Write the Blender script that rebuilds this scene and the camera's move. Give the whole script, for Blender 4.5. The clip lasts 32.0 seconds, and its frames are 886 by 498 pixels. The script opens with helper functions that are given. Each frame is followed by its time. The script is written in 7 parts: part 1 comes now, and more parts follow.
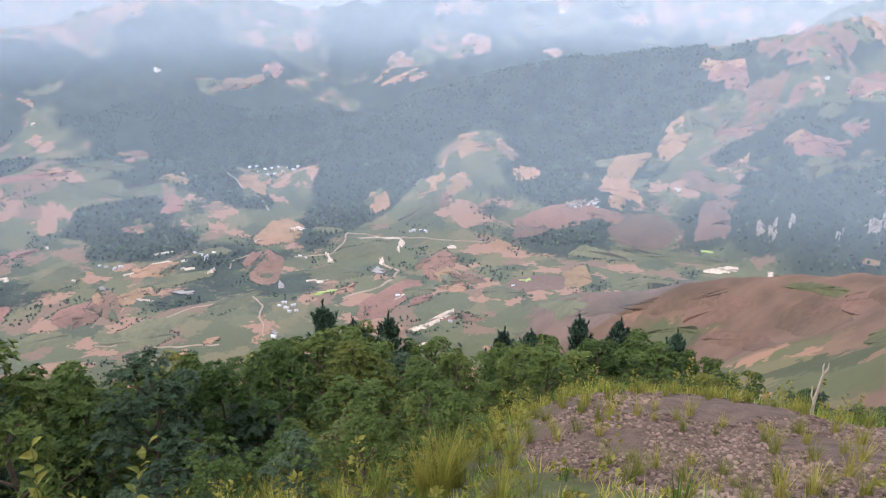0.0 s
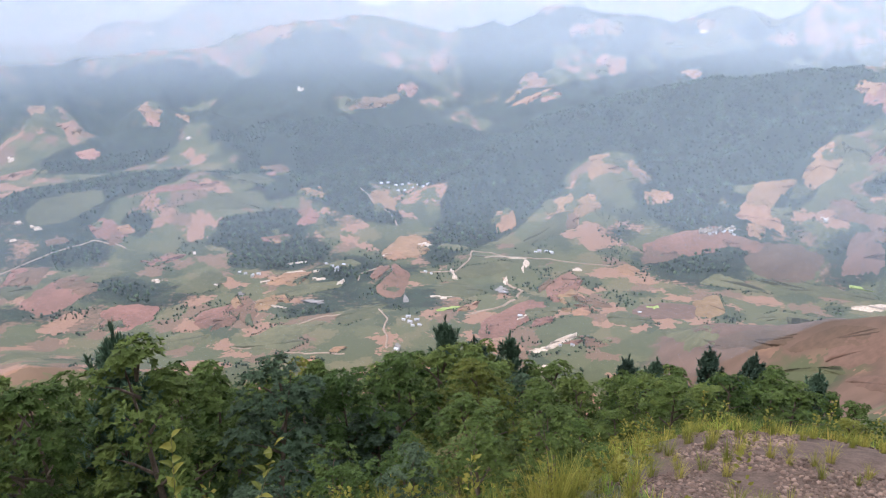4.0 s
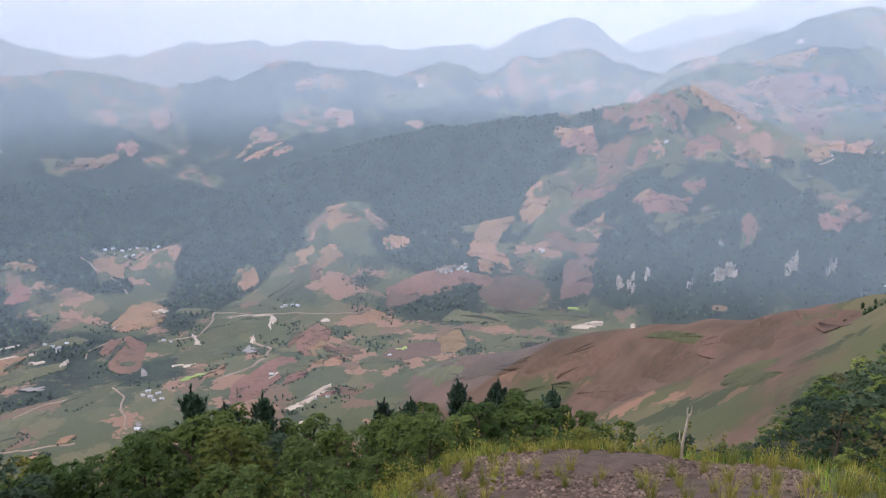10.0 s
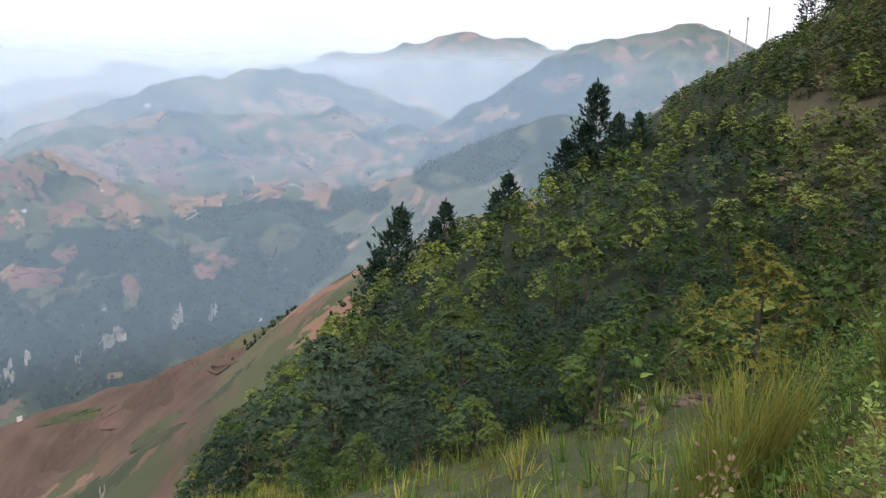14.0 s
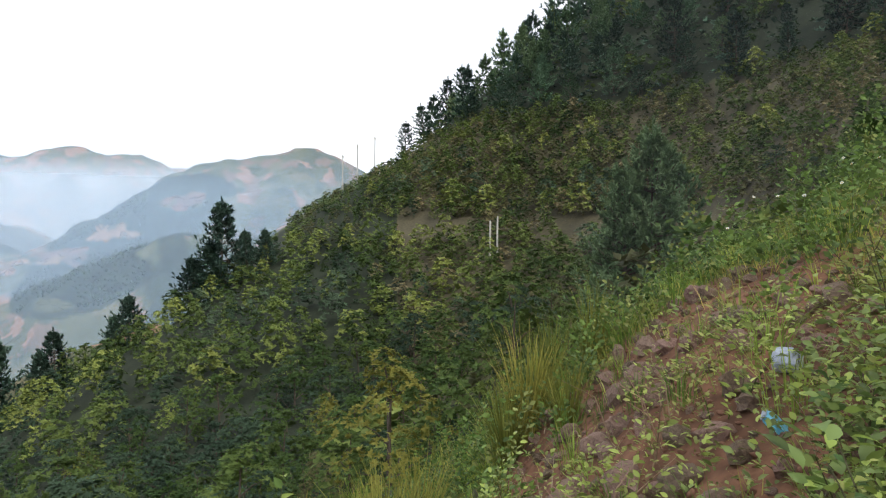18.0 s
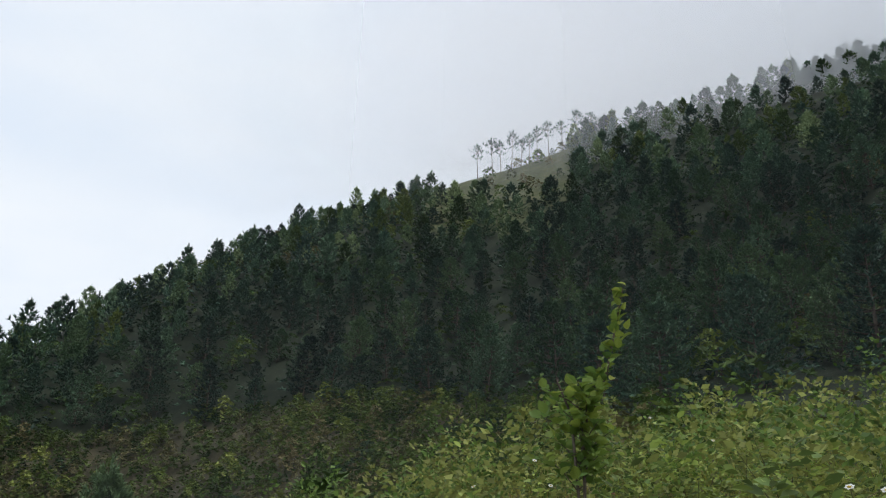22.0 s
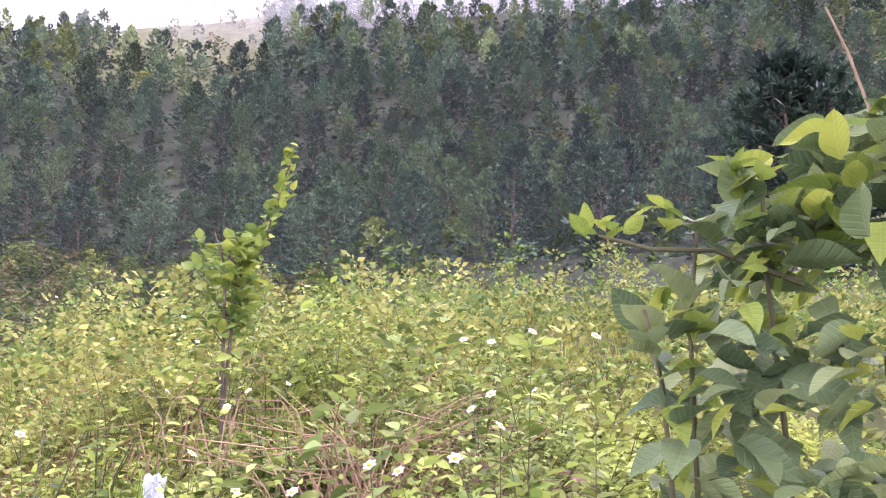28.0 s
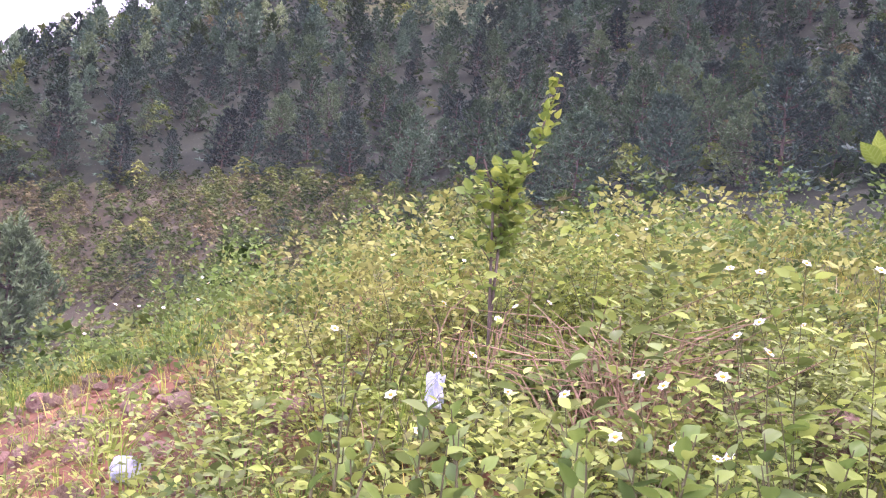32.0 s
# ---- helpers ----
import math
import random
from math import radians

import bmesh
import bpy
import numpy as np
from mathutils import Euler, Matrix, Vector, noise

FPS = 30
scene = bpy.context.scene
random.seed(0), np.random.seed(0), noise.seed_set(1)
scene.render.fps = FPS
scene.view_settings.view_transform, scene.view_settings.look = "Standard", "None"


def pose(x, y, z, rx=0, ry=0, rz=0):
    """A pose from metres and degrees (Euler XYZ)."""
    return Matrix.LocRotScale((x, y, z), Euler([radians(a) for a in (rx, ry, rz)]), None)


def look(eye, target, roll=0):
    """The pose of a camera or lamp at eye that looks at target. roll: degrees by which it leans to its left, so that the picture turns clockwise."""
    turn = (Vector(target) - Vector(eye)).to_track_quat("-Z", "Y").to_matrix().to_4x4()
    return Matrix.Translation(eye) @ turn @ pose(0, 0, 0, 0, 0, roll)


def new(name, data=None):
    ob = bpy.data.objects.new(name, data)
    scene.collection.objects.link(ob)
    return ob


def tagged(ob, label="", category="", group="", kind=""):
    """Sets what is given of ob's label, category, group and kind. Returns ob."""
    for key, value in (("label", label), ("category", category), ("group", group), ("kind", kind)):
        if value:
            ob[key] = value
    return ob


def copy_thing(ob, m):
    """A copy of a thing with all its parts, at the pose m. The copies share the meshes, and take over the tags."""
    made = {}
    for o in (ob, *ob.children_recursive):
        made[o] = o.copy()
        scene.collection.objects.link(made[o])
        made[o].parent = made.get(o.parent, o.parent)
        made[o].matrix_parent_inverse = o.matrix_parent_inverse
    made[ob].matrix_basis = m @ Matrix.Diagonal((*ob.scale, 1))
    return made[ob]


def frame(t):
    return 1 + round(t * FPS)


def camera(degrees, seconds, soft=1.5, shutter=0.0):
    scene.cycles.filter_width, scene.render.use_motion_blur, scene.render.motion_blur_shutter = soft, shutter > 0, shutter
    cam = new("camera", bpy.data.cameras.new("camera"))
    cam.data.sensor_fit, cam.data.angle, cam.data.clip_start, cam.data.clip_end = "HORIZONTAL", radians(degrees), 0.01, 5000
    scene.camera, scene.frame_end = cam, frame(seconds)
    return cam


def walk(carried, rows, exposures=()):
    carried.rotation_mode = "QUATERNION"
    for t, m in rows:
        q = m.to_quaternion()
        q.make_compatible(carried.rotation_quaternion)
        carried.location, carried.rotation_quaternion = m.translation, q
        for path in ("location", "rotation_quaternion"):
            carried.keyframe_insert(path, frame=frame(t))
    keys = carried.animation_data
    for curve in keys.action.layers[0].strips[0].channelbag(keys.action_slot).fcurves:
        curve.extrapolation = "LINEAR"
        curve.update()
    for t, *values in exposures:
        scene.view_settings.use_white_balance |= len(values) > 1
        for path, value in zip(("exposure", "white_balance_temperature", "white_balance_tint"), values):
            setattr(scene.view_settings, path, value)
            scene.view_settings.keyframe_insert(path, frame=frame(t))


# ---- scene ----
# A mountainside above a farmed valley. x: east, y: north-ish, z: up; the eye stands 1.6 m over a small bench.
cam = camera(61.0, 32.0, soft=1.2)
walk(cam, [
    (0.0, pose(-0.000, 0.000, 1.600, 68.85, 0.69, -1.82)),
    (0.5, pose(-0.000, 0.000, 1.600, 68.84, 0.49, -3.29)),
    (1.0, pose(-0.000, 0.000, 1.600, 68.90, 0.48, -4.78)),
    (1.5, pose(-0.000, 0.000, 1.600, 68.91, 0.14, -6.39)),
    (2.0, pose(-0.000, 0.000, 1.600, 68.82, 0.15, -6.85)),
    (2.5, pose(-0.000, 0.000, 1.600, 68.44, 0.72, -5.86)),
    (3.0, pose(-0.000, 0.000, 1.600, 68.69, 1.83, 0.55)),
    (3.5, pose(-0.000, 0.000, 1.600, 69.59, 1.79, 8.16)),
    (5.5, pose(-0.000, 0.000, 1.600, 72.83, 0.85, 4.79)),
    (6.0, pose(-0.000, 0.000, 1.600, 73.47, 0.77, 3.36)),
    (6.5, pose(-0.000, 0.000, 1.600, 73.93, 0.74, 2.34)),
    (7.0, pose(-0.000, 0.000, 1.600, 74.15, 0.85, 1.14)),
    (7.5, pose(-0.000, 0.000, 1.600, 74.57, 1.11, -0.17)),
    (8.0, pose(-0.000, 0.000, 1.600, 74.69, 1.11, -2.92)),
    (8.5, pose(-0.000, 0.000, 1.600, 74.51, 1.55, -4.90)),
    (9.0, pose(-0.000, 0.000, 1.600, 74.22, 1.74, -6.39)),
    (9.5, pose(-0.000, 0.000, 1.600, 73.97, 1.60, -8.31)),
    (10.0, pose(-0.000, 0.000, 1.600, 74.00, 0.81, -12.08)),
    (10.5, pose(-0.000, 0.003, 1.597, 74.86, 0.31, -19.07)),
    (11.0, pose(-0.000, 0.006, 1.594, 77.05, 0.93, -23.77)),
    (11.5, pose(-0.000, 0.010, 1.591, 78.39, 1.00, -30.19)),
    (12.0, pose(-0.000, 0.013, 1.588, 78.84, 0.77, -37.28)),
    (12.5, pose(-0.000, 0.016, 1.585, 79.07, 0.86, -42.98)),
    (13.0, pose(-0.000, 0.019, 1.582, 78.92, 0.79, -48.36)),
    (13.5, pose(-0.001, 0.022, 1.579, 78.52, 0.24, -53.45)),
    (14.0, pose(-0.001, 0.025, 1.577, 78.52, -0.59, -57.77)),
    (14.5, pose(-0.001, 0.029, 1.574, 78.85, -1.25, -61.52)),
    (16.5, pose(-0.001, 0.041, 1.562, 82.42, -0.59, -76.43)),
    (17.0, pose(0.004, 0.038, 1.569, 83.34, -0.47, -78.72)),
    (17.5, pose(0.010, 0.033, 1.576, 84.86, -0.40, -80.43)),
    (18.0, pose(0.014, 0.027, 1.582, 87.71, -0.67, -85.52)),
    (18.5, pose(0.016, 0.018, 1.588, 90.81, -1.11, -93.00)),
    (19.0, pose(0.018, 0.009, 1.596, 93.45, -1.72, -100.20)),
    (19.5, pose(0.018, 0.001, 1.606, 96.16, -2.02, -104.24)),
    (20.0, pose(0.015, -0.006, 1.618, 99.21, -1.99, -108.62)),
    (20.5, pose(0.009, -0.013, 1.631, 102.80, -1.56, -112.11)),
    (21.0, pose(-0.003, -0.023, 1.645, 107.20, -1.41, -115.91)),
    (21.5, pose(-0.012, -0.032, 1.654, 111.03, -1.52, -119.56)),
    (22.0, pose(-0.015, -0.041, 1.657, 113.92, -1.09, -124.15)),
    (22.5, pose(-0.016, -0.048, 1.659, 115.60, -0.97, -127.81)),
    (23.0, pose(-0.016, -0.057, 1.660, 117.02, -1.27, -131.87)),
    (23.5, pose(-0.015, -0.064, 1.661, 118.10, -1.18, -136.28)),
    (24.0, pose(-0.015, -0.073, 1.662, 118.97, -1.40, -139.31)),
    (24.5, pose(-0.018, -0.084, 1.664, 119.93, -1.22, -141.81)),
    (26.5, pose(-0.016, -0.097, 1.645, 119.98, 0.26, -150.60)),
    (27.0, pose(-0.008, -0.096, 1.633, 115.67, 0.61, -151.28)),
    (27.5, pose(-0.003, -0.096, 1.613, 109.88, 0.55, -151.33)),
    (28.0, pose(-0.001, -0.096, 1.600, 104.91, 0.04, -149.46)),
    (28.5, pose(-0.003, -0.094, 1.597, 103.71, -0.11, -146.63)),
    (29.0, pose(-0.004, -0.085, 1.597, 103.36, -0.18, -141.56)),
    (29.5, pose(-0.005, -0.068, 1.600, 103.34, -0.32, -136.91)),
    (30.0, pose(-0.011, -0.055, 1.596, 103.07, -0.50, -134.57)),
    (30.5, pose(-0.018, -0.044, 1.584, 101.53, -1.52, -133.76)),
    (31.0, pose(-0.017, -0.028, 1.572, 99.32, -4.24, -133.78)),
    (31.5, pose(-0.024, -0.010, 1.568, 98.94, -4.40, -133.24)),
    (32.0, pose(-0.033, 0.014, 1.570, 98.56, -5.17, -131.38)),
], exposures=[
    (0.0, 1.05, 6220, 20), (3.5, 1.15, 6220, 20), (6.0, 0.28, 6130, 19), (7.0, 0.3, 6130, 19), (8.0, 0.2, 6130, 19), (9.0, 0.32, 6130, 19), (10.0, 0.5, 6150, 20), (11.0, 0.18, 6130, 19), (12.0, -0.1, 6150, 19), (13.0, 0.05, 6130, 19), (14.0, 0.4, 6200, 13), (17.0, 0.7, 6200, 12), (18.0, 0.6, 6200, 11), (20.0, 0.95, 6150, 10), (22.0, 0.08, 6100, 7), (24.5, -0.1, 6100, 7), (27.0, 0.75, 6500, 13), (28.0, 2.35, 6100, 44), (29.0, 2.3, 6050, 56), (30.0, 1.65, 6100, 56), (31.0, 2.15, 6000, 56), (32.0, 2.25, 6000, 56),
])

# ---------- sky and sun ----------
SUN_AZ, SUN_EL = 236.0, 50.0
world = bpy.data.worlds.new("overcast_sky")
scene.world = world
world.use_nodes = True
wn, wl = world.node_tree.nodes, world.node_tree.links
wn.clear()
w_out = wn.new("ShaderNodeOutputWorld")
w_bg = wn.new("ShaderNodeBackground")
w_sky = wn.new("ShaderNodeTexSky")
w_sky.sky_type, w_sky.sun_disc = "NISHITA", False
w_sky.sun_elevation, w_sky.sun_rotation = radians(SUN_EL), radians(SUN_AZ)
w_scale = wn.new("ShaderNodeVectorMath")
w_scale.operation = "SCALE"
w_scale.inputs["Scale"].default_value = 0.10
wl.new(w_sky.outputs[0], w_scale.inputs[0])
w_co = wn.new("ShaderNodeTexCoord")
w_abs = wn.new("ShaderNodeVectorMath")
w_abs.operation = "ABSOLUTE"
w_up = wn.new("ShaderNodeCombineXYZ")
w_sep, w_sepabs = wn.new("ShaderNodeSeparateXYZ"), wn.new("ShaderNodeSeparateXYZ")
wl.new(w_co.outputs["Generated"], w_abs.inputs[0])
wl.new(w_co.outputs["Generated"], w_sep.inputs[0])
wl.new(w_abs.outputs[0], w_sepabs.inputs[0])
wl.new(w_sep.outputs["X"], w_up.inputs["X"])
wl.new(w_sep.outputs["Y"], w_up.inputs["Y"])
wl.new(w_sepabs.outputs["Z"], w_up.inputs["Z"])
wl.new(w_up.outputs[0], w_sky.inputs["Vector"])
w_map = wn.new("ShaderNodeMapping")
w_map.inputs["Scale"].default_value = (1.0, 1.0, 3.2)
wl.new(w_up.outputs[0], w_map.inputs[0])
w_noise = wn.new("ShaderNodeTexNoise")
w_noise.inputs["Scale"].default_value = 2.1
w_noise.inputs["Detail"].default_value = 5.0
w_noise.inputs["Roughness"].default_value = 0.5
wl.new(w_map.outputs[0], w_noise.inputs["Vector"])
w_ramp = wn.new("ShaderNodeValToRGB")
w_ramp.color_ramp.elements[0].position, w_ramp.color_ramp.elements[0].color = 0.30, (0.84, 0.88, 0.95, 1)
w_ramp.color_ramp.elements[1].position, w_ramp.color_ramp.elements[1].color = 0.62, (1.0, 0.985, 0.985, 1)
wl.new(w_noise.outputs["Fac"], w_ramp.inputs[0])
w_mix = wn.new("ShaderNodeMix")
w_mix.data_type = "RGBA"
w_mix.inputs["Factor"].default_value = 0.86
wl.new(w_scale.outputs[0], w_mix.inputs["A"])
wl.new(w_ramp.outputs["Color"], w_mix.inputs["B"])
wl.new(w_mix.outputs["Result"], w_bg.inputs["Color"])
wl.new(w_bg.outputs[0], w_out.inputs[0])
sun = new("sun", bpy.data.lights.new("sun", "SUN"))
sun.data.energy, sun.data.angle, sun.data.color = 1.5, radians(11), (1.0, 0.93, 0.84)
_az, _el = radians(SUN_AZ), radians(SUN_EL)
sun.matrix_world = look((400 * math.sin(_az) * math.cos(_el), 400 * math.cos(_az) * math.cos(_el), 400 * math.sin(_el)), (0, 0, 0))


# ---------- materials ----------
def mat(name, dark, light, scale=1.0, fine=9.0, rough=0.85, bump=0.3, dist=0.05, spread=0.0, coords="Object", mid=None, trans=0.0, spec=0.25, lo=0.33, hi=0.67):
    """A surface that varies between two colours at two scales, with relief, and from object to object by spread."""
    m = bpy.data.materials.new(name)
    m.use_nodes = True
    n, l = m.node_tree.nodes, m.node_tree.links
    b = n["Principled BSDF"]
    b.inputs["Roughness"].default_value = rough
    b.inputs["Specular IOR Level"].default_value = spec
    co = n.new("ShaderNodeTexCoord")
    big, small = n.new("ShaderNodeTexNoise"), n.new("ShaderNodeTexNoise")
    for node, s in ((big, scale), (small, scale * fine)):
        node.inputs["Scale"].default_value = s
        node.inputs["Detail"].default_value = 4.0
        l.new(co.outputs[coords], node.inputs["Vector"])
    both = n.new("ShaderNodeMath")
    both.operation = "MULTIPLY_ADD"
    both.inputs[1].default_value = 0.45
    l.new(small.outputs["Fac"], both.inputs[0])
    half = n.new("ShaderNodeMath")
    half.operation = "MULTIPLY"
    half.inputs[1].default_value = 0.55
    l.new(big.outputs["Fac"], half.inputs[0])
    l.new(half.outputs[0], both.inputs[2])
    ramp = n.new("ShaderNodeValToRGB")
    ramp.color_ramp.elements[0].position, ramp.color_ramp.elements[0].color = lo, (*dark, 1)
    ramp.color_ramp.elements[1].position, ramp.color_ramp.elements[1].color = hi, (*light, 1)
    if mid:
        e = ramp.color_ramp.elements.new((lo + hi) / 2)
        e.color = (*mid, 1)
    l.new(both.outputs[0], ramp.inputs[0])
    colour = ramp.outputs["Color"]
    if spread:
        info = n.new("ShaderNodeObjectInfo")
        hsv = n.new("ShaderNodeHueSaturation")
        mr = n.new("ShaderNodeMapRange")
        mr.inputs["To Min"].default_value, mr.inputs["To Max"].default_value = 1 - spread, 1 + spread
        l.new(info.outputs["Random"], mr.inputs["Value"])
        l.new(mr.outputs[0], hsv.inputs["Value"])
        mh = n.new("ShaderNodeMapRange")
        mh.inputs["To Min"].default_value, mh.inputs["To Max"].default_value = 0.5 + spread * 0.07, 0.5 - spread * 0.07
        l.new(info.outputs["Random"], mh.inputs["Value"])
        l.new(mh.outputs[0], hsv.inputs["Hue"])
        l.new(colour, hsv.inputs["Color"])
        colour = hsv.outputs["Color"]
    l.new(colour, b.inputs["Base Color"])
    if bump:
        bn = n.new("ShaderNodeBump")
        bn.inputs["Strength"].default_value, bn.inputs["Distance"].default_value = bump, dist
        l.new(both.outputs[0], bn.inputs["Height"])
        l.new(bn.outputs[0], b.inputs["Normal"])
    if trans:
        tr = n.new("ShaderNodeBsdfTranslucent")
        l.new(colour, tr.inputs["Color"])
        mx = n.new("ShaderNodeMixShader")
        mx.inputs[0].default_value = trans
        l.new(b.outputs[0], mx.inputs[1])
        l.new(tr.outputs[0], mx.inputs[2])
        l.new(mx.outputs[0], n["Material Output"].inputs["Surface"])
    return m


def leafmat(name, dark, light, isle=0.18, trans=0.25, rough=0.6, spread=0.32, spec=0.14):
    """Foliage: the colour changes from leaf to leaf and from plant to plant."""
    m = mat(name, dark, light, 0.35, 6.0, rough, 0.0, spread=spread, trans=trans, spec=spec)
    n, l = m.node_tree.nodes, m.node_tree.links
    geo = n.new("ShaderNodeNewGeometry")
    mr = n.new("ShaderNodeMapRange")
    mr.inputs["To Min"].default_value, mr.inputs["To Max"].default_value = 1 - isle, 1 + isle
    l.new(geo.outputs["Random Per Island"], mr.inputs["Value"])
    hsv = n.new("ShaderNodeHueSaturation")
    tone, value, hue = n.new("ShaderNodeAttribute"), n.new("ShaderNodeMath"), n.new("ShaderNodeMath")
    tone.attribute_name = "tone"
    value.operation, hue.operation = "MULTIPLY_ADD", "MULTIPLY_ADD"
    l.new(tone.outputs["Fac"], value.inputs[0])
    l.new(mr.outputs[0], value.inputs[1])
    l.new(mr.outputs[0], value.inputs[2])
    l.new(value.outputs[0], hsv.inputs["Value"])
    hue.inputs[1].default_value, hue.inputs[2].default_value = -0.05, 0.5
    l.new(tone.outputs["Fac"], hue.inputs[0])
    l.new(hue.outputs[0], hsv.inputs["Hue"])
    b = n["Principled BSDF"]
    src = b.inputs["Base Color"].links[0].from_socket
    l.new(src, hsv.inputs["Color"])
    l.new(hsv.outputs["Color"], b.inputs["Base Color"])
    for node in n:
        if node.type == "BSDF_TRANSLUCENT":
            l.new(hsv.outputs["Color"], node.inputs["Color"])
    return m


M_SOIL = mat("ploughed_red_soil", (0.105, 0.064, 0.043), (0.210, 0.116, 0.080), 0.016, 9, 0.95, 0.2, 1.0, spread=0.25)
M_TILLED = mat("tilled_brown_soil", (0.082, 0.056, 0.041), (0.145, 0.092, 0.067), 0.016, 9, 0.95, 0.2, 1.0, spread=0.18)
M_TRACK = mat("dirt_track", (0.20, 0.145, 0.10), (0.34, 0.26, 0.195), 0.03, 8, 0.95, 0.1, 0.5)
M_SOIL_PALE = mat("dry_ochre_soil", (0.17, 0.104, 0.058), (0.31, 0.185, 0.105), 0.016, 7, 0.95, 0.2, 1.0, spread=0.22)
# lighter copy of the red soil: sunshine on the far slopes put into its colour
M_SOIL_SUNLIT = mat("sunlit_red_soil", (0.17, 0.100, 0.066), (0.30, 0.175, 0.115), 0.022, 7, 0.95, 0.2, 1.0, spread=0.25)
M_CROP = mat("green_crop", (0.056, 0.064, 0.034), (0.112, 0.112, 0.056), 0.015, 8, 0.95, 0.2, 1.0, spread=0.2)
M_BRIGHTCROP = mat("young_rice", (0.23, 0.32, 0.08), (0.32, 0.40, 0.12), 0.02, 8, 0.9, 0.1, 0.5)
M_SAND = mat("bare_pale_earth", (0.36, 0.29, 0.22), (0.56, 0.48, 0.39), 0.03, 8, 0.95, 0.1, 0.5)
M_ROCK = mat("limestone_cliff", (0.11, 0.10, 0.08), (0.40, 0.345, 0.29), 0.09, 4, 0.9, 0.8, 4.0)
M_BARK = mat("grey_brown_bark", (0.060, 0.045, 0.034), (0.15, 0.12, 0.095), 6.0, 6, 0.9, 0.5, 0.02)
M_DEADWOOD = mat("bleached_dead_wood", (0.36, 0.31, 0.25), (0.55, 0.49, 0.41), 5.0, 6, 0.9, 0.4, 0.01)
M_LEAF = leafmat("broad_leaves", (0.036, 0.068, 0.016), (0.100, 0.148, 0.036))
M_LEAF_BLUE = leafmat("blue_green_leaves", (0.030, 0.058, 0.032), (0.068, 0.108, 0.060))
M_LEAF_YELLOW = leafmat("yellow_green_leaves", (0.095, 0.112, 0.020), (0.2, 0.205, 0.042))
M_LEAF_FRESH = leafmat("fresh_green_leaves", (0.056, 0.098, 0.022), (0.138, 0.192, 0.048))
M_LEAF_BROWN = leafmat("brownish_leaves", (0.075, 0.080, 0.032), (0.165, 0.160, 0.068))
M_WOOD_LEAF = leafmat("far_tree_leaves", (0.022, 0.040, 0.022), (0.058, 0.086, 0.040), trans=0.1, isle=0.45)
M_NEEDLE = leafmat("pine_needles", (0.034, 0.072, 0.046), (0.108, 0.176, 0.104), trans=0.2, spread=0.55, isle=0.15)
M_NEEDLE_LIGHT = leafmat("light_pine_needles", (0.046, 0.094, 0.044), (0.150, 0.225, 0.105), trans=0.2, spread=0.4, isle=0.15)
M_NEEDLE_DARK = leafmat("dark_pine_needles", (0.024, 0.052, 0.040), (0.074, 0.124, 0.082), trans=0.15, spread=0.4, isle=0.15)


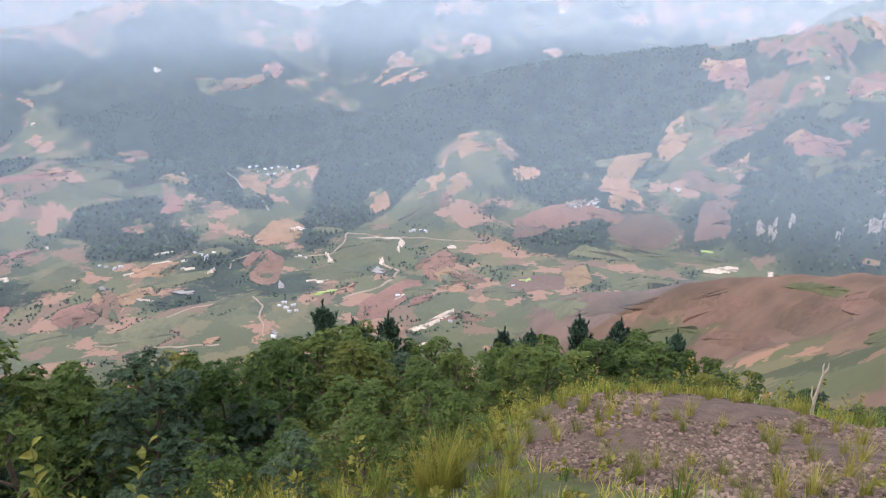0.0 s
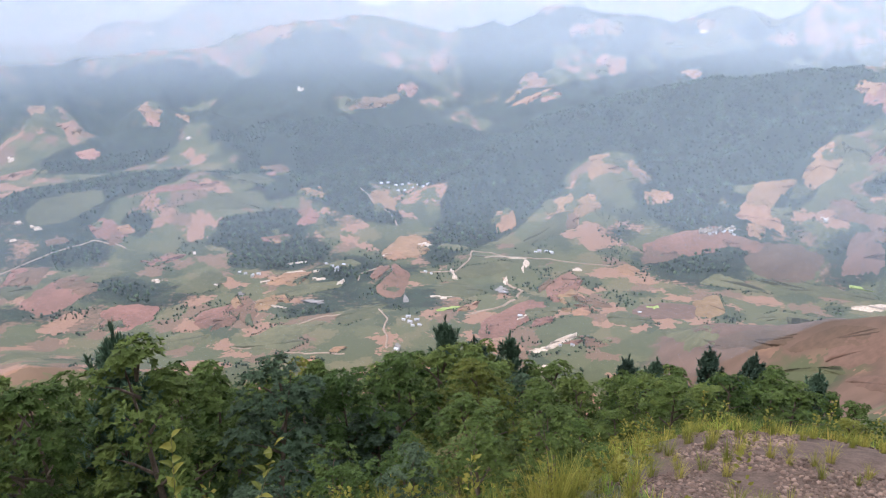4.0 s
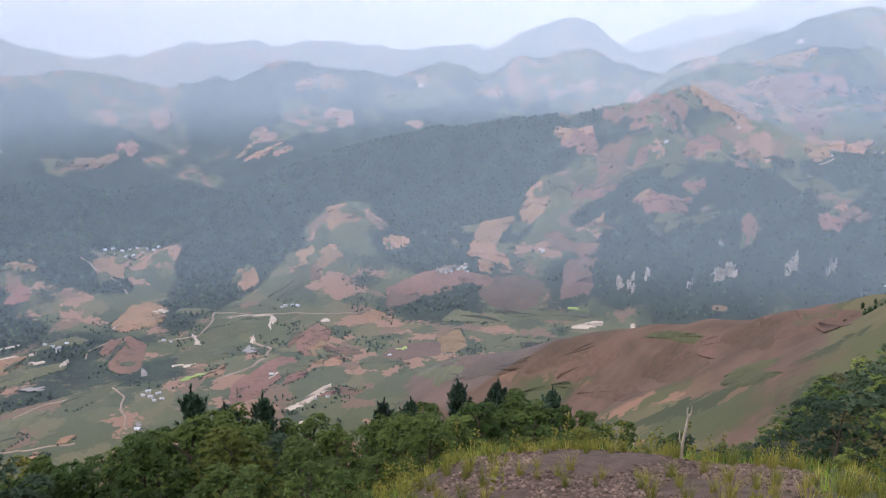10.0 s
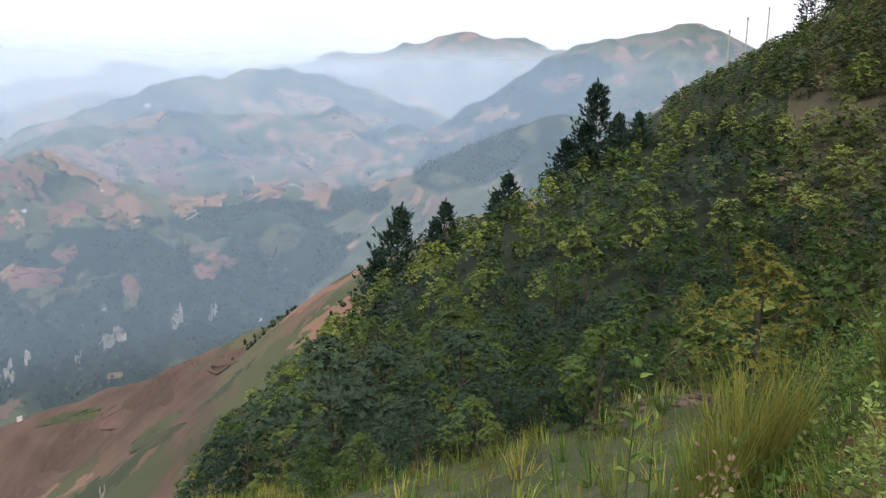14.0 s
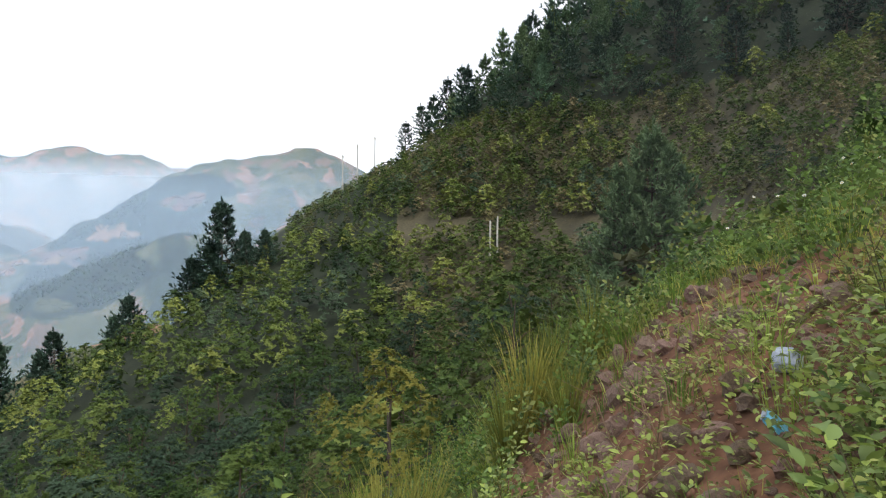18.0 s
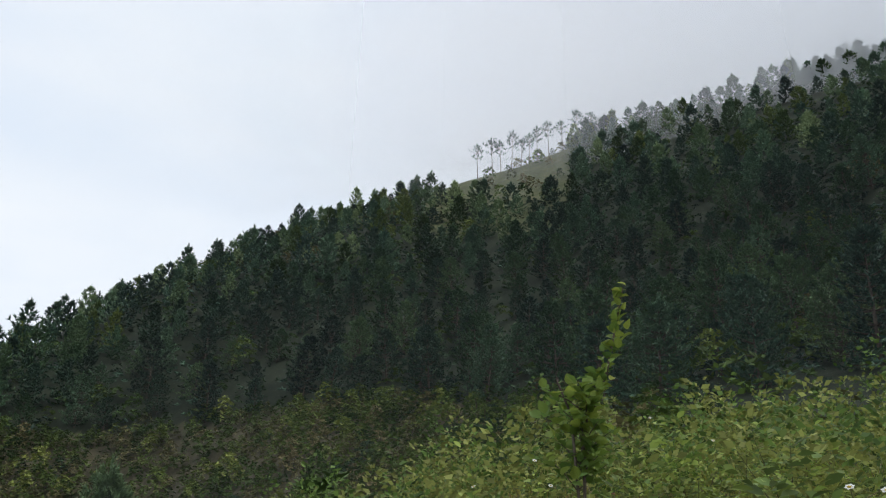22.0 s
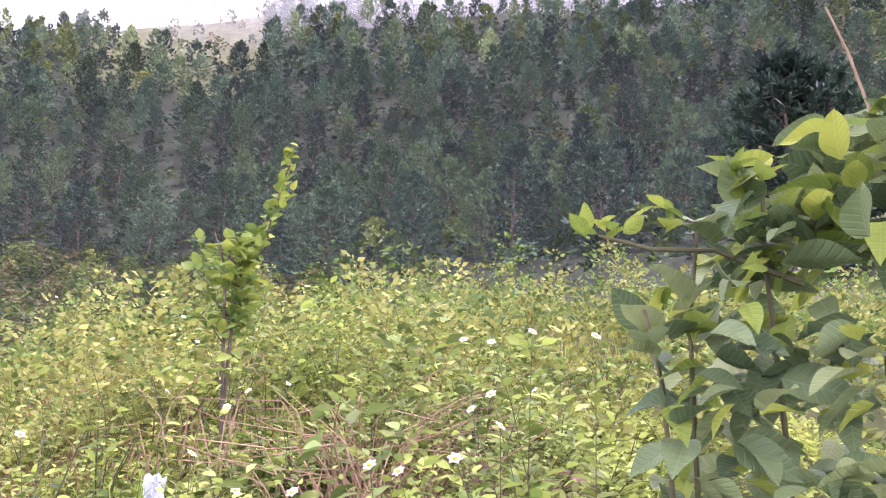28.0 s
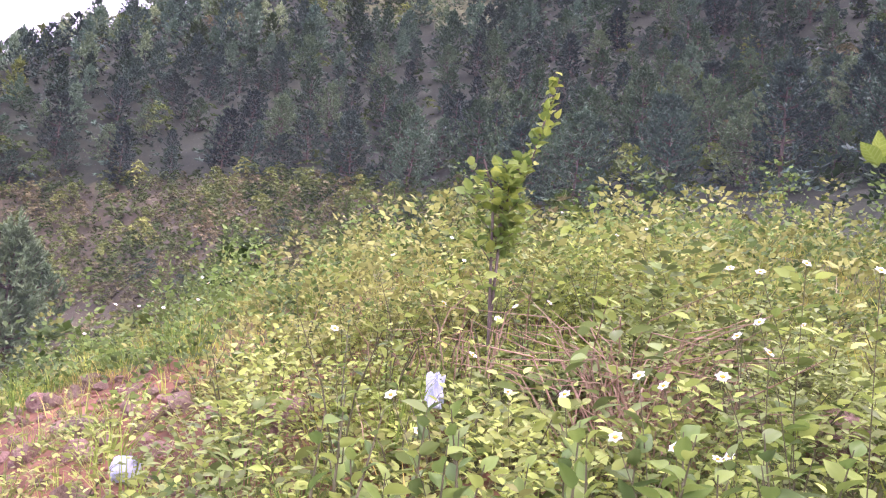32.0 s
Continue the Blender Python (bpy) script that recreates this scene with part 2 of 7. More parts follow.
def land_material():
    """Near hillside earth, valley grass, far woodland and painted tree shade in one sheet, mixed by what grows where.
    """
    m = mat("land_cover", (0.060, 0.050, 0.026), (0.13, 0.115, 0.055), 0.35, 12, 0.95, 0.5, 0.08, mid=(0.065, 0.08, 0.03))
    n, l = m.node_tree.nodes, m.node_tree.links
    b = n["Principled BSDF"]
    colour = b.inputs["Base Color"].links[0].from_socket
    co = n.new("ShaderNodeTexCoord")
    for key, dark, light, s1, s2 in (("valley", (0.052, 0.056, 0.036), (0.118, 0.102, 0.062), 0.008, 0.09), ("wood", (0.012, 0.021, 0.015), (0.030, 0.046, 0.028), 0.02, 0.11),
                                       # the understory tone is near black: canopy shade painted into the ground colour
                                       ("soil", (0.085, 0.042, 0.023), (0.23, 0.112, 0.062), 2.0, 14.0), ("gravel", (0.060, 0.042, 0.032), (0.135, 0.096, 0.074), 2.5, 22.0), ("tilled", (0.085, 0.060, 0.044), (0.145, 0.094, 0.069), 0.004, 0.03), ("understory_shade", (0.012, 0.018, 0.009), (0.028, 0.036, 0.018), 0.4, 4.0), ("scrubland", (0.042, 0.038, 0.022), (0.090, 0.078, 0.042), 0.25, 3.0)):
        att = n.new("ShaderNodeAttribute")
        att.attribute_name = key
        big, small = n.new("ShaderNodeTexNoise"), n.new("ShaderNodeTexNoise")
        for node, s in ((big, s1), (small, s2)):
            node.inputs["Scale"].default_value, node.inputs["Detail"].default_value = s, 5
            l.new(co.outputs["Object"], node.inputs["Vector"])
        both = n.new("ShaderNodeMath")
        both.operation = "MULTIPLY"
        l.new(big.outputs["Fac"], both.inputs[0])
        l.new(small.outputs["Fac"], both.inputs[1])
        ramp = n.new("ShaderNodeValToRGB")
        ramp.color_ramp.elements[0].position, ramp.color_ramp.elements[0].color = 0.14, (*dark, 1)
        ramp.color_ramp.elements[1].position, ramp.color_ramp.elements[1].color = 0.36, (*light, 1)
        l.new(both.outputs[0], ramp.inputs[0])
        cover = ramp.outputs["Color"]
        if key == "valley":
            warp = n.new("ShaderNodeVectorMath")
            warp.operation = "MULTIPLY_ADD"
            warp.inputs[1].default_value = (55, 55, 55)
            l.new(small.outputs["Color"], warp.inputs[0])
            l.new(co.outputs["Object"], warp.inputs[2])
            flat = n.new("ShaderNodeMapping")
            flat.inputs["Scale"].default_value = (1, 1, 0.0)
            l.new(warp.outputs[0], flat.inputs[0])
            plots = n.new("ShaderNodeTexVoronoi")
            plots.inputs["Scale"].default_value = 0.024
            l.new(flat.outputs[0], plots.inputs["Vector"])
            one = n.new("ShaderNodeSeparateColor")
            l.new(plots.outputs["Color"], one.inputs[0])
            crops = n.new("ShaderNodeValToRGB")
            crops.color_ramp.interpolation = "CONSTANT"
            shades = ((0.0, (0.075, 0.086, 0.043)), (0.18, (0.095, 0.102, 0.050)), (0.34, (0.052, 0.066, 0.036)), (0.48, (0.125, 0.115, 0.060)), (0.60, (0.160, 0.105, 0.070)), (0.76, (0.080, 0.092, 0.045)), (0.86, (0.26, 0.150, 0.100)))
            for k, (where, shade) in enumerate(shades):
                e = crops.color_ramp.elements[k] if k < 2 else crops.color_ramp.elements.new(where)
                e.position, e.color = where, (*shade, 1)
            l.new(one.outputs[0], crops.inputs[0])
            mixed = n.new("ShaderNodeMix")
            mixed.data_type = "RGBA"
            mixed.inputs["Factor"].default_value = 0.88
            l.new(cover, mixed.inputs["A"])
            l.new(crops.outputs["Color"], mixed.inputs["B"])
            cover = mixed.outputs["Result"]
        edge = n.new("ShaderNodeMath")
        edge.operation = "ADD"
        l.new(att.outputs["Fac"], edge.inputs[0])
        l.new(small.outputs["Fac"], edge.inputs[1])
        mr = n.new("ShaderNodeMapRange")
        mr.inputs["From Min"].default_value, mr.inputs["From Max"].default_value = 0.85, 1.1
        l.new(edge.outputs[0], mr.inputs["Value"])
        mx = n.new("ShaderNodeMix")
        mx.data_type = "RGBA"
        l.new(mr.outputs[0], mx.inputs["Factor"])
        l.new(colour, mx.inputs["A"])
        l.new(cover, mx.inputs["B"])
        colour = mx.outputs["Result"]
    l.new(colour, b.inputs["Base Color"])
    return m


M_LAND = land_material()


def water_material():
    m = mat("pond_water", (0.16, 0.15, 0.13), (0.24, 0.22, 0.20), 0.05, 6, 0.12, 0.02, 0.05, spec=0.5)
    return m


M_POND = water_material()
M_WALL = mat("whitewashed_wall", (0.42, 0.40, 0.37), (0.58, 0.56, 0.53), 0.5, 6, 0.9, 0.1, 0.02)
M_ROOF = mat("pale_sheet_roof", (0.28, 0.30, 0.33), (0.46, 0.47, 0.48), 0.4, 8, 0.6, 0.1, 0.02, spread=0.35)
M_DOOR = mat("dark_doorway", (0.05, 0.04, 0.035), (0.10, 0.08, 0.06), 1.0, 6, 0.8, 0.0)


def mist_material(name, share, z_low, z_high, top_low, top_high, colour, scale, ragged=1.6):
    """Sheet standing in for thin cloud and haze: lets most light through and scatters the rest; it thickens between
    z_low and z_high and thins out from top_low to top_high.
    """
    m = bpy.data.materials.new(name)
    m.use_nodes = True
    n, l = m.node_tree.nodes, m.node_tree.links
    n.clear()
    out = n.new("ShaderNodeOutputMaterial")
    clear, dif, tr = n.new("ShaderNodeBsdfTransparent"), n.new("ShaderNodeBsdfDiffuse"), n.new("ShaderNodeBsdfTranslucent")
    dif.inputs["Color"].default_value = tr.inputs["Color"].default_value = (*colour, 1)
    body, mix = n.new("ShaderNodeMixShader"), n.new("ShaderNodeMixShader")
    body.inputs[0].default_value = 0.15
    l.new(dif.outputs[0], body.inputs[1])
    l.new(tr.outputs[0], body.inputs[2])
    co, sep = n.new("ShaderNodeTexCoord"), n.new("ShaderNodeSeparateXYZ")
    l.new(co.outputs["Object"], sep.inputs[0])
    noise_node = n.new("ShaderNodeTexNoise")
    noise_node.inputs["Scale"].default_value, noise_node.inputs["Detail"].default_value = scale, 4
    l.new(co.outputs["Object"], noise_node.inputs["Vector"])
    wob = n.new("ShaderNodeMath")
    wob.operation = "MULTIPLY_ADD"
    wob.inputs[1].default_value = (z_high - z_low) * ragged
    l.new(noise_node.outputs["Fac"], wob.inputs[0])
    l.new(sep.outputs["Z"], wob.inputs[2])
    up, down = n.new("ShaderNodeMapRange"), n.new("ShaderNodeMapRange")
    up.interpolation_type = down.interpolation_type = "SMOOTHSTEP"
    shift = (z_high - z_low) * ragged / 2
    up.inputs["From Min"].default_value, up.inputs["From Max"].default_value = z_low + shift, z_high + shift
    down.inputs["From Min"].default_value, down.inputs["From Max"].default_value = top_low, top_high
    down.inputs["To Min"].default_value, down.inputs["To Max"].default_value = share, share * 0.03
    l.new(wob.outputs[0], up.inputs["Value"])
    l.new(sep.outputs["Z"], down.inputs["Value"])
    fac = n.new("ShaderNodeMath")
    fac.operation = "MULTIPLY"
    l.new(up.outputs[0], fac.inputs[0])
    l.new(down.outputs[0], fac.inputs[1])
    att, last = n.new("ShaderNodeAttribute"), n.new("ShaderNodeMath")
    att.attribute_name, last.operation = "thick", "MULTIPLY"
    l.new(fac.outputs[0], last.inputs[0])
    l.new(att.outputs["Fac"], last.inputs[1])
    l.new(last.outputs[0], mix.inputs[0])
    l.new(clear.outputs[0], mix.inputs[1])
    l.new(body.outputs[0], mix.inputs[2])
    l.new(mix.outputs[0], out.inputs["Surface"])
    return m

M_HERB = leafmat("herb_leaves", (0.102, 0.174, 0.032), (0.262, 0.345, 0.086), isle=0.5, trans=0.35, rough=0.45, spec=0.18)
M_HERB_DEEP = leafmat("deep_green_herb_leaves", (0.070, 0.125, 0.032), (0.175, 0.24, 0.075), isle=0.5, trans=0.3, rough=0.45, spec=0.18)
M_HERB_YELLOW = leafmat("yellowing_herb_leaves", (0.190, 0.212, 0.045), (0.40, 0.405, 0.125), isle=0.45, trans=0.35, rough=0.5, spec=0.18)
M_BIGLEAF = leafmat("grey_green_big_leaves", (0.080, 0.135, 0.055), (0.21, 0.275, 0.125), spread=0.5, isle=0.3, trans=0.28, rough=0.38, spec=0.18)
M_YOUNGLEAF = leafmat("young_yellow_green_leaves", (0.17, 0.25, 0.035), (0.30, 0.37, 0.075), isle=0.25, trans=0.4, rough=0.4, spec=0.18)


def veined(m, step):
    """Side veins on a leaf, from its own length (x) and breadth (y)."""
    n, l = m.node_tree.nodes, m.node_tree.links
    b = n["Principled BSDF"]
    co, sep = n.new("ShaderNodeTexCoord"), n.new("ShaderNodeSeparateXYZ")
    l.new(co.outputs["Object"], sep.inputs[0])
    ab, along, k, sine = (n.new("ShaderNodeMath") for _ in range(4))
    ab.operation, along.operation, k.operation, sine.operation = "ABSOLUTE", "MULTIPLY_ADD", "MULTIPLY", "SINE"
    l.new(sep.outputs["Y"], ab.inputs[0])
    l.new(ab.outputs[0], along.inputs[0])
    along.inputs[1].default_value = -0.75
    l.new(sep.outputs["X"], along.inputs[2])
    l.new(along.outputs[0], k.inputs[0])
    k.inputs[1].default_value = 6.283 / step
    l.new(k.outputs[0], sine.inputs[0])
    thin = n.new("ShaderNodeMapRange")
    thin.inputs["From Min"].default_value, thin.inputs["From Max"].default_value = 0.55, 1.0
    l.new(sine.outputs[0], thin.inputs["Value"])
    rib = n.new("ShaderNodeMapRange")
    rib.inputs["From Min"].default_value, rib.inputs["From Max"].default_value = 0.0013, 0.0004
    l.new(ab.outputs[0], rib.inputs["Value"])
    vein = n.new("ShaderNodeMath")
    vein.operation = "MAXIMUM"
    l.new(thin.outputs[0], vein.inputs[0])
    l.new(rib.outputs[0], vein.inputs[1])
    bump = n.new("ShaderNodeBump")
    bump.invert = True
    bump.inputs["Strength"].default_value, bump.inputs["Distance"].default_value = 0.8, 0.0012
    l.new(vein.outputs[0], bump.inputs["Height"])
    l.new(bump.outputs[0], b.inputs["Normal"])
    light = n.new("ShaderNodeMix")
    light.data_type = "RGBA"
    light.blend_type = "SCREEN"
    part_of = n.new("ShaderNodeMath")
    part_of.operation = "MULTIPLY"
    part_of.inputs[1].default_value = 0.22
    l.new(vein.outputs[0], part_of.inputs[0])
    l.new(part_of.outputs[0], light.inputs["Factor"])
    l.new(b.inputs["Base Color"].links[0].from_socket, light.inputs["A"])
    light.inputs["B"].default_value = (0.30, 0.34, 0.20, 1)
    l.new(light.outputs["Result"], b.inputs["Base Color"])


veined(M_BIGLEAF, 0.0088)
veined(M_YOUNGLEAF, 0.0088)
M_GRASS = leafmat("grass_blades", (0.105, 0.185, 0.028), (0.24, 0.34, 0.068), isle=0.35, trans=0.35)
M_GRASS_YELLOW = leafmat("yellow_grass_blades", (0.17, 0.18, 0.030), (0.36, 0.35, 0.085), isle=0.3, trans=0.35)
M_DRY = mat("dry_stems", (0.17, 0.105, 0.060), (0.36, 0.26, 0.165), 4.0, 6, 0.85, 0.2, 0.01, spread=0.2)
M_STRAW = mat("pale_straw", (0.30, 0.24, 0.15), (0.52, 0.44, 0.30), 4.0, 6, 0.85, 0.2, 0.01)
M_STEM = mat("green_brown_stem", (0.060, 0.060, 0.028), (0.13, 0.12, 0.06), 8.0, 6, 0.8, 0.2, 0.005)
M_STONE = mat("weathered_brown_stone", (0.10, 0.066, 0.048), (0.27, 0.185, 0.135), 5.0, 7, 0.9, 0.6, 0.02, spread=0.3)
M_GRAVEL = mat("grey_pink_gravel", (0.15, 0.108, 0.082), (0.37, 0.285, 0.22), 3.0, 7, 0.9, 0.5, 0.02, spread=0.3)
M_PETAL = mat("white_petals", (0.72, 0.72, 0.68), (0.84, 0.84, 0.80), 30.0, 4, 0.6, 0.0, trans=0.2)
M_FLOWER_EYE = mat("yellow_flower_centre", (0.50, 0.32, 0.03), (0.66, 0.46, 0.06), 60.0, 4, 0.8, 0.3, 0.002)
M_BLUE = mat("light_blue_wrapper", (0.10, 0.42, 0.62), (0.22, 0.58, 0.76), 18.0, 5, 0.35, 0.2, 0.004, spec=0.5)
M_PALEPLASTIC = mat("pale_blue_plastic", (0.24, 0.29, 0.36), (0.46, 0.49, 0.54), 26.0, 5, 0.35, 0.3, 0.004, spec=0.5)
M_BLACK = mat("black_band", (0.015, 0.015, 0.018), (0.03, 0.03, 0.035), 10.0, 5, 0.4, 0.1, 0.002)
M_CONCRETE = mat("pale_concrete_post", (0.42, 0.40, 0.36), (0.60, 0.57, 0.52), 2.0, 8, 0.9, 0.2, 0.01)


# ---------- landform ----------
def spot(az, d, el):
    """A place d metres off in the compass direction az, at the height that the slope el gives."""
    a = radians(az)
    return (d * math.sin(a), d * math.cos(a), 1.6 + d * math.tan(radians(el)))


AZ = np.concatenate([np.arange(-60, 186, 0.33), np.arange(186, 300, 3.0)])
RAD = np.concatenate([[0.0, 0.3], 0.6 * 1.026 ** np.arange(0, 285), 900 * 1.011 ** np.arange(0, 160)])
RAD = RAD[RAD < 4950]
KNOTS = np.array([0.0, 2.5, 6, 12, 20, 40, 70, 110, 170, 250, 400, 900, 5000])
LINES = []


def line(az, *z):
    LINES.append((az, (0.0,) + z))


# The slope on which the eye stands, along compass directions: heights at 2.5, 6, 12, 20 ... 900, 5000 m.
line(-100, -1.0, -2.6, -6, -11, -22, -36, -56, -90, -140, -240, -480, -600)
line(-60, -1.4, -3.7, -8, -14, -28, -46, -72, -115, -170, -290, -560, -700)
line(-30, -1.4, -3.7, -8, -14.5, -28, -45, -72, -118, -180, -300, -560, -700)
line(0, -1.4, -3.9, -7.6, -12.6, -26, -42, -68, -112, -175, -300, -560, -700)
line(14, -1.3, -3.6, -7.0, -9.7, -24, -42, -66, -110, -172, -300, -560, -700)
line(27, -1.2, -3.4, -6.7, -9.4, -23, -42, -64, -106, -165, -290, -560, -700)
line(36, -1.0, -3.0, -6.0, -9.4, -21, -37, -57, -98, -155, -270, -540, -700)
line(52, -0.8, -2.5, -5.0, -8.5, -17, -22, -27, -60, -105, -200, -480, -700)
line(62, -0.7, -2.3, -4.4, -7.5, -15, -19, -15.0, -40, -80, -160, -400, -700)
line(73, -0.5, -1.9, -3.4, -6.0, -13, -14, -7.0, 3, -15, -90, -350, -700)
line(81, -0.3, -1.3, -2.8, -5.5, -12, -12, -2, 15, 0, -60, -300, -600)
line(91, 0.2, -0.2, -1.7, -4.5, -9, -8, 2, 40, 42, 0, -200, -500)
line(103, 0.7, 1.3, 0.3, -2.0, -6, -3, 11, 60, 96, 70, -60, -300)
line(113, 1.0, 1.75, 1.3, 0.4, 0, 8, 27, 73, 125, 128, 60, -200)
line(125, 1.4, 2.15, 2.3, 2.2, 4, 14, 32, 79, 147, 165, 160, 0)
line(140, 1.5, 2.4, 2.9, 3.5, 8.5, 18, 38, 92, 168, 210, 260, 0)
line(155, 1.45, 2.6, 3.1, 4.0, 9, 20, 42, 97, 172, 240, 300, 0)
line(175, 1.2, 2.4, 3.2, 4.5, 9.5, 21, 43, 95, 160, 200, 220, 0)
line(200, 0.5, 1.4, 3.0, 5.0, 12, 24, 44, 90, 150, 250, 330, 0)
line(240, 0.0, 0.2, 1.0, 3.0, 8, 16, 32, 66, 110, 190, 200, -300)


def blur(a, k, axis, wrap):
    w = np.exp(-0.5 * (np.arange(-3 * k, 3 * k + 1) / max(k, 1e-6)) ** 2)
    w /= w.sum()
    pad = [(3 * k, 3 * k) if i == axis else (0, 0) for i in range(a.ndim)]
    p = np.pad(a, pad, mode="wrap" if wrap else "edge")
    return sum(wi * np.take(p, np.arange(i, i + a.shape[axis]), axis=axis) for i, wi in enumerate(w))


def vnoise(x, y, seed):
    """Smooth value noise between -1 and 1."""
    xi, yi = np.floor(x), np.floor(y)
    u, v = x - xi, y - yi
    u, v = u * u * (3 - 2 * u), v * v * (3 - 2 * v)

    def h(i, j):
        s = np.sin(i * 127.1 + j * 311.7 + seed * 74.7) * 43758.5453
        return 2 * (s - np.floor(s)) - 1
    return (h(xi, yi) * (1 - u) + h(xi + 1, yi) * u) * (1 - v) + (h(xi, yi + 1) * (1 - u) + h(xi + 1, yi + 1) * u) * v


def fbm(x, y, scale, octaves, seed):
    return sum(vnoise(x / scale * 2 ** o, y / scale * 2 ** o, seed + o) * 0.5 ** o for o in range(octaves))


RIDGES = []


def ridge(slope, sharp, *crest):
    """A mountain ridge: places along its crest (direction, distance, elevation), the slope of its sides and how round its crest is."""
    RIDGES.append((slope, sharp, [spot(*c) for c in crest]))


ridge(0.80, 25, (64, 480, -7.4), (61, 500, -8.6), (53, 560, -13.2), (44, 650, -17.2), (33, 800, -20.5), (21.8, 930, -22.5), (13.8, 1000, -24.1), (7.7, 1040, -26.6))
ridge(1.15, 22, (25.6, 1440, -14.6), (26.8, 1440, -13.6))
ridge(0.95, 22, (31.3, 1500, -13.9), (33.5, 1520, -12.4), (37.5, 1560, -11.2), (42, 1640, -10.5))
ridge(0.46, 30, (4.1, 1720, -12.6), (2.6, 1640, -14.8))
ridge(0.62, 40, (24, 2020, -5.6), (17.4, 2010, -6.0), (10.3, 1990, -7.1), (4.2, 1950, -8.3), (0.3, 1900, -9.4), (-7.3, 1750, -13.3), (-10.9, 1640, -16.3))
ridge(0.45, 60, (23.4, 2020, -5.6), (26.7, 2120, -4.1), (29.9, 2250, -3.2), (36, 2450, -1.9), (43, 2900, -0.6))
ridge(0.40, 60, (31, 2700, -3.9), (36.5, 2950, 0.0), (43, 3050, 1.5), (46, 3050, 1.6), (50.5, 3000, 0.7), (55.5, 2900, -1.4))
ridge(0.55, 50, (56, 2250, -5.4), (59.7, 2350, -2.0), (64.3, 2450, 0.6), (70.3, 2550, 4.4), (74.7, 2600, 5.0), (77.5, 2600, 3.2), (84, 2600, 2.0))
ridge(0.40, 70, (31, 4350, 0.9), (35, 4350, 1.9), (44, 4400, 1.6), (55.5, 4400, 4.0), (62, 4400, 4.4), (66, 4400, 3.2), (80, 4400, 3.0))
ridge(0.48, 60, (-23.2, 3700, 0.2), (-17.6, 3700, 0.0), (-12.7, 3700, -1.4), (-7.6, 3600, -0.3), (-3.2, 3550, 0.2), (-0.4, 3550, -0.9), (2.5, 3500, -0.2), (5.4, 3500, -0.7), (15.3, 3500, -0.6), (21.2, 3500, 0.7), (25, 3500, -1.0), (36, 3500, -1.1))
ridge(0.45, 60, (25, 4550, -1.0), (29.6, 4600, 0.9), (35.7, 4600, 1.3), (40, 4600, 0.5))
ridge(0.45, 60, (-50, 4500, 0.6), (-33, 4500, 0.1), (-28, 4500, 0.7), (-22.6, 4500, 0.4), (-15.7, 4500, -0.3), (-12, 4500, -1.2))
ridge(0.42, 50, (-50, 3050, -5.0), (-33.5, 3050, -4.2), (-26.7, 3050, -4.3), (-18.3, 3100, -2.4), (-12.7, 3200, -2.3), (-5, 3300, -3.5))
ridge(0.40, 35, (-50, 1880, -12.6), (-34.8, 1860, -12.5), (-30, 1840, -12.3), (-24, 1810, -12.6), (-20, 1780, -13.0), (-16.8, 1720, -13.8), (-14.4, 1620, -15.8), (-12.8, 1530, -18.1))
ridge(0.30, 30, (-40, 900, -24.5), (-30, 930, -27.0), (-22, 960, -27.8))


def build_heights():
    a, r = np.meshgrid(np.radians(AZ), RAD, indexing="ij")
    x, y = r * np.sin(a), r * np.cos(a)
    ls = sorted(LINES)
    az = np.array([q[0] for q in ls] + [ls[0][0] + 360])
    tab = np.array([np.interp(np.log1p(RAD), np.log1p(KNOTS), q[1]) for q in ls])
    tab = np.vstack([tab, tab[:1]])
    pos = np.where(AZ < az[0], AZ + 360, AZ)
    pos = np.where(pos > az[-1], pos - 360, pos)
    near = np.array([np.interp(pos, az, tab[:, j]) for j in range(len(RAD))]).T
    near = blur(near, 7, 0, False)
    near = blur(near, 5, 1, False)
    near += np.clip(r - 14, 0, 60) / 60 * 1.2 * fbm(x, y, 26, 3, 3) + np.clip(r - 150, 0, 300) / 300 * 9 * fbm(x, y, 160, 3, 5)
    near += 0.10 * np.clip(r, 0, 6) / 6 * fbm(x, y, 1.7, 3, 9)
    floor = -505 + 7 * fbm(x, y, 230, 3, 11) + np.clip(r - 1500, 0, 3000) * 0.02
    far = floor
    for slope, sharp, crest in RIDGES:
        best = np.full_like(x, -1e9)
        off = np.full_like(x, 1e9)
        for p, q in zip(crest[:-1], crest[1:]):
            dx, dy = q[0] - p[0], q[1] - p[1]
            t = np.clip(((x - p[0]) * dx + (y - p[1]) * dy) / (dx * dx + dy * dy + 1e-9), 0, 1)
            d = np.hypot(x - p[0] - t * dx, y - p[1] - t * dy)
            off = np.minimum(off, d)
            best = np.maximum(best, p[2] + t * (q[2] - p[2]) - slope * (np.sqrt(d * d + sharp * sharp) - sharp))
        relief = np.clip((best - floor) / 120, 0, 1)
        best = best + relief * ((0.55 if sharp >= 50 else 0.22) * sharp + 2) * fbm(x, y, 190, 5, 17) * (0.5 + slope)
        if sharp > 35:
            best = best - relief * np.clip(off / 160, 0.12, 1) * 74 * np.abs(fbm(x + 0.35 * y, y, 330, 5, 19))
        k = 10.0
        far = np.maximum(far, best) + k * 0.25 * np.clip(1 - np.abs(far - best) / k, 0, 1) ** 2
    k = 3.0
    return np.maximum(near, far) + k * 0.25 * np.clip(1 - np.abs(near - far) / k, 0, 1) ** 2


HEIGHT = build_heights()


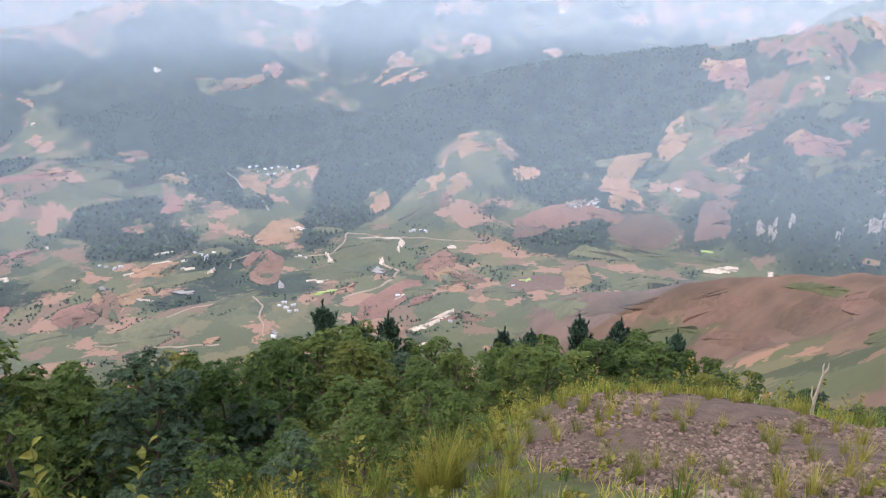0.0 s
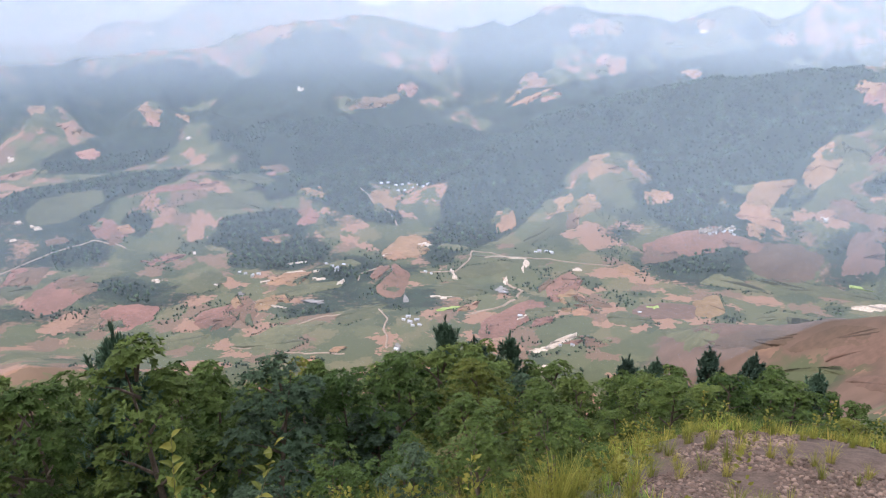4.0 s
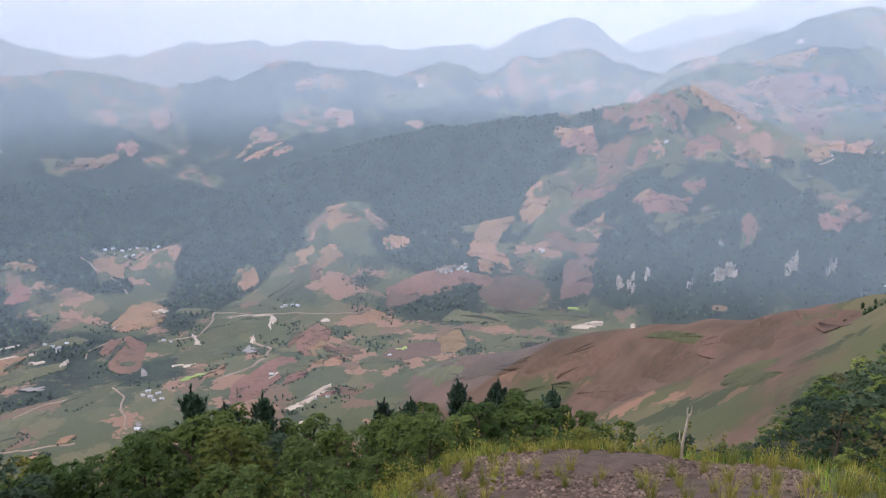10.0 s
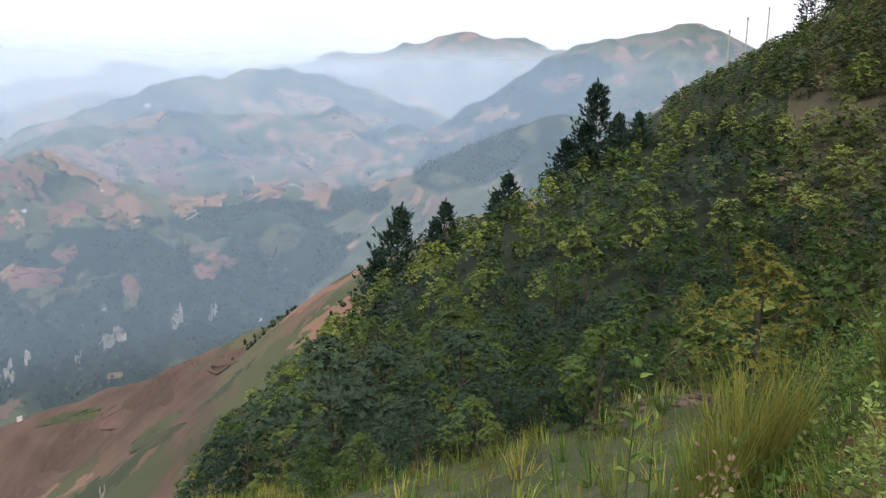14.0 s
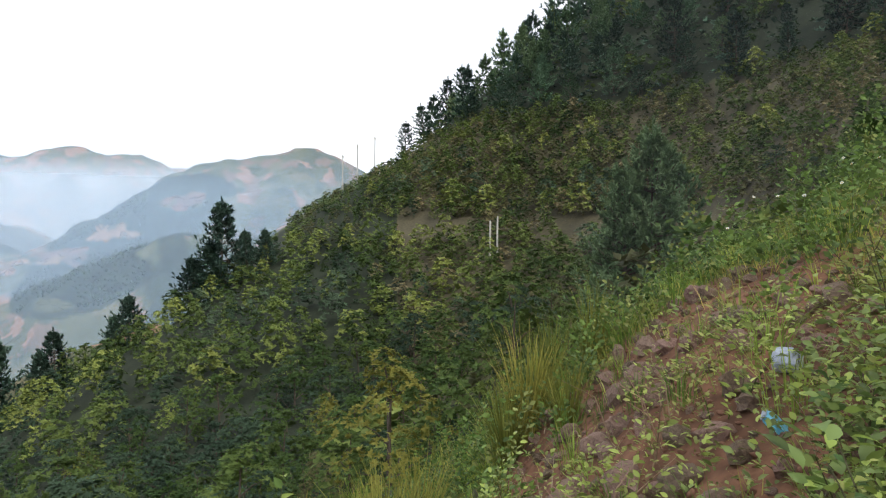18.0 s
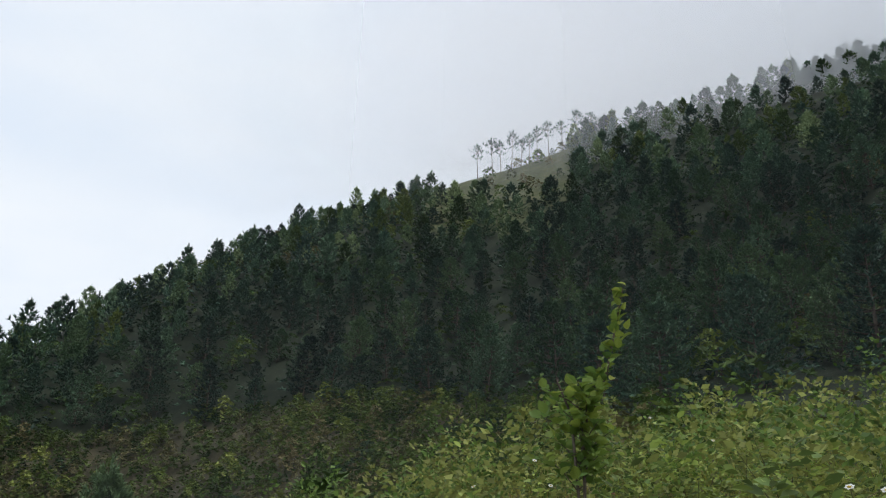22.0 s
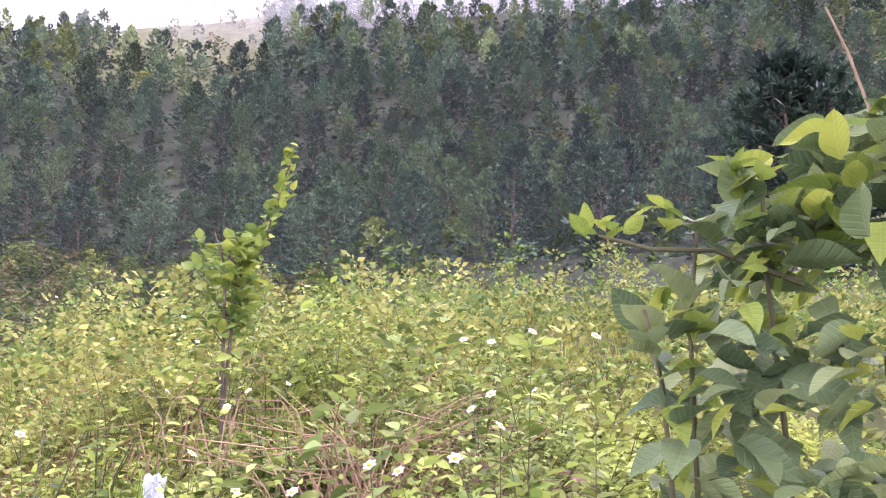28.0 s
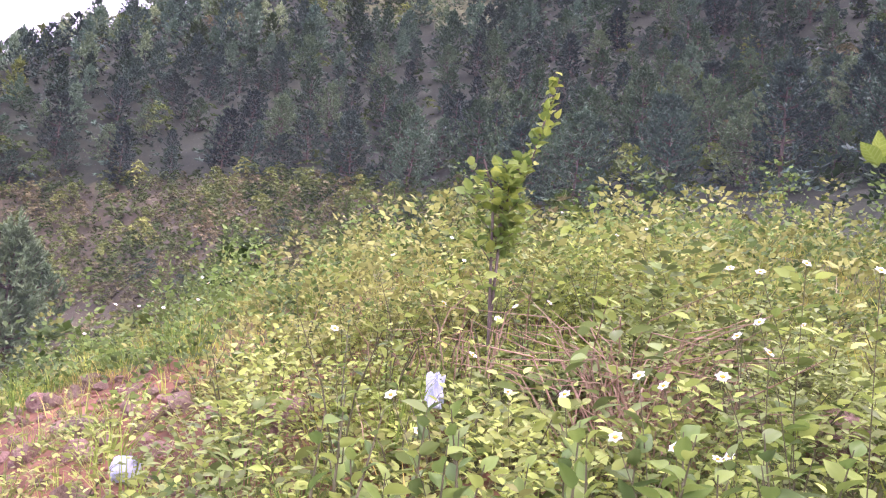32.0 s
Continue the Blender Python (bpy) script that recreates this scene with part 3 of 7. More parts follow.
def ground(x, y):
    """The height of the ground at places given as numbers or arrays."""
    x, y = np.asarray(x, float), np.asarray(y, float)
    az = np.degrees(np.arctan2(x, y))
    az = np.where(az < AZ[0], az + 360, az)
    r = np.hypot(x, y)
    i = np.clip(np.searchsorted(AZ, az) - 1, 0, len(AZ) - 1)
    i2 = (i + 1) % len(AZ)
    w = np.clip((az - AZ[i]) / np.where(i2 > i, AZ[i2] - AZ[i], 300 - AZ[i]), 0, 1)
    j = np.clip(np.searchsorted(RAD, r) - 1, 0, len(RAD) - 2)
    v = np.clip((r - RAD[j]) / (RAD[j + 1] - RAD[j]), 0, 1)
    z = (HEIGHT[i, j] * (1 - v) + HEIGHT[i, j + 1] * v) * (1 - w) + (HEIGHT[i2, j] * (1 - v) + HEIGHT[i2, j + 1] * v) * w
    return z if z.ndim else float(z)


def mesh_from(name, verts, faces, smooth=False, material=None):
    me = bpy.data.meshes.new(name)
    me.from_pydata(verts if isinstance(verts, list) else verts.tolist(), [], faces if isinstance(faces, list) else faces.tolist())
    if smooth:
        me.polygons.foreach_set("use_smooth", np.ones(len(me.polygons), bool))
    if material:
        me.materials.append(material)
    me.update()
    return me


# the pines' lower edge on the hill: direction and the elevation at which the eye sees it
WOOD_EDGE = ((70, 3.0), (81, 4.5), (88, 7.5), (100, 8.5), (112, 11.5), (121, 12.5), (133, 12.0), (142, 9.0), (150, 7.0), (185, 7.0))


def ground_sheet():
    na, nr = len(AZ), len(RAD)
    a, r = np.meshgrid(np.radians(AZ), RAD, indexing="ij")
    v = np.stack([r * np.sin(a), r * np.cos(a), HEIGHT], -1).reshape(-1, 3)
    i, j = np.meshgrid(np.arange(na), np.arange(1, nr - 1), indexing="ij")
    i2 = (i + 1) % na
    f = np.stack([i * nr + j, i * nr + j + 1, i2 * nr + j + 1, i2 * nr + j], -1).reshape(-1, 4)
    i0 = np.arange(na)
    tip = np.stack([i0 * nr, i0 * nr + 1, ((i0 + 1) % na) * nr + 1], -1)
    me = mesh_from("ground", v, f.tolist() + tip.tolist(), True, M_LAND)
    rr = np.hypot(v[:, 0], v[:, 1])
    wood = np.where(rr > 1150, np.clip(0.5 + 2.2 * woods(v[:, 0], v[:, 1], v[:, 2]), 0, 1), 0.0)
    azv = np.degrees(np.arctan2(v[:, 0], v[:, 1]))
    bank = np.clip(1 - ((azv - 101) / 20) ** 2 - ((rr - 3.2) / 2.6) ** 2, 0, 1) * 1.6
    verge = 0.55 * np.clip(1 - ((azv - 128) / 40) ** 2 - ((rr - 3.5) / 4) ** 2, 0, 1)
    cut = np.clip(1 - ((azv - 95) / 22) ** 2, 0, 1) * np.clip(1 - np.abs(np.degrees(np.arctan2(v[:, 2] - 1.6, rr)) + 1.0 - np.clip(azv - 95, 0, 30) * 0.12) / 1.9, 0, 1) * (rr > 45) * (rr < 170) * 0.95
    soil = np.clip(np.maximum(np.maximum(bank, verge), cut), 0, 1)
    mound = np.clip(1.5 - 1.5 * ((azv - 25) / 21) ** 2 - 1.5 * ((rr - 14) / 7.5) ** 2 + 0.35 * fbm(v[:, 0], v[:, 1], 3.0, 3, 41), 0, 1)
    gravel = np.maximum(mound, np.clip(1.2 - ((azv - 74) / 2.2) ** 2 - ((rr - 14.5) / 1.6) ** 2, 0, 1))
    elv = np.degrees(np.arctan2(v[:, 2] - 1.6, rr + 1e-6))
    edge_el = np.interp(azv, [q[0] for q in WOOD_EDGE], [q[1] for q in WOOD_EDGE])
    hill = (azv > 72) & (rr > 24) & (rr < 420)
    # ground under the trees, where the crowns' shade is put into the colour
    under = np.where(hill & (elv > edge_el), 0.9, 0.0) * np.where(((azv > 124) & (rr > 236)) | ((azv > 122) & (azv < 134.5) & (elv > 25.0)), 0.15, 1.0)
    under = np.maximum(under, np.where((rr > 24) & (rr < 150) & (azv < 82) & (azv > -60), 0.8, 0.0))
    scrub = np.where(hill & (elv <= edge_el) & (azv > 82), 0.85, 0.0)
    crest_az = np.interp(azv, [6, 8, 14, 22, 33, 44, 50], [1040, 1040, 1000, 930, 800, 650, 600])
    tilled = np.clip(1.1 - np.clip((crest_az - rr - 10) / 250, -9, 1) ** 2 * 0.6, 0, 1) * (rr < crest_az + 25) * (rr > 420) * np.clip((azv - 6) / 4, 0, 1) * np.clip((43.5 - azv) / 5, 0, 1) * np.clip(1.05 - 0.9 * np.abs(fbm(v[:, 0], v[:, 1], 260, 2, 51)), 0, 1)
    for key, val in (("wood", wood), ("valley", np.clip((rr - 250) / 150, 0, 1)), ("soil", soil), ("gravel", gravel), ("tilled", tilled), ("understory_shade", under), ("scrubland", scrub)):
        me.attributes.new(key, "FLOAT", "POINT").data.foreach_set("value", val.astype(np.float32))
    return tagged(new("ground", me), "green and brown mountain slopes falling to a farmed valley", "ground", kind="structure")


WOODED = []


def wooded(az, el, wide, high, tilt):
    """A wood on the far slopes: its direction and elevation from the eye, half its breadth and height in degrees, and its slant."""
    WOODED.append((az, el, wide, high, tilt))


wooded(4.4, -9.4, 14.0, 3.2, -14)
wooded(13.1, -11.8, 6.5, 4.7, 0)
wooded(19.4, -8.0, 2.5, 2.5, 0)
wooded(-3.8, -15.3, 7.2, 2.9, -38)
wooded(9.9, -15.6, 4.0, 2.1, 15)
wooded(26.2, -16.7, 2.5, 3.3, 0)
wooded(33.8, -16.3, 4.8, 2.9, -14)
wooded(36.3, -13.0, 3.8, 4.2, 10)
wooded(27.6, -11.6, 7.4, 1.0, -20)
wooded(35.9, -9.6, 3.1, 0.9, 8)
wooded(-12.8, -11.6, 9.9, 2.8, 0)
wooded(-20.9, -9.1, 5.3, 3.0, -10)
wooded(-14.5, -6.7, 6.6, 1.5, 10)
wooded(-3.8, -5.7, 3.7, 2.0, 0)
wooded(-14.8, -15.0, 2.3, 0.8, 25)
wooded(-21.5, -19.0, 3.8, 1.1, 0)
wooded(-21.7, -14.3, 2.7, 0.7, -8)
wooded(-34.7, -12.9, 6.7, 0.8, -4)
wooded(-23.1, -17.2, 3.8, 1.6, 0)
wooded(-15.9, -15.3, 3.9, 1.1, 25)
wooded(-15.6, -11.1, 10.1, 2.5, -8)
wooded(-28.0, -6.2, 5.6, 1.5, 0)
wooded(-31.3, -10.2, 5.1, 1.3, -8)
wooded(-31.4, -15.6, 1.0, 0.8, 0)
wooded(-17.9, -4.1, 4.0, 1.2, 0)
wooded(31.4, -10.5, 4.6, 1.7, -8)
wooded(39.2, -9.5, 6.5, 1.2, 0)
wooded(46.2, -9.2, 5.6, 1.5, 10)
wooded(36.4, -14.1, 7.0, 3.0, -10)
wooded(44.4, -12.2, 5.7, 3.0, -10)
wooded(59.8, -4.5, 4.3, 2.4, -20)
wooded(47.9, 0.1, 5.0, 1.7, 5)
wooded(63.8, -0.2, 5.9, 2.3, -20)
wooded(36.9, -0.6, 3.8, 1.2, 0)
wooded(51.3, -7.9, 2.5, 1.1, 0)


def woods(x, y, z):
    """Above zero where the far slopes are wooded."""
    az, d = np.degrees(np.arctan2(x, y)), np.hypot(x, y)
    el = np.degrees(np.arctan2(ground(x, y) - 1.6, d))
    w = 0.55 * fbm(x, y, 260, 4, 31) - 0.30 + 0.06 * np.clip((d - 2200) / 400, 0, 1)
    rag = 0.45 * fbm(x, y, 110, 4, 33)
    for a0, e0, ra, re, tilt in WOODED:
        c, q = math.cos(radians(tilt)), math.sin(radians(tilt))
        u, v = az - a0, e0 - el
        w = np.maximum(w, np.where(np.abs(u) < 20, 1.1 * (1 - ((u * c + v * q) / ra) ** 2 - ((v * c - u * q) / re) ** 2) + rag, -1))
    return w


ground_sheet()


# ---------- plant building ----------
def blades(rng, centre, direction, length, width, fold=0.15, facing=None):
    """Leaves: one four-cornered, slightly folded blade at each centre, pointing along direction."""
    n = len(centre)
    d = direction / (np.linalg.norm(direction, axis=1, keepdims=True) + 1e-9)
    side = np.cross(d, rng.normal(size=(n, 3)) if facing is None else facing)
    side /= np.linalg.norm(side, axis=1, keepdims=True) + 1e-9
    nor = np.cross(side, d)
    L, W = np.broadcast_to(length, n)[:, None], np.broadcast_to(width, n)[:, None]
    v = np.stack([centre, centre + d * L * 0.45 + side * W * 0.5 + nor * fold * W, centre + d * L, centre + d * L * 0.45 - side * W * 0.5 + nor * fold * W], 1)
    return v.reshape(-1, 3), np.arange(4 * n).reshape(-1, 4)


def tubes(paths, sides=5):
    """Tapered round stems along paths of (place, radius)."""
    vs, fs, o = [], [], 0
    for path in paths:
        pts = np.array([p for p, _ in path], float)
        rad = [r for _, r in path]
        for k, p in enumerate(pts):
            d = pts[min(k + 1, len(pts) - 1)] - pts[max(k - 1, 0)]
            d /= np.linalg.norm(d) + 1e-9
            u = np.cross(d, (0.31, 0.95, 0.05))
            u /= np.linalg.norm(u) + 1e-9
            w = np.cross(d, u)
            t = np.arange(sides) * 2 * np.pi / sides
            vs.append(p + rad[k] * (np.cos(t)[:, None] * u + np.sin(t)[:, None] * w))
        for k in range(len(pts) - 1):
            for s in range(sides):
                fs.append((o + k * sides + s, o + k * sides + (s + 1) % sides, o + (k + 1) * sides + (s + 1) % sides, o + (k + 1) * sides + s))
        o += len(pts) * sides
    return np.concatenate(vs), np.array(fs)


def part(name, geo, material, parent, label="", smooth=False):
    me = geo if isinstance(geo, bpy.types.Mesh) else mesh_from(name, geo[0], geo[1], smooth, material)
    ob = new(name, me)
    ob.parent = parent
    if label:
        ob["label"] = label
    return ob


def clump_leaves(rng, clumps, radius, per, length, width, up=0.5):
    n = len(clumps) * per
    off = rng.normal(size=(n, 3)) + (0, 0, 0.35)
    off /= np.linalg.norm(off, axis=1, keepdims=True)
    rad = np.repeat(np.broadcast_to(radius, len(clumps)), per)[:, None]
    c = np.repeat(clumps, per, 0) + off * rad * (0.72 + 0.28 * rng.random((n, 1))) * (1, 1, 0.8)
    face = off + rng.normal(size=(n, 3)) * 0.22
    d = np.cross(face, rng.normal(size=(n, 3))) + off * 0.25 - (0, 0, 0.25)
    s = 0.7 + 0.6 * rng.random(n)
    return blades(rng, c - d * 0.1, d, length * s, width * s, 0.15, face)


def sprays(rng, lobes, radius, tufts, leaves, length, width):
    """Rosettes of leaves at the twig ends, on the upper and outer side of each lobe of a crown."""
    n = len(lobes) * tufts
    away = lobes * (1, 1, 0)
    away = away / (np.linalg.norm(away, axis=1, keepdims=True) + 0.3)
    nor = rng.normal(size=(n, 3)) + np.repeat(away, tufts, 0) * 0.6 + (0, 0, 1.0)
    nor /= np.linalg.norm(nor, axis=1, keepdims=True)
    rad = np.repeat(np.broadcast_to(radius, len(lobes)), tufts)[:, None]
    tip = np.repeat(lobes, tufts, 0) + nor * rad * (0.7 + 0.4 * rng.random((n, 1))) * (1, 1, 0.75)
    axis = nor + (0, 0, 1.1)
    axis /= np.linalg.norm(axis, axis=1, keepdims=True)
    u = np.cross(axis, (0.83, 0.55, 0.11))
    u /= np.linalg.norm(u, axis=1, keepdims=True)
    v = np.cross(axis, u)
    t = (np.arange(leaves) * 6.283 / leaves)[None] + rng.random((n, 1)) * 6.283 + rng.normal(size=(n, leaves)) * 0.3
    d = np.cos(t)[..., None] * u[:, None] + np.sin(t)[..., None] * v[:, None] + axis[:, None] * (0.25 + 0.5 * rng.random((n, leaves, 1))) - np.array((0, 0, 0.15))
    s = 0.65 + 0.6 * rng.random(n * leaves)
    return blades(rng, np.repeat(tip, leaves, 0), d.reshape(-1, 3), length * s, width * s, 0.12, np.repeat(axis, leaves, 0) + rng.normal(size=(n * leaves, 3)) * 0.2)


def broadleaf_geo(seed, h=6.0, spread=1.5, clumps=34, tufts=10, leaves=8, leaf=0.26, base=0.18, point=0.7):
    """A leafy tree: trunk and limbs, and the leaves of its crown in lobes with gaps between them."""
    rng = np.random.default_rng(seed)
    cs, limbs = [], []
    for k in range(clumps):
        f = (k + 0.5) / clumps
        z = h * (base + (0.97 - base) * f)
        prof = spread * (1 - f ** (1 / point)) ** 0.6 * min(1, 0.55 + 2.2 * f)
        a = k * 2.4 + rng.normal() * 0.5
        r = prof * (0.45 + 0.7 * rng.random())
        cs.append((r * math.cos(a), r * math.sin(a), z + rng.normal() * 0.04 * h))
    cs = np.array(cs)
    rad = spread * (0.36 - 0.12 * (cs[:, 2] / h)) * (0.65 + 0.7 * rng.random(len(cs)))
    bend = rng.normal(size=2) * 0.03 * h
    trunk = [((bend[0] * t * t, bend[1] * t * t, h * t * 0.93 - 0.3 * (t == 0)), 0.020 * h * (1 - t) + 0.012) for t in (0, 0.2, 0.45, 0.7, 1.0)]
    limbs.append(trunk)
    for k in range(0, clumps, 2):
        p = cs[k]
        z0 = max(0.25, p[2] - 0.35 * math.hypot(p[0], p[1]) - 0.3)
        limbs.append([((0, 0, z0), 0.008 * h), (p * (0.55, 0.55, 0) + (0, 0, (z0 + p[2]) / 2 + 0.1), 0.005 * h), (p, 0.006)])
    return tubes(limbs, 5), sprays(rng, cs, rad, tufts, leaves, leaf, leaf * 0.48)


def pine_geo(seed, h=8.0, spread=1.7, whorls=13, arms=6, tufts=4, needles=11, needle=0.42, bare=0.12, cone=1.7, fat=0.24):
    """A pine: straight trunk, whorls of branches that turn up at their ends, and brushes of needles along them."""
    rng = np.random.default_rng(seed)
    limbs = [[((rng.normal() * 0.03, rng.normal() * 0.03, h * t - 0.4 * (t == 0)), 0.017 * h * (1 - t) + 0.01) for t in (0, 0.35, 0.7, 1.0)]]
    tips, dirs = [], []
    for w in range(whorls):
        f = (w + rng.random() * 0.6) / whorls
        z = h * (bare + (0.95 - bare) * f)
        reach = spread * (1 - f ** cone) ** 0.85 * min(1, 0.65 + 1.6 * f) * (0.62 + 0.6 * rng.random()) + 0.2
        for k in range(arms):
            a = 2 * math.pi * k / arms + rng.random() * 1.2
            ln = reach * (0.55 + 0.6 * rng.random())
            rise = 0.12 + 0.45 * f + rng.normal() * 0.1
            mid = np.array((0.6 * ln * math.cos(a), 0.6 * ln * math.sin(a), z + 0.6 * ln * rise * 0.7))
            end = np.array((ln * math.cos(a), ln * math.sin(a), z + ln * rise * 1.25))
            limbs.append([((0, 0, z), 0.004 * h), (mid, 0.0025 * h), (end, 0.008)])
            for q in range(tufts):
                t = 1.0 - 0.62 * q / tufts
                p = mid + (end - mid) * (t - 0.6) / 0.4 if t > 0.6 else np.array((0, 0, z)) * (1 - t / 0.6) + mid * t / 0.6
                tips.append(p + rng.normal(size=3) * 0.10 * (q > 0))
                lift = 1.0 if q == 0 else 0.45
                dirs.append((math.cos(a) * 0.75, math.sin(a) * 0.75, lift))
    for q in range(6):
        tips.append(np.array((0, 0, h * (0.88 + 0.12 * q / 5))))
        dirs.append((0, 0, 1.6))
    tips, dirs = np.repeat(np.array(tips), needles, 0), np.repeat(np.array(dirs), needles, 0)
    d = dirs + rng.normal(size=dirs.shape) * 0.6
    out = tips * (1, 1, 0) / (np.linalg.norm(tips[:, :2], axis=1, keepdims=True) + 0.3)
    face = out * 0.6 + (0, 0, 1.0) + rng.normal(size=d.shape) * 0.25
    return tubes(limbs, 4), blades(rng, tips - d * 0.08, d, needle * (0.7 + 0.6 * rng.random(len(d))), needle * fat, 0.05, face)


def tree(name, geo, leaf, label, category, group):
    base = new(name)
    part("trunk", geo[0], M_BARK, base)
    part("crown", geo[1], leaf, base)
    return tagged(base, label, category, group)


def put(ob, x, y, s, rng, sink=0.12, tilt=3.0):
    m = pose(x, y, ground(x, y) - sink, rng.normal() * tilt, rng.normal() * tilt, rng.random() * 360) @ Matrix.Diagonal((s, s, s * (0.9 + 0.2 * rng.random()), 1))
    return copy_thing(ob, m)


def scatter(rng, az0, az1, d0, d1, gap, tries, keep=None):
    """Places spread over a stretch of ground, no two nearer than gap."""
    az = az0 + (az1 - az0) * rng.random(tries)
    d = np.sqrt(d0 * d0 + (d1 * d1 - d0 * d0) * rng.random(tries))
    x, y = d * np.sin(np.radians(az)), d * np.cos(np.radians(az))
    g = np.zeros(tries) + (gap(d) if callable(gap) else gap)
    if keep:
        ok = keep(az, d, x, y)
        x, y, g = x[ok], y[ok], g[ok]
    got, grid = [], {}
    cell = float(g.max()) if len(g) else 1.0
    for u, v, w in zip(x.tolist(), y.tolist(), g.tolist()):
        i, j = int(u // cell), int(v // cell)
        w *= w
        if any((u - p) ** 2 + (v - q) ** 2 < w for a in (i - 1, i, i + 1) for b in (j - 1, j, j + 1) for p, q in grid.get((a, b), ())):
            continue
        grid.setdefault((i, j), []).append((u, v))
        got.append((u, v))
    return got


def merged(name, places, geos, material, label, category, rng, smin, smax):
    """Many plants that nobody could count, in one mesh for each leaf colour."""
    mats = material if isinstance(material, (list, tuple)) else [material]
    places = np.array(places)
    which = rng.integers(len(mats), size=len(places))
    for k, m in enumerate(mats):
        vs, fs, tone, o = [], [], [], 0
        own = places[which == k]
        if not len(own):
            continue
        zs = ground(own[:, 0], own[:, 1]) - 0.2
        for (x, y), z in zip(own.tolist(), zs.tolist()):
            v, f = geos[rng.integers(len(geos))]
            a, s = rng.random() * 6.283, smin + (smax - smin) * rng.random()
            c, q = math.cos(a) * s, math.sin(a) * s
            vs.append(np.stack([v[:, 0] * c - v[:, 1] * q + x, v[:, 0] * q + v[:, 1] * c + y, v[:, 2] * s * (0.85 + 0.3 * rng.random()) + z], 1))
            fs.append(f + o)
            tone.append(np.full(len(v), (rng.random() - 0.45) * 1.25, np.float32))
            o += len(v)
        me = fast_mesh(name, np.concatenate(vs), np.concatenate(fs), m)
        me.attributes.new("tone", "FLOAT", "POINT").data.foreach_set("value", np.concatenate(tone))
        tagged(new(name, me), label, category, kind="stuff")


def fast_mesh(name, v, f, material):
    me = bpy.data.meshes.new(name)
    me.vertices.add(len(v))
    me.vertices.foreach_set("co", v.astype(np.float32).ravel())
    k = f.shape[1]
    me.loops.add(f.size)
    me.loops.foreach_set("vertex_index", f.astype(np.int32).ravel())
    me.polygons.add(len(f))
    me.polygons.foreach_set("loop_start", np.arange(0, f.size, k, dtype=np.int32))
    me.materials.append(material)
    me.update(calc_edges=True)
    return me


# ---------- trees on the slope below ----------
RNG = np.random.default_rng(7)


def stock(obs):
    """Take the patterns from which copies were made out of the scene again."""
    for ob in obs:
        for o in (*ob.children_recursive, ob):
            bpy.data.objects.remove(o)


broad = [tree("broadleaf_tree", broadleaf_geo(s, 6.0, w, 30, 30, 8, lf * 0.85, base=0.06, point=p), m, lab, "tree", "trees on the slope")
         for s, w, lf, p, m, lab in (
    (11, 2.0, 0.20, 0.75, M_LEAF, "dense green broadleaf tree on the steep slope"),
    (12, 1.8, 0.19, 0.9, M_LEAF, "dense green broadleaf tree on the steep slope"),
    (13, 1.9, 0.21, 0.7, M_LEAF_BLUE, "dark blue-green broadleaf tree on the steep slope"),
    (14, 2.1, 0.19, 0.8, M_LEAF_YELLOW, "yellow-green broadleaf tree on the steep slope"))]
bushes = [tree("bush", broadleaf_geo(s, 3.4, w, 17, 26, 8, lf * 0.74, base=0.08, point=p), m, lab, "bush", "bushes on the slope")
          for s, w, lf, p, m, lab in (
    (15, 1.9, 0.20, 1.2, M_LEAF, "rounded green bush on the slope"),
    (16, 1.6, 0.19, 1.0, M_LEAF_FRESH, "rounded fresh green bush on the slope"),
    (17, 1.8, 0.20, 1.1, M_LEAF_BLUE, "rounded dark blue-green bush on the slope"),
    (18, 1.7, 0.17, 1.0, M_LEAF_YELLOW, "yellowing bush on the slope"),
    (19, 1.6, 0.17, 0.9, M_LEAF_BROWN, "half-dry brownish bush on the slope"))]
spire = tree("pine_tree", pine_geo(24, 7.2, 3.2, 17, 8, 5, 13, 0.44, bare=0.03, cone=1.0, fat=0.24), M_NEEDLE_DARK, "dark conical pine tree on the spur", "tree", "pines on the spur")
pines = [tree("pine_tree", pine_geo(s, 8.8, w * 1.15, 12, 9, 5, 12, 0.46, bare=0.04, cone=1.0, fat=0.24), m, lab, "tree", "pines on the hillside")
         for s, w, m, lab in (
    (21, 3.1, M_NEEDLE, "young green pine tree on the hillside"),
    (22, 2.8, M_NEEDLE_DARK, "dark slender pine tree on the hillside"),
    (23, 3.3, M_NEEDLE_LIGHT, "bushy green pine tree on the hillside"))]


def pick(rng, weights):
    return int(np.searchsorted(np.cumsum(weights), rng.random() * sum(weights)))


def at(az, d):
    return d * math.sin(radians(az)), d * math.cos(radians(az))


def slope_el(x, y):
    """The elevation, in degrees, at which the eye sees the ground there."""
    return np.degrees(np.arctan2(ground(x, y) - 1.6, np.hypot(x, y)))


def pine_ground(az, d, x, y):
    return slope_el(x, y) > np.interp(az, [q[0] for q in WOOD_EDGE], [q[1] for q in WOOD_EDGE])


def front_ok(az, d, x, y):
    return ~((az > 4) & (az < 42) & (d < 25)) & ~((az > -7) & (az <= 4) & (d < 16))


def bald(az, d, x, y):
    """The grassy knob below the crest, where no trees stand."""
    e = slope_el(x, y)
    return (az > 122) & (az < 134.5) & (e > 26.8 + np.abs(az - 128.5) * 0.15) & (d > 150)


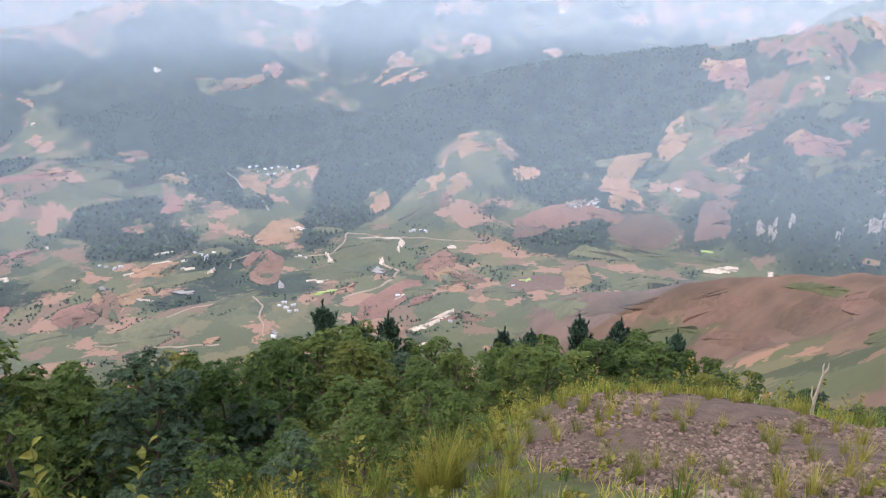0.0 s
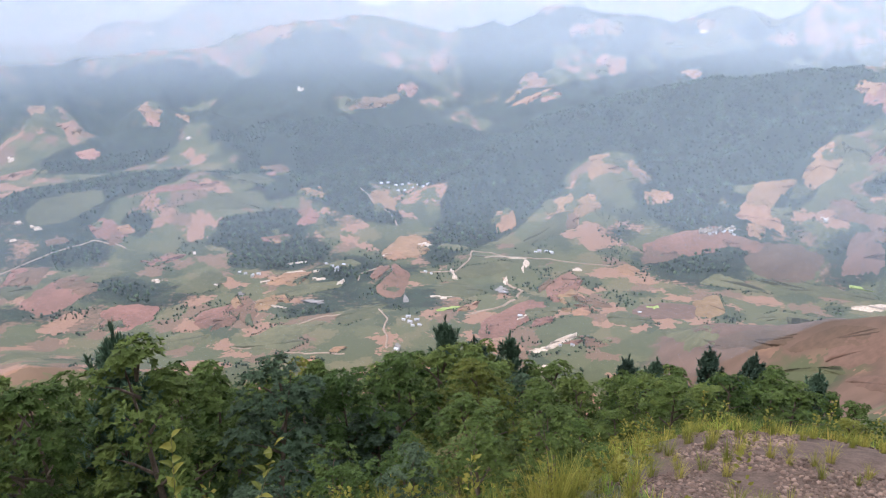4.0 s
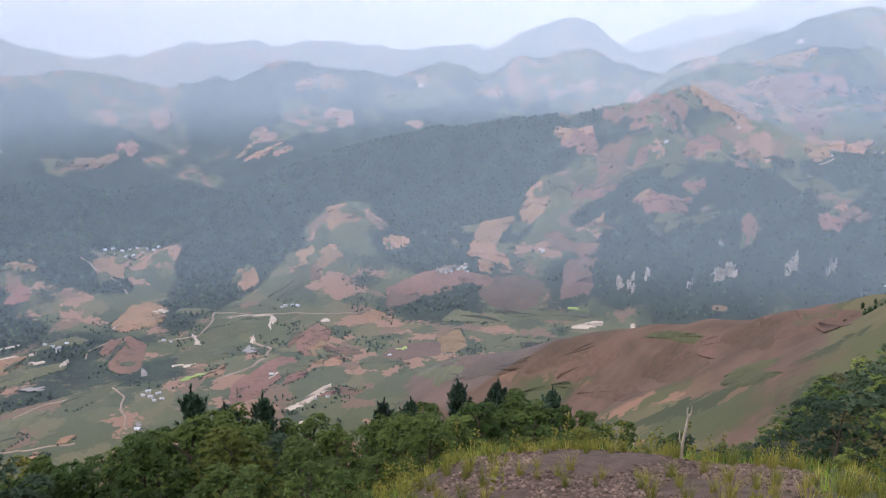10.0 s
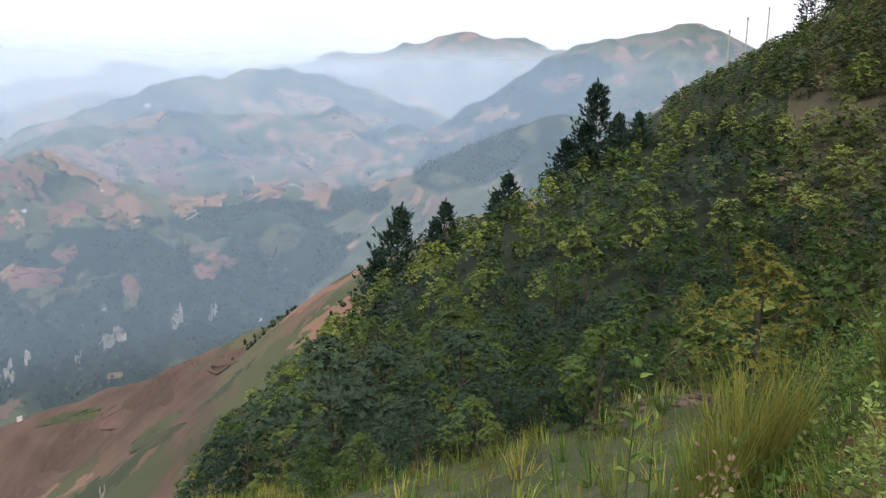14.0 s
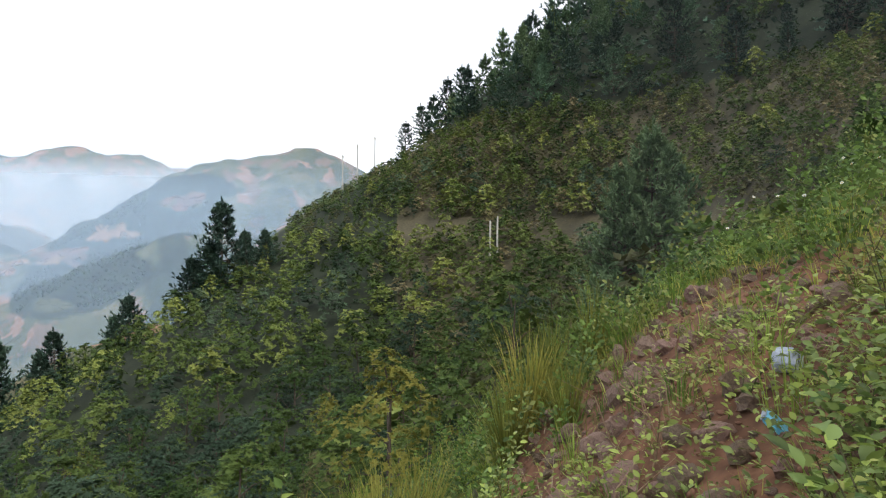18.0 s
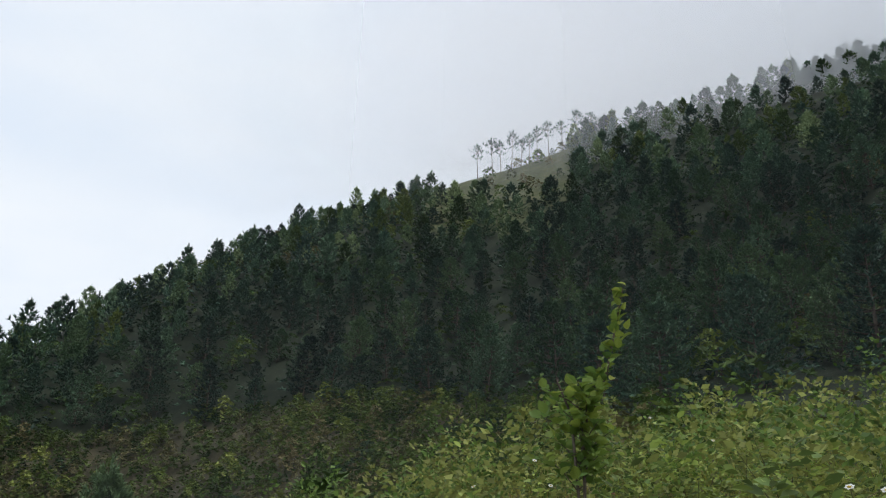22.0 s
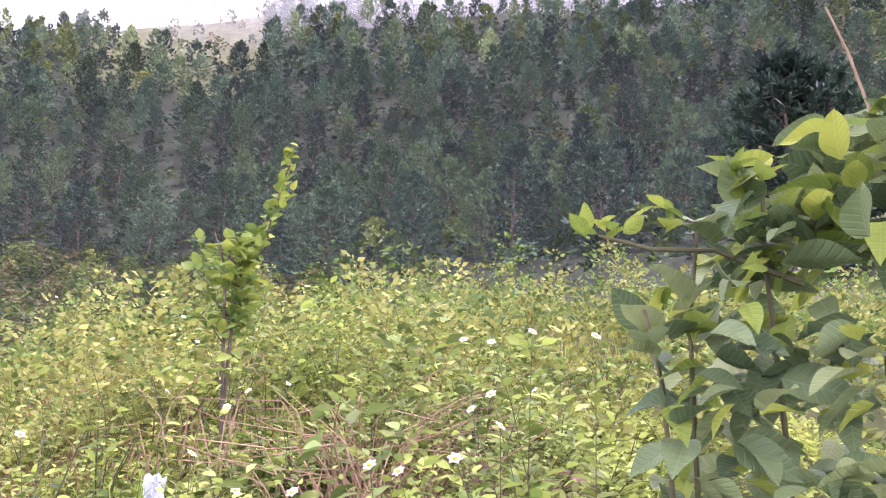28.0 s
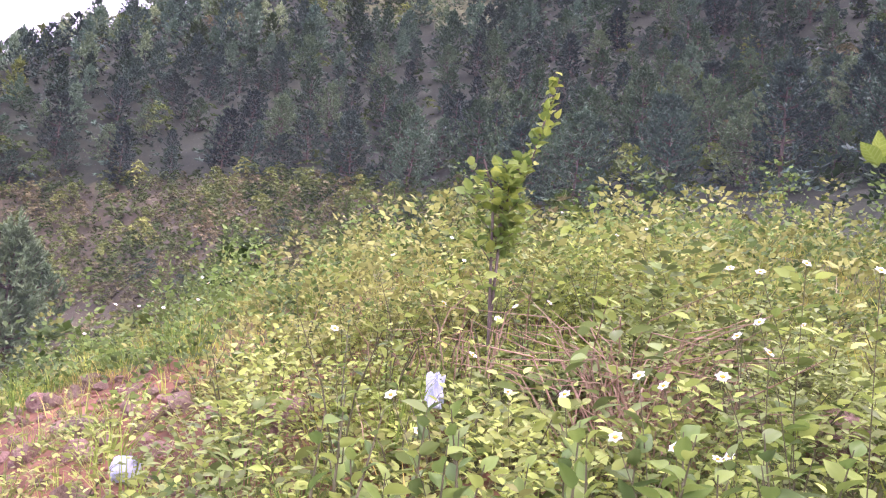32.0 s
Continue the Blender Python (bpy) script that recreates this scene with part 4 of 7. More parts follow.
def cut_bank(az, d, x, y):
    """The bare road cut across the hillside."""
    e = slope_el(x, y)
    lift = np.clip(az - 95, 0, 40) * 0.12
    return (az > 76) & (az < 114) & (e > -1.9 + lift) & (e < 0.0 + lift) & (d > 50)


def plant(places, patterns, weights, lo, hi, most, rest, rest_name, material, label, category):
    """Single plants at the places nearest to the eye, the others joined."""
    places = sorted(places, key=lambda p: math.hypot(*p))
    for x, y in places[:most]:
        put(patterns[pick(RNG, weights)], x, y, lo + (hi - lo) * RNG.random(), RNG)
    if places[most:]:
        merged(rest_name, places[most:], rest, material, label, category, RNG, lo, hi)


midbush = [broadleaf_geo(s, 3.4, 1.8, 18, 5, 6, 0.34, base=0.12, point=1.1)[1] for s in (34, 35, 36)]
midpine = [pine_geo(s, 8.8, 3.6, 10, 8, 4, 9, 0.62, bare=0.04, cone=1.0, fat=0.25)[1] for s in (44, 45, 46)]


# the strip of trees just below the mound: their tops follow one uneven line
TOPS = ((-46, -23.0), (-33, -23.3), (-29.5, -26.0), (-24, -26.6), (-16.6, -27.4), (-12, -26.6), (-7.4, -26.0), (-2, -26.6), (4.6, -28.0), (10, -27.2), (16.3, -26.3), (20, -26.6), (23, -27.6), (29.4, -27.9), (35, -25.5), (40, -25.5))


def rise_to(ob, az, d, top_el, height, rng, low=0.45, high=1.75, slim=1.0):
    """Set a tree so that its top reaches that elevation."""
    x, y = at(az, d)
    s = (1.6 + d * math.tan(radians(top_el)) - ground(x, y)) / height
    if s > low:
        s = min(s, high)
        w = (0.55 * s + 0.42) * slim
        copy_thing(ob, pose(x, y, ground(x, y) - 0.15, rng.normal() * 3, rng.normal() * 3, rng.random() * 360) @ Matrix.Diagonal((w, w, s, 1)))


for x, y in scatter(RNG, -45, 31, 18, 54, lambda d: 2.3 + d * 0.014, 2600, front_ok):
    az, d = math.degrees(math.atan2(x, y)), math.hypot(x, y)
    top = np.interp(az, [q[0] for q in TOPS], [q[1] for q in TOPS]) - 0.2 - 4.2 * RNG.random() ** 1.5 - max(0, 30 - d) * 0.12
    rise_to(broad[pick(RNG, (5, 5, 1.4, 1.4))], az, d, top, 5.9, RNG)
for az, d, top in ((-32.6, 18.5, -23.4), (-24.2, 18.5, -26.7), (-17.0, 20, -27.3), (-28.0, 21, -26.4), (-13.2, 22, -27.2), (-9.4, 27, -26.6), (-20.5, 24, -28.2), (14.5, 30, -27.4), (18, 33, -27.0), (8.5, 30, -28.2)):
    rise_to(broad[(0, 1, 2)[int(RNG.integers(3))]], az, d, top, 5.9, RNG)
for az, d, top in ((-8.8, 44, -25.0), (-6.2, 46, -25.8), (-3.6, 46, -26.2), (5.8, 50, -27.0), (8.2, 50, -26.9), (13.4, 48, -25.7), (15.6, 48, -25.8), (20.6, 48, -26.1), (-35.5, 24, -22.5)):
    rise_to(spire, az, d, top, 7.2, RNG, slim=0.75)
for x, y in scatter(RNG, -40, 3, 11, 17.5, 1.25, 300):
    put(bushes[pick(RNG, (4, 4, 2, 1.2, 1.2))], x, y, 0.3 + 0.3 * RNG.random(), RNG)
# the wooded spur
plant(scatter(RNG, 40, 98, 15, 128, lambda d: 2.3 + d * 0.012, 3600, lambda az, d, x, y: ~cut_bank(az, d, x, y) & ~pine_ground(az, d, x, y) & ~((az > 62) & (az < 98) & (d < 30)) & (d > 17)),
      bushes, (4, 1.5, 4, 0.15, 0.3), 0.8, 1.35, 130, midbush, "spur_wood", (M_LEAF, M_LEAF_FRESH, M_LEAF_BLUE, M_LEAF, M_LEAF_FRESH), "dense green bushes and small trees on the spur", "bush wood")
for az, d, s in ((53.8, 106, 1.7), (52.6, 104, 1.25), (58.2, 111, 1.25), (57.2, 109, 1.0), (62.8, 114, 1.2), (62.0, 113, 0.9), (69.2, 117, 1.8), (68.3, 117, 1.3), (66.9, 116, 1.2), (71.0, 118, 1.0), (72.3, 119, 0.9), (39.4, 84, 0.5), (82.6, 165, 1.0), (84.0, 168, 1.1), (85.6, 170, 1.2), (86.8, 172, 1.15)):
    put(spire if d < 150 else pines[1], *at(az, d), s, RNG)
dark_pine = tree("pine_tree", pine_geo(27, 9.0, 3.0, 22, 9, 6, 14, 0.40, bare=0.02, cone=1.35, fat=0.2), M_NEEDLE_LIGHT, "dense dark green pine tree below the bank", "tree", "pines on the hillside")
rise_to(dark_pine, 101.0, 42, 7.2, 9.0, RNG, 0.4, 1.6)
rise_to(dark_pine, 99.4, 41, 4.6, 9.0, RNG, 0.3, 1.6)
rise_to(pines[2], 103.4, 45, 4.6, 8.6, RNG, 0.4, 2.0, slim=0.8)
for x, y in scatter(RNG, 46, 67, 12.5, 18, 1.0, 260):
    put(bushes[pick(RNG, (3, 2, 4, 0.5, 1.0))], x, y, 0.28 + 0.2 * RNG.random(), RNG)
for x, y in scatter(RNG, 58, 97, 10.5, 31, 1.7, 700):
    put(bushes[pick(RNG, (4, 3, 3, 0.7, 0.8))], x, y, 0.36 + 0.34 * RNG.random(), RNG)
# shrub belt above the road cut
plant(scatter(RNG, 76, 150, 34, 140, 3.0, 2600, lambda az, d, x, y: (az > 84) & (slope_el(x, y) > 0) & ~pine_ground(az, d, x, y) & ~cut_bank(az, d, x, y)),
      bushes, (3, 4, 2, 0.6, 1.6), 0.6, 1.0, 45, midbush, "cut_slope_shrubs", (M_LEAF_FRESH, M_LEAF, M_LEAF_BROWN), "green shrubs above the road cut", "shrubs")
# pines of the hill behind
plant(scatter(RNG, 84, 186, 50, 150, lambda d: 4.7, 8000, pine_ground), pines, (3, 2, 3), 0.5, 1.1, 260, midpine, "lower_pine_wood", (M_NEEDLE, M_NEEDLE_DARK, M_NEEDLE_LIGHT), "green pine wood on the lower hillside", "pine wood")
for az, d, s in ((172.5, 30, 0.85), (175.5, 26, 1.0), (178.5, 28, 1.0)):
    put(pines[1], *at(az, d), s, RNG)
# broadleaf bushes in the gaps between the pines
merged("wood_bushes", scatter(RNG, 90, 184, 60, 260, 6.5, 1500, lambda az, d, x, y: pine_ground(az, d, x, y) & (fbm(x, y, 24, 2, 15) > 0.12)), midbush, (M_LEAF, M_LEAF_FRESH, M_LEAF_BROWN), "lighter green bushes in gaps of the pine wood", "bushes", RNG, 0.9, 1.6)
undergrowth = [broadleaf_geo(s, 2.4, 1.9, 5, 3, 5, 0.55, base=0.05, point=1.2)[1] for s in (37, 38, 39)]
merged("wood_undergrowth", scatter(RNG, 84, 186, 42, 190, 2.5, 9000, lambda az, d, x, y: pine_ground(az, d, x, y) & ~bald(az, d, x, y)), undergrowth, (M_NEEDLE_DARK, M_LEAF_BLUE, M_LEAF), "dark undergrowth between the pines", "undergrowth", RNG, 0.7, 1.3)
# a row of tall thin pines on the misty crest
crest_pine = tree("pine_tree", pine_geo(29, 9.0, 2.3, 4, 5, 2, 9, 0.75, bare=0.6, fat=0.16), M_NEEDLE_DARK, "tall bare-stemmed pine on the misty hilltop", "tree", "pines on the hilltop")
for az in (126.8, 127.6, 128.5, 129.4, 130.3, 131.0, 132.0, 132.9, 134.0, 135.2, 136.4):
    rise_to(crest_pine, az + RNG.normal() * 0.15, 226 + RNG.random() * 8, 31.6 + (az - 126.8) * 0.22 + 0.7 * RNG.random(), 9.0, RNG, 0.3, 2.2)
stock(broad + bushes + pines + [crest_pine, dark_pine, spire])
lowbroad = [broadleaf_geo(s, 3.2, 1.8, 10, 4, 6, 0.44, base=0.1, point=1.1)[1] for s in (31, 32, 33)]
lowpine = [pine_geo(s, 8.6, 3.5, 8, 7, 3, 6, 0.88, bare=0.04, cone=1.0, fat=0.28)[1] for s in (41, 42, 43)]
merged("hillside_pine_wood", scatter(RNG, 78, 212, 148, 350, 5.0, 12000, lambda az, d, x, y: pine_ground(az, d, x, y) & ~((az > 124) & (d > 236) & (fbm(x, y, 40, 2, 8) > -0.1)) & ~bald(az, d, x, y)), lowpine, (M_NEEDLE_DARK, M_NEEDLE, M_NEEDLE_LIGHT, M_NEEDLE, M_NEEDLE_LIGHT, M_LEAF), "dense dark pine wood covering the hill", "pine wood", RNG, 0.5, 1.2)
merged("slope_shrub_wood", scatter(RNG, -45, 100, 24, 150, 3.1, 5000, lambda az, d, x, y: front_ok(az, d, x, y) & ~cut_bank(az, d, x, y) & ~((az > 60) & (az < 88) & (d < 30))), lowbroad, (M_LEAF, M_LEAF_BLUE), "green shrubs and young trees covering the slope", "shrub wood", RNG, 0.3, 0.6)
merged("cut_shrubs", scatter(RNG, 74, 138, 40, 178, 1.6, 12000, lambda az, d, x, y: ~pine_ground(az, d, x, y) & (slope_el(x, y) > -2.2) & ~(cut_bank(az, d, x, y) & (fbm(x, y, 9, 2, 12) > -0.25))), lowbroad, (M_LEAF_FRESH, M_LEAF_BROWN, M_LEAF, M_LEAF_FRESH), "green and brownish shrubs above the road cut", "shrubs", RNG, 0.4, 0.72)
merged("shrub_belt", scatter(RNG, 80, 178, 14, 150, 1.7, 9500, lambda az, d, x, y: ~pine_ground(az, d, x, y) & ~(cut_bank(az, d, x, y) & (fbm(x, y, 9, 2, 12) > -0.2))), lowbroad, (M_LEAF_BROWN, M_LEAF, M_LEAF_FRESH), "brownish green scrub on the hillside above the road cut", "scrub", RNG, 0.45, 0.8)


# ---------- the valley: fields, ponds, houses, woods ----------
KINDS = {
    "S": (M_SOIL, "field", "ploughed red-brown soil field on the valley slope", "field"),
    "P": (M_SOIL_PALE, "field", "dry ochre soil field on the valley slope", "field"),
    "C": (M_CROP, "field", "green crop field in the valley", "field"),
    "W": (M_SAND, "cleared_plot", "pale bare-earth plot in the valley", "bare plot"),
    "B": (M_BRIGHTCROP, "field", "bright yellow-green young rice field", "field"),
    "G": (M_POND, "pond", "grey still pond in the valley", "pond"),
    "T": (M_TILLED, "field", "tilled brown field on the bare spur", "field"),
    "K": (M_ROCK, "cliff_face", "pale bare limestone cliff face in the wooded dome", "cliff")}
PLOTS, RIMS = [], []
FIELD_RNG = np.random.default_rng(5)


def reach(az, el):
    """Where the lines of sight from the eye in those directions meet the far land."""
    r = 380 * 1.0065 ** np.arange(0, 395)
    a = np.radians(np.asarray(az))[:, None]
    x, y = r * np.sin(a), r * np.cos(a)
    below = ground(x, y) > 1.6 + r * np.tan(np.radians(np.asarray(el)))[:, None]
    k = np.where(below.any(1), below.argmax(1), -1)
    return np.where(k >= 0, r[k], 4700.0)


def outline(rng, corners, n, rough):
    """The rim of an uneven plot with nearly straight sides, about 1 to each side."""
    t = (np.arange(corners) + 0.35 * rng.normal(size=corners)) * 2 * np.pi / corners + rng.random() * 0.6
    t = np.sort(t)
    rad = 0.88 + 0.32 * rng.random(corners)
    cx, cy = rad * np.cos(t), rad * np.sin(t)
    cx, cy, pos = np.append(cx, cx[0]), np.append(cy, cy[0]), np.arange(corners + 1)
    u = np.arange(n) * corners / n
    px, py = np.interp(u, pos, cx), np.interp(u, pos, cy)
    soft = np.array((0.25, 0.5, 0.25))
    for _ in range(2):
        px, py = (sum(w * np.roll(q, k - 1) for k, w in enumerate(soft)) for q in (px, py))
    wob = 1 + rough * fbm(px * 2 + rng.random() * 50, py * 2, 0.7, 3, 7)
    return px * wob, py * wob


def patch(kind, az, el, wide, high, tilt):
    """A plot on the far land: its direction and elevation from the eye, half its breadth and height in degrees, and its slant."""
    rng = FIELD_RNG
    if kind == "K":
        for k in range(9):
            b = rng.normal() * 0.45
            c, q = math.cos(radians(tilt)), math.sin(radians(tilt))
            u, v = wide * b, high * rng.normal() * 0.4
            plot(kind, az + u * c - v * q, el - u * q - v * c, wide * (0.2 + 0.3 * rng.random()), high * (0.3 + 0.4 * rng.random()), tilt + rng.normal() * 20, 0.4 * k)
        return
    plot(kind, az, el, wide, high, tilt, 0.0)
    if kind in "SP" and wide * high > 0.35 and (az < 4 or el > -17):
        for k in range(3):
            t, f = rng.random() * 6.28, 0.34 + 0.22 * rng.random()
            other = kind if k < 1 else "SPCC"[int(rng.integers(4))]
            plot(other, az + wide * 0.75 * math.cos(t), el + high * 0.75 * math.sin(t), wide * f, high * f, tilt + rng.normal() * 15, 0.3 + 0.2 * k)


def plot(kind, az, el, wide, high, tilt, raised):
    """One plot that lies on the slope."""
    material, name, label, category = KINDS[kind]
    n, rings = 40, 5
    ox, oy = outline(FIELD_RNG, 4 + int(FIELD_RNG.integers(4)), n, 0.04 if kind in "WGB" else 0.08)
    c, q = math.cos(radians(tilt)), math.sin(radians(tilt))
    u, v = ox * wide, oy * high
    ea, ee = np.append(az + u * c + v * q, az), np.append(el + v * c - u * q, el)
    d = reach(ea, ee)
    mid = d[-1]
    d = np.clip(d, mid * 0.80, mid * 1.22)
    # distant red plots take the soil with sunlight painted in
    if mid > 2350:
        material = {"S": M_SOIL_SUNLIT, "P": M_SOIL_PALE}.get(kind, material)
    x, y = d * np.sin(np.radians(ea)), d * np.cos(np.radians(ea))
    lift = 0.6 + mid / 1500 + raised
    vs, fs = [], []
    for k in range(rings):
        r = k / (rings - 1)
        px, py = x[-1] + (x[:-1] - x[-1]) * r, y[-1] + (y[:-1] - y[-1]) * r
        z = ground(px, py) + (lift if k < rings - 1 else -0.6)
        if kind == "K":
            z = z + 6 * fbm(px, py, 7, 4, 3) + 1
        vs.append(np.stack([px, py, z], 1))
        if k:
            o = (k - 1) * n
            fs += [(o + i, o + (i + 1) % n, o + n + (i + 1) % n, o + n + i) for i in range(n)]
    if kind == "G":
        for p in vs:
            p[:, 2] = vs[0][:, 2].mean() + 0.5
    across = mid * radians(wide)
    if kind in "SPC" and mid < 1750 and high < 1.4 and (az < 5 or mid > 1080):
        RIMS.append(np.stack([x[:-1], y[:-1]], 1))
    PLOTS.append((x[-1], y[-1], across, max(float(np.ptp(d[:-1])) * 0.42, 4.0)))
    ob = new(name, mesh_from(name, np.concatenate(vs), fs, True, material))
    return tagged(ob, label, category, "plots in the valley")


def track(width, *places):
    """A pale dirt track or stream bed across the valley floor, through places given by direction and elevation."""
    az, el = np.array(places).T
    k = np.linspace(0, len(az) - 1, 8 * (len(az) - 1) + 1)
    a, e = np.interp(k, np.arange(len(az)), az), np.interp(k, np.arange(len(el)), el)
    d = reach(a, e)
    d = np.interp(np.arange(len(d)), np.arange(0, len(d), 4), d[::4])
    x, y = d * np.sin(np.radians(a)), d * np.cos(np.radians(a))
    x, y = x + 2 * fbm(x, y, 25, 2, 91), y + 4 * fbm(x, y, 25, 2, 92)
    tx, ty = np.gradient(x), np.gradient(y)
    ln = np.hypot(tx, ty) + 1e-6
    vs = []
    for side in (-1.3, -1.0, 1.0, 1.3):
        px, py = x - ty / ln * side * width / 2, y + tx / ln * side * width / 2
        vs.append(np.stack([px, py, ground(px, py) + (1.0 if abs(side) == 1 else -0.4)], 1))
    m = len(x)
    fs = [(r * m + i, r * m + i + 1, (r + 1) * m + i + 1, (r + 1) * m + i) for r in range(3) for i in range(m - 1)]
    tagged(new("dirt_track", mesh_from("dirt_track", np.concatenate(vs), fs, True, M_TRACK)), "pale winding dirt track between the valley fields", "track", kind="structure")


def box(x0, x1, y0, y1, z0, z1):
    v = np.array([(x, y, z) for z in (z0, z1) for x, y in ((x0, y0), (x1, y0), (x1, y1), (x0, y1))], float)
    return v, np.array([(0, 3, 2, 1), (4, 5, 6, 7), (0, 1, 5, 4), (1, 2, 6, 5), (2, 3, 7, 6), (3, 0, 4, 7)])


def far_house():
    base = new("farm_house")
    part("wall", box(-5, 5, -3.2, 3.2, -2.0, 3.2), M_WALL, base)
    v = np.array([(-5.6, -3.9, 2.9), (5.6, -3.9, 2.9), (5.6, 0, 5.2), (-5.6, 0, 5.2), (-5.6, 3.9, 2.9), (5.6, 3.9, 2.9),
                  (-5.6, -3.9, 3.15), (5.6, -3.9, 3.15), (5.6, 0, 5.45), (-5.6, 0, 5.45), (-5.6, 3.9, 3.15), (5.6, 3.9, 3.15)], float)
    f = np.array([(0, 3, 2, 1), (3, 4, 5, 2), (6, 7, 8, 9), (9, 8, 11, 10), (0, 1, 7, 6), (4, 10, 11, 5), (0, 6, 9, 3), (3, 9, 10, 4), (1, 2, 8, 7), (2, 5, 11, 8)])
    part("roof", (v, f), M_ROOF, base)
    part("door", box(-0.7, 0.7, -3.26, -3.1, 0, 2.1), M_DOOR, base)
    return tagged(base, "small white farm house with a pale sheet roof", "house", "houses in the valley")


PATTERN_HOUSE = far_house()


def house_at(x, y):
    s = 0.45 + 0.35 * FIELD_RNG.random()
    copy_thing(PATTERN_HOUSE, pose(x, y, ground(x, y) + 0.8, 0, 0, -math.degrees(math.atan2(x, y)) + FIELD_RNG.normal() * 35) @ Matrix.Scale(s, 4))


patch("S", 22.25, -7.93, 1.78, 1.06, 10)
patch("S", 27.70, -5.77, 2.19, 1.88, -12)
patch("S", 24.93, -9.41, 2.62, 1.46, -52)
patch("S", 23.64, -11.78, 1.96, 0.54, -16)
patch("S", 31.15, -8.06, 1.54, 1.01, -30)
patch("S", 34.48, -9.17, 1.12, 0.57, 5)
patch("S", 24.54, -5.82, 0.94, 0.96, -30)
patch("S", 28.65, -12.24, 2.01, 1.04, -14)
patch("S", 34.60, -13.91, 0.79, 1.31, 0)
patch("S", 24.58, -14.14, 1.47, 0.54, -22)
patch("S", 22.09, -16.12, 2.45, 1.25, 10)
patch("T", 22.28, -18.62, 1.62, 1.92, 0)
patch("S", 10.77, -18.53, 4.16, 1.03, -10)
patch("T", 8.47, -19.65, 1.91, 0.86, -5)
patch("T", 17.50, -19.43, 2.75, 1.44, 5)
patch("S", 14.37, -18.42, 2.24, 0.94, 0)
patch("S", -18.89, -16.75, 1.30, 0.84, 10)
patch("S", -20.95, -12.84, 1.29, 0.38, 3)
patch("S", -12.57, -21.89, 1.95, 1.19, 10)
patch("S", 1.01, -22.38, 1.64, 0.84, -28)
patch("S", -2.84, -24.79, 3.53, 0.99, -22)
patch("T", 9.28, -23.72, 3.07, 0.68, -4)
patch("S", 3.71, -23.52, 1.85, 0.51, 10)
patch("S", 3.54, -26.45, 1.88, 0.41, 0)
patch("S", -13.18, -8.33, 2.33, 0.47, -6)
patch("S", -8.41, -5.67, 0.70, 1.20, 15)
patch("S", -10.77, -7.53, 0.85, 0.56, 0)
patch("S", -24.65, -22.83, 1.00, 1.21, 0)
patch("S", -21.62, -17.89, 1.24, 0.37, 0)
patch("T", 13.46, -24.57, 2.78, 0.59, -10)
patch("S", -1.43, -7.28, 0.92, 0.75, 0)
patch("S", 2.79, -3.53, 1.92, 0.65, 0)
patch("S", 4.26, -6.06, 1.19, 0.75, -8)
patch("S", -0.21, -1.89, 1.31, 0.64, -20)
patch("S", 37.73, -6.35, 1.30, 0.94, 20)
patch("S", 30.66, -11.03, 0.97, 0.63, 0)
patch("P", 19.10, -12.88, 1.87, 1.43, -10)
patch("P", 15.89, -14.69, 2.44, 1.02, -15)
patch("P", 15.47, -16.49, 1.94, 1.20, 30)
patch("P", 31.99, -5.16, 2.49, 0.68, 18)
patch("P", 4.21, -13.61, 2.11, 0.94, -12)
patch("P", 2.83, -16.30, 1.51, 0.86, -12)
patch("P", 1.02, -16.75, 1.42, 1.37, -20)
patch("P", -3.32, -17.50, 1.13, 0.84, -38)
patch("P", 8.14, -15.47, 1.07, 0.60, 0)
patch("P", -18.57, -14.76, 1.22, 0.31, 14)
patch("P", -11.61, -19.30, 2.11, 0.81, -14)
patch("P", -21.05, -20.90, 1.92, 0.52, -8)
patch("P", -22.81, -22.54, 1.66, 0.47, -8)
patch("P", 12.54, -22.98, 1.29, 1.10, 0)
patch("P", 6.14, -20.91, 1.10, 0.43, 0)
patch("P", -20.10, -27.31, 1.20, 0.40, 5)
patch("P", 1.19, -23.03, 1.37, 0.59, 0)
patch("P", -1.51, -8.32, 1.84, 0.33, -25)
patch("P", -20.21, -3.03, 1.76, 0.47, -22)
patch("P", -8.59, -1.98, 1.61, 1.01, -25)
patch("P", -3.33, -0.36, 2.47, 0.43, -6)
patch("P", 15.67, -4.32, 1.08, 0.41, 0)
patch("P", 9.88, -6.60, 0.77, 0.38, 8)
patch("P", 20.31, -4.59, 0.57, 0.20, 0)
patch("P", 29.20, -1.93, 0.95, 0.45, 0)
patch("P", 10.57, -3.43, 0.67, 0.33, 0)
patch("P", -12.96, -15.63, 1.33, 0.88, 20)
patch("P", -11.47, -27.82, 1.11, 0.19, -10)
patch("P", -17.58, -26.59, 0.93, 0.22, -8)
patch("P", -6.36, -23.91, 1.32, 0.33, -20)
patch("P", 2.74, -24.10, 1.39, 0.38, 0)
patch("P", 35.82, -5.48, 2.00, 0.74, 22)
patch("P", 38.42, -8.16, 0.97, 0.66, 10)
patch("P", 33.14, -19.70, 0.64, 0.31, 0)
patch("C", 19.76, -21.04, 4.41, 0.42, 2)
patch("C", 4.14, -14.98, 3.10, 1.46, -20)
patch("C", 0.42, -17.79, 3.10, 1.02, -25)
patch("C", 13.01, -21.20, 3.65, 0.51, 3)
patch("C", -19.73, -21.89, 3.29, 0.53, -4)
patch("C", -15.76, -24.06, 2.37, 0.62, -10)
patch("C", -21.40, -24.97, 3.25, 0.73, -8)
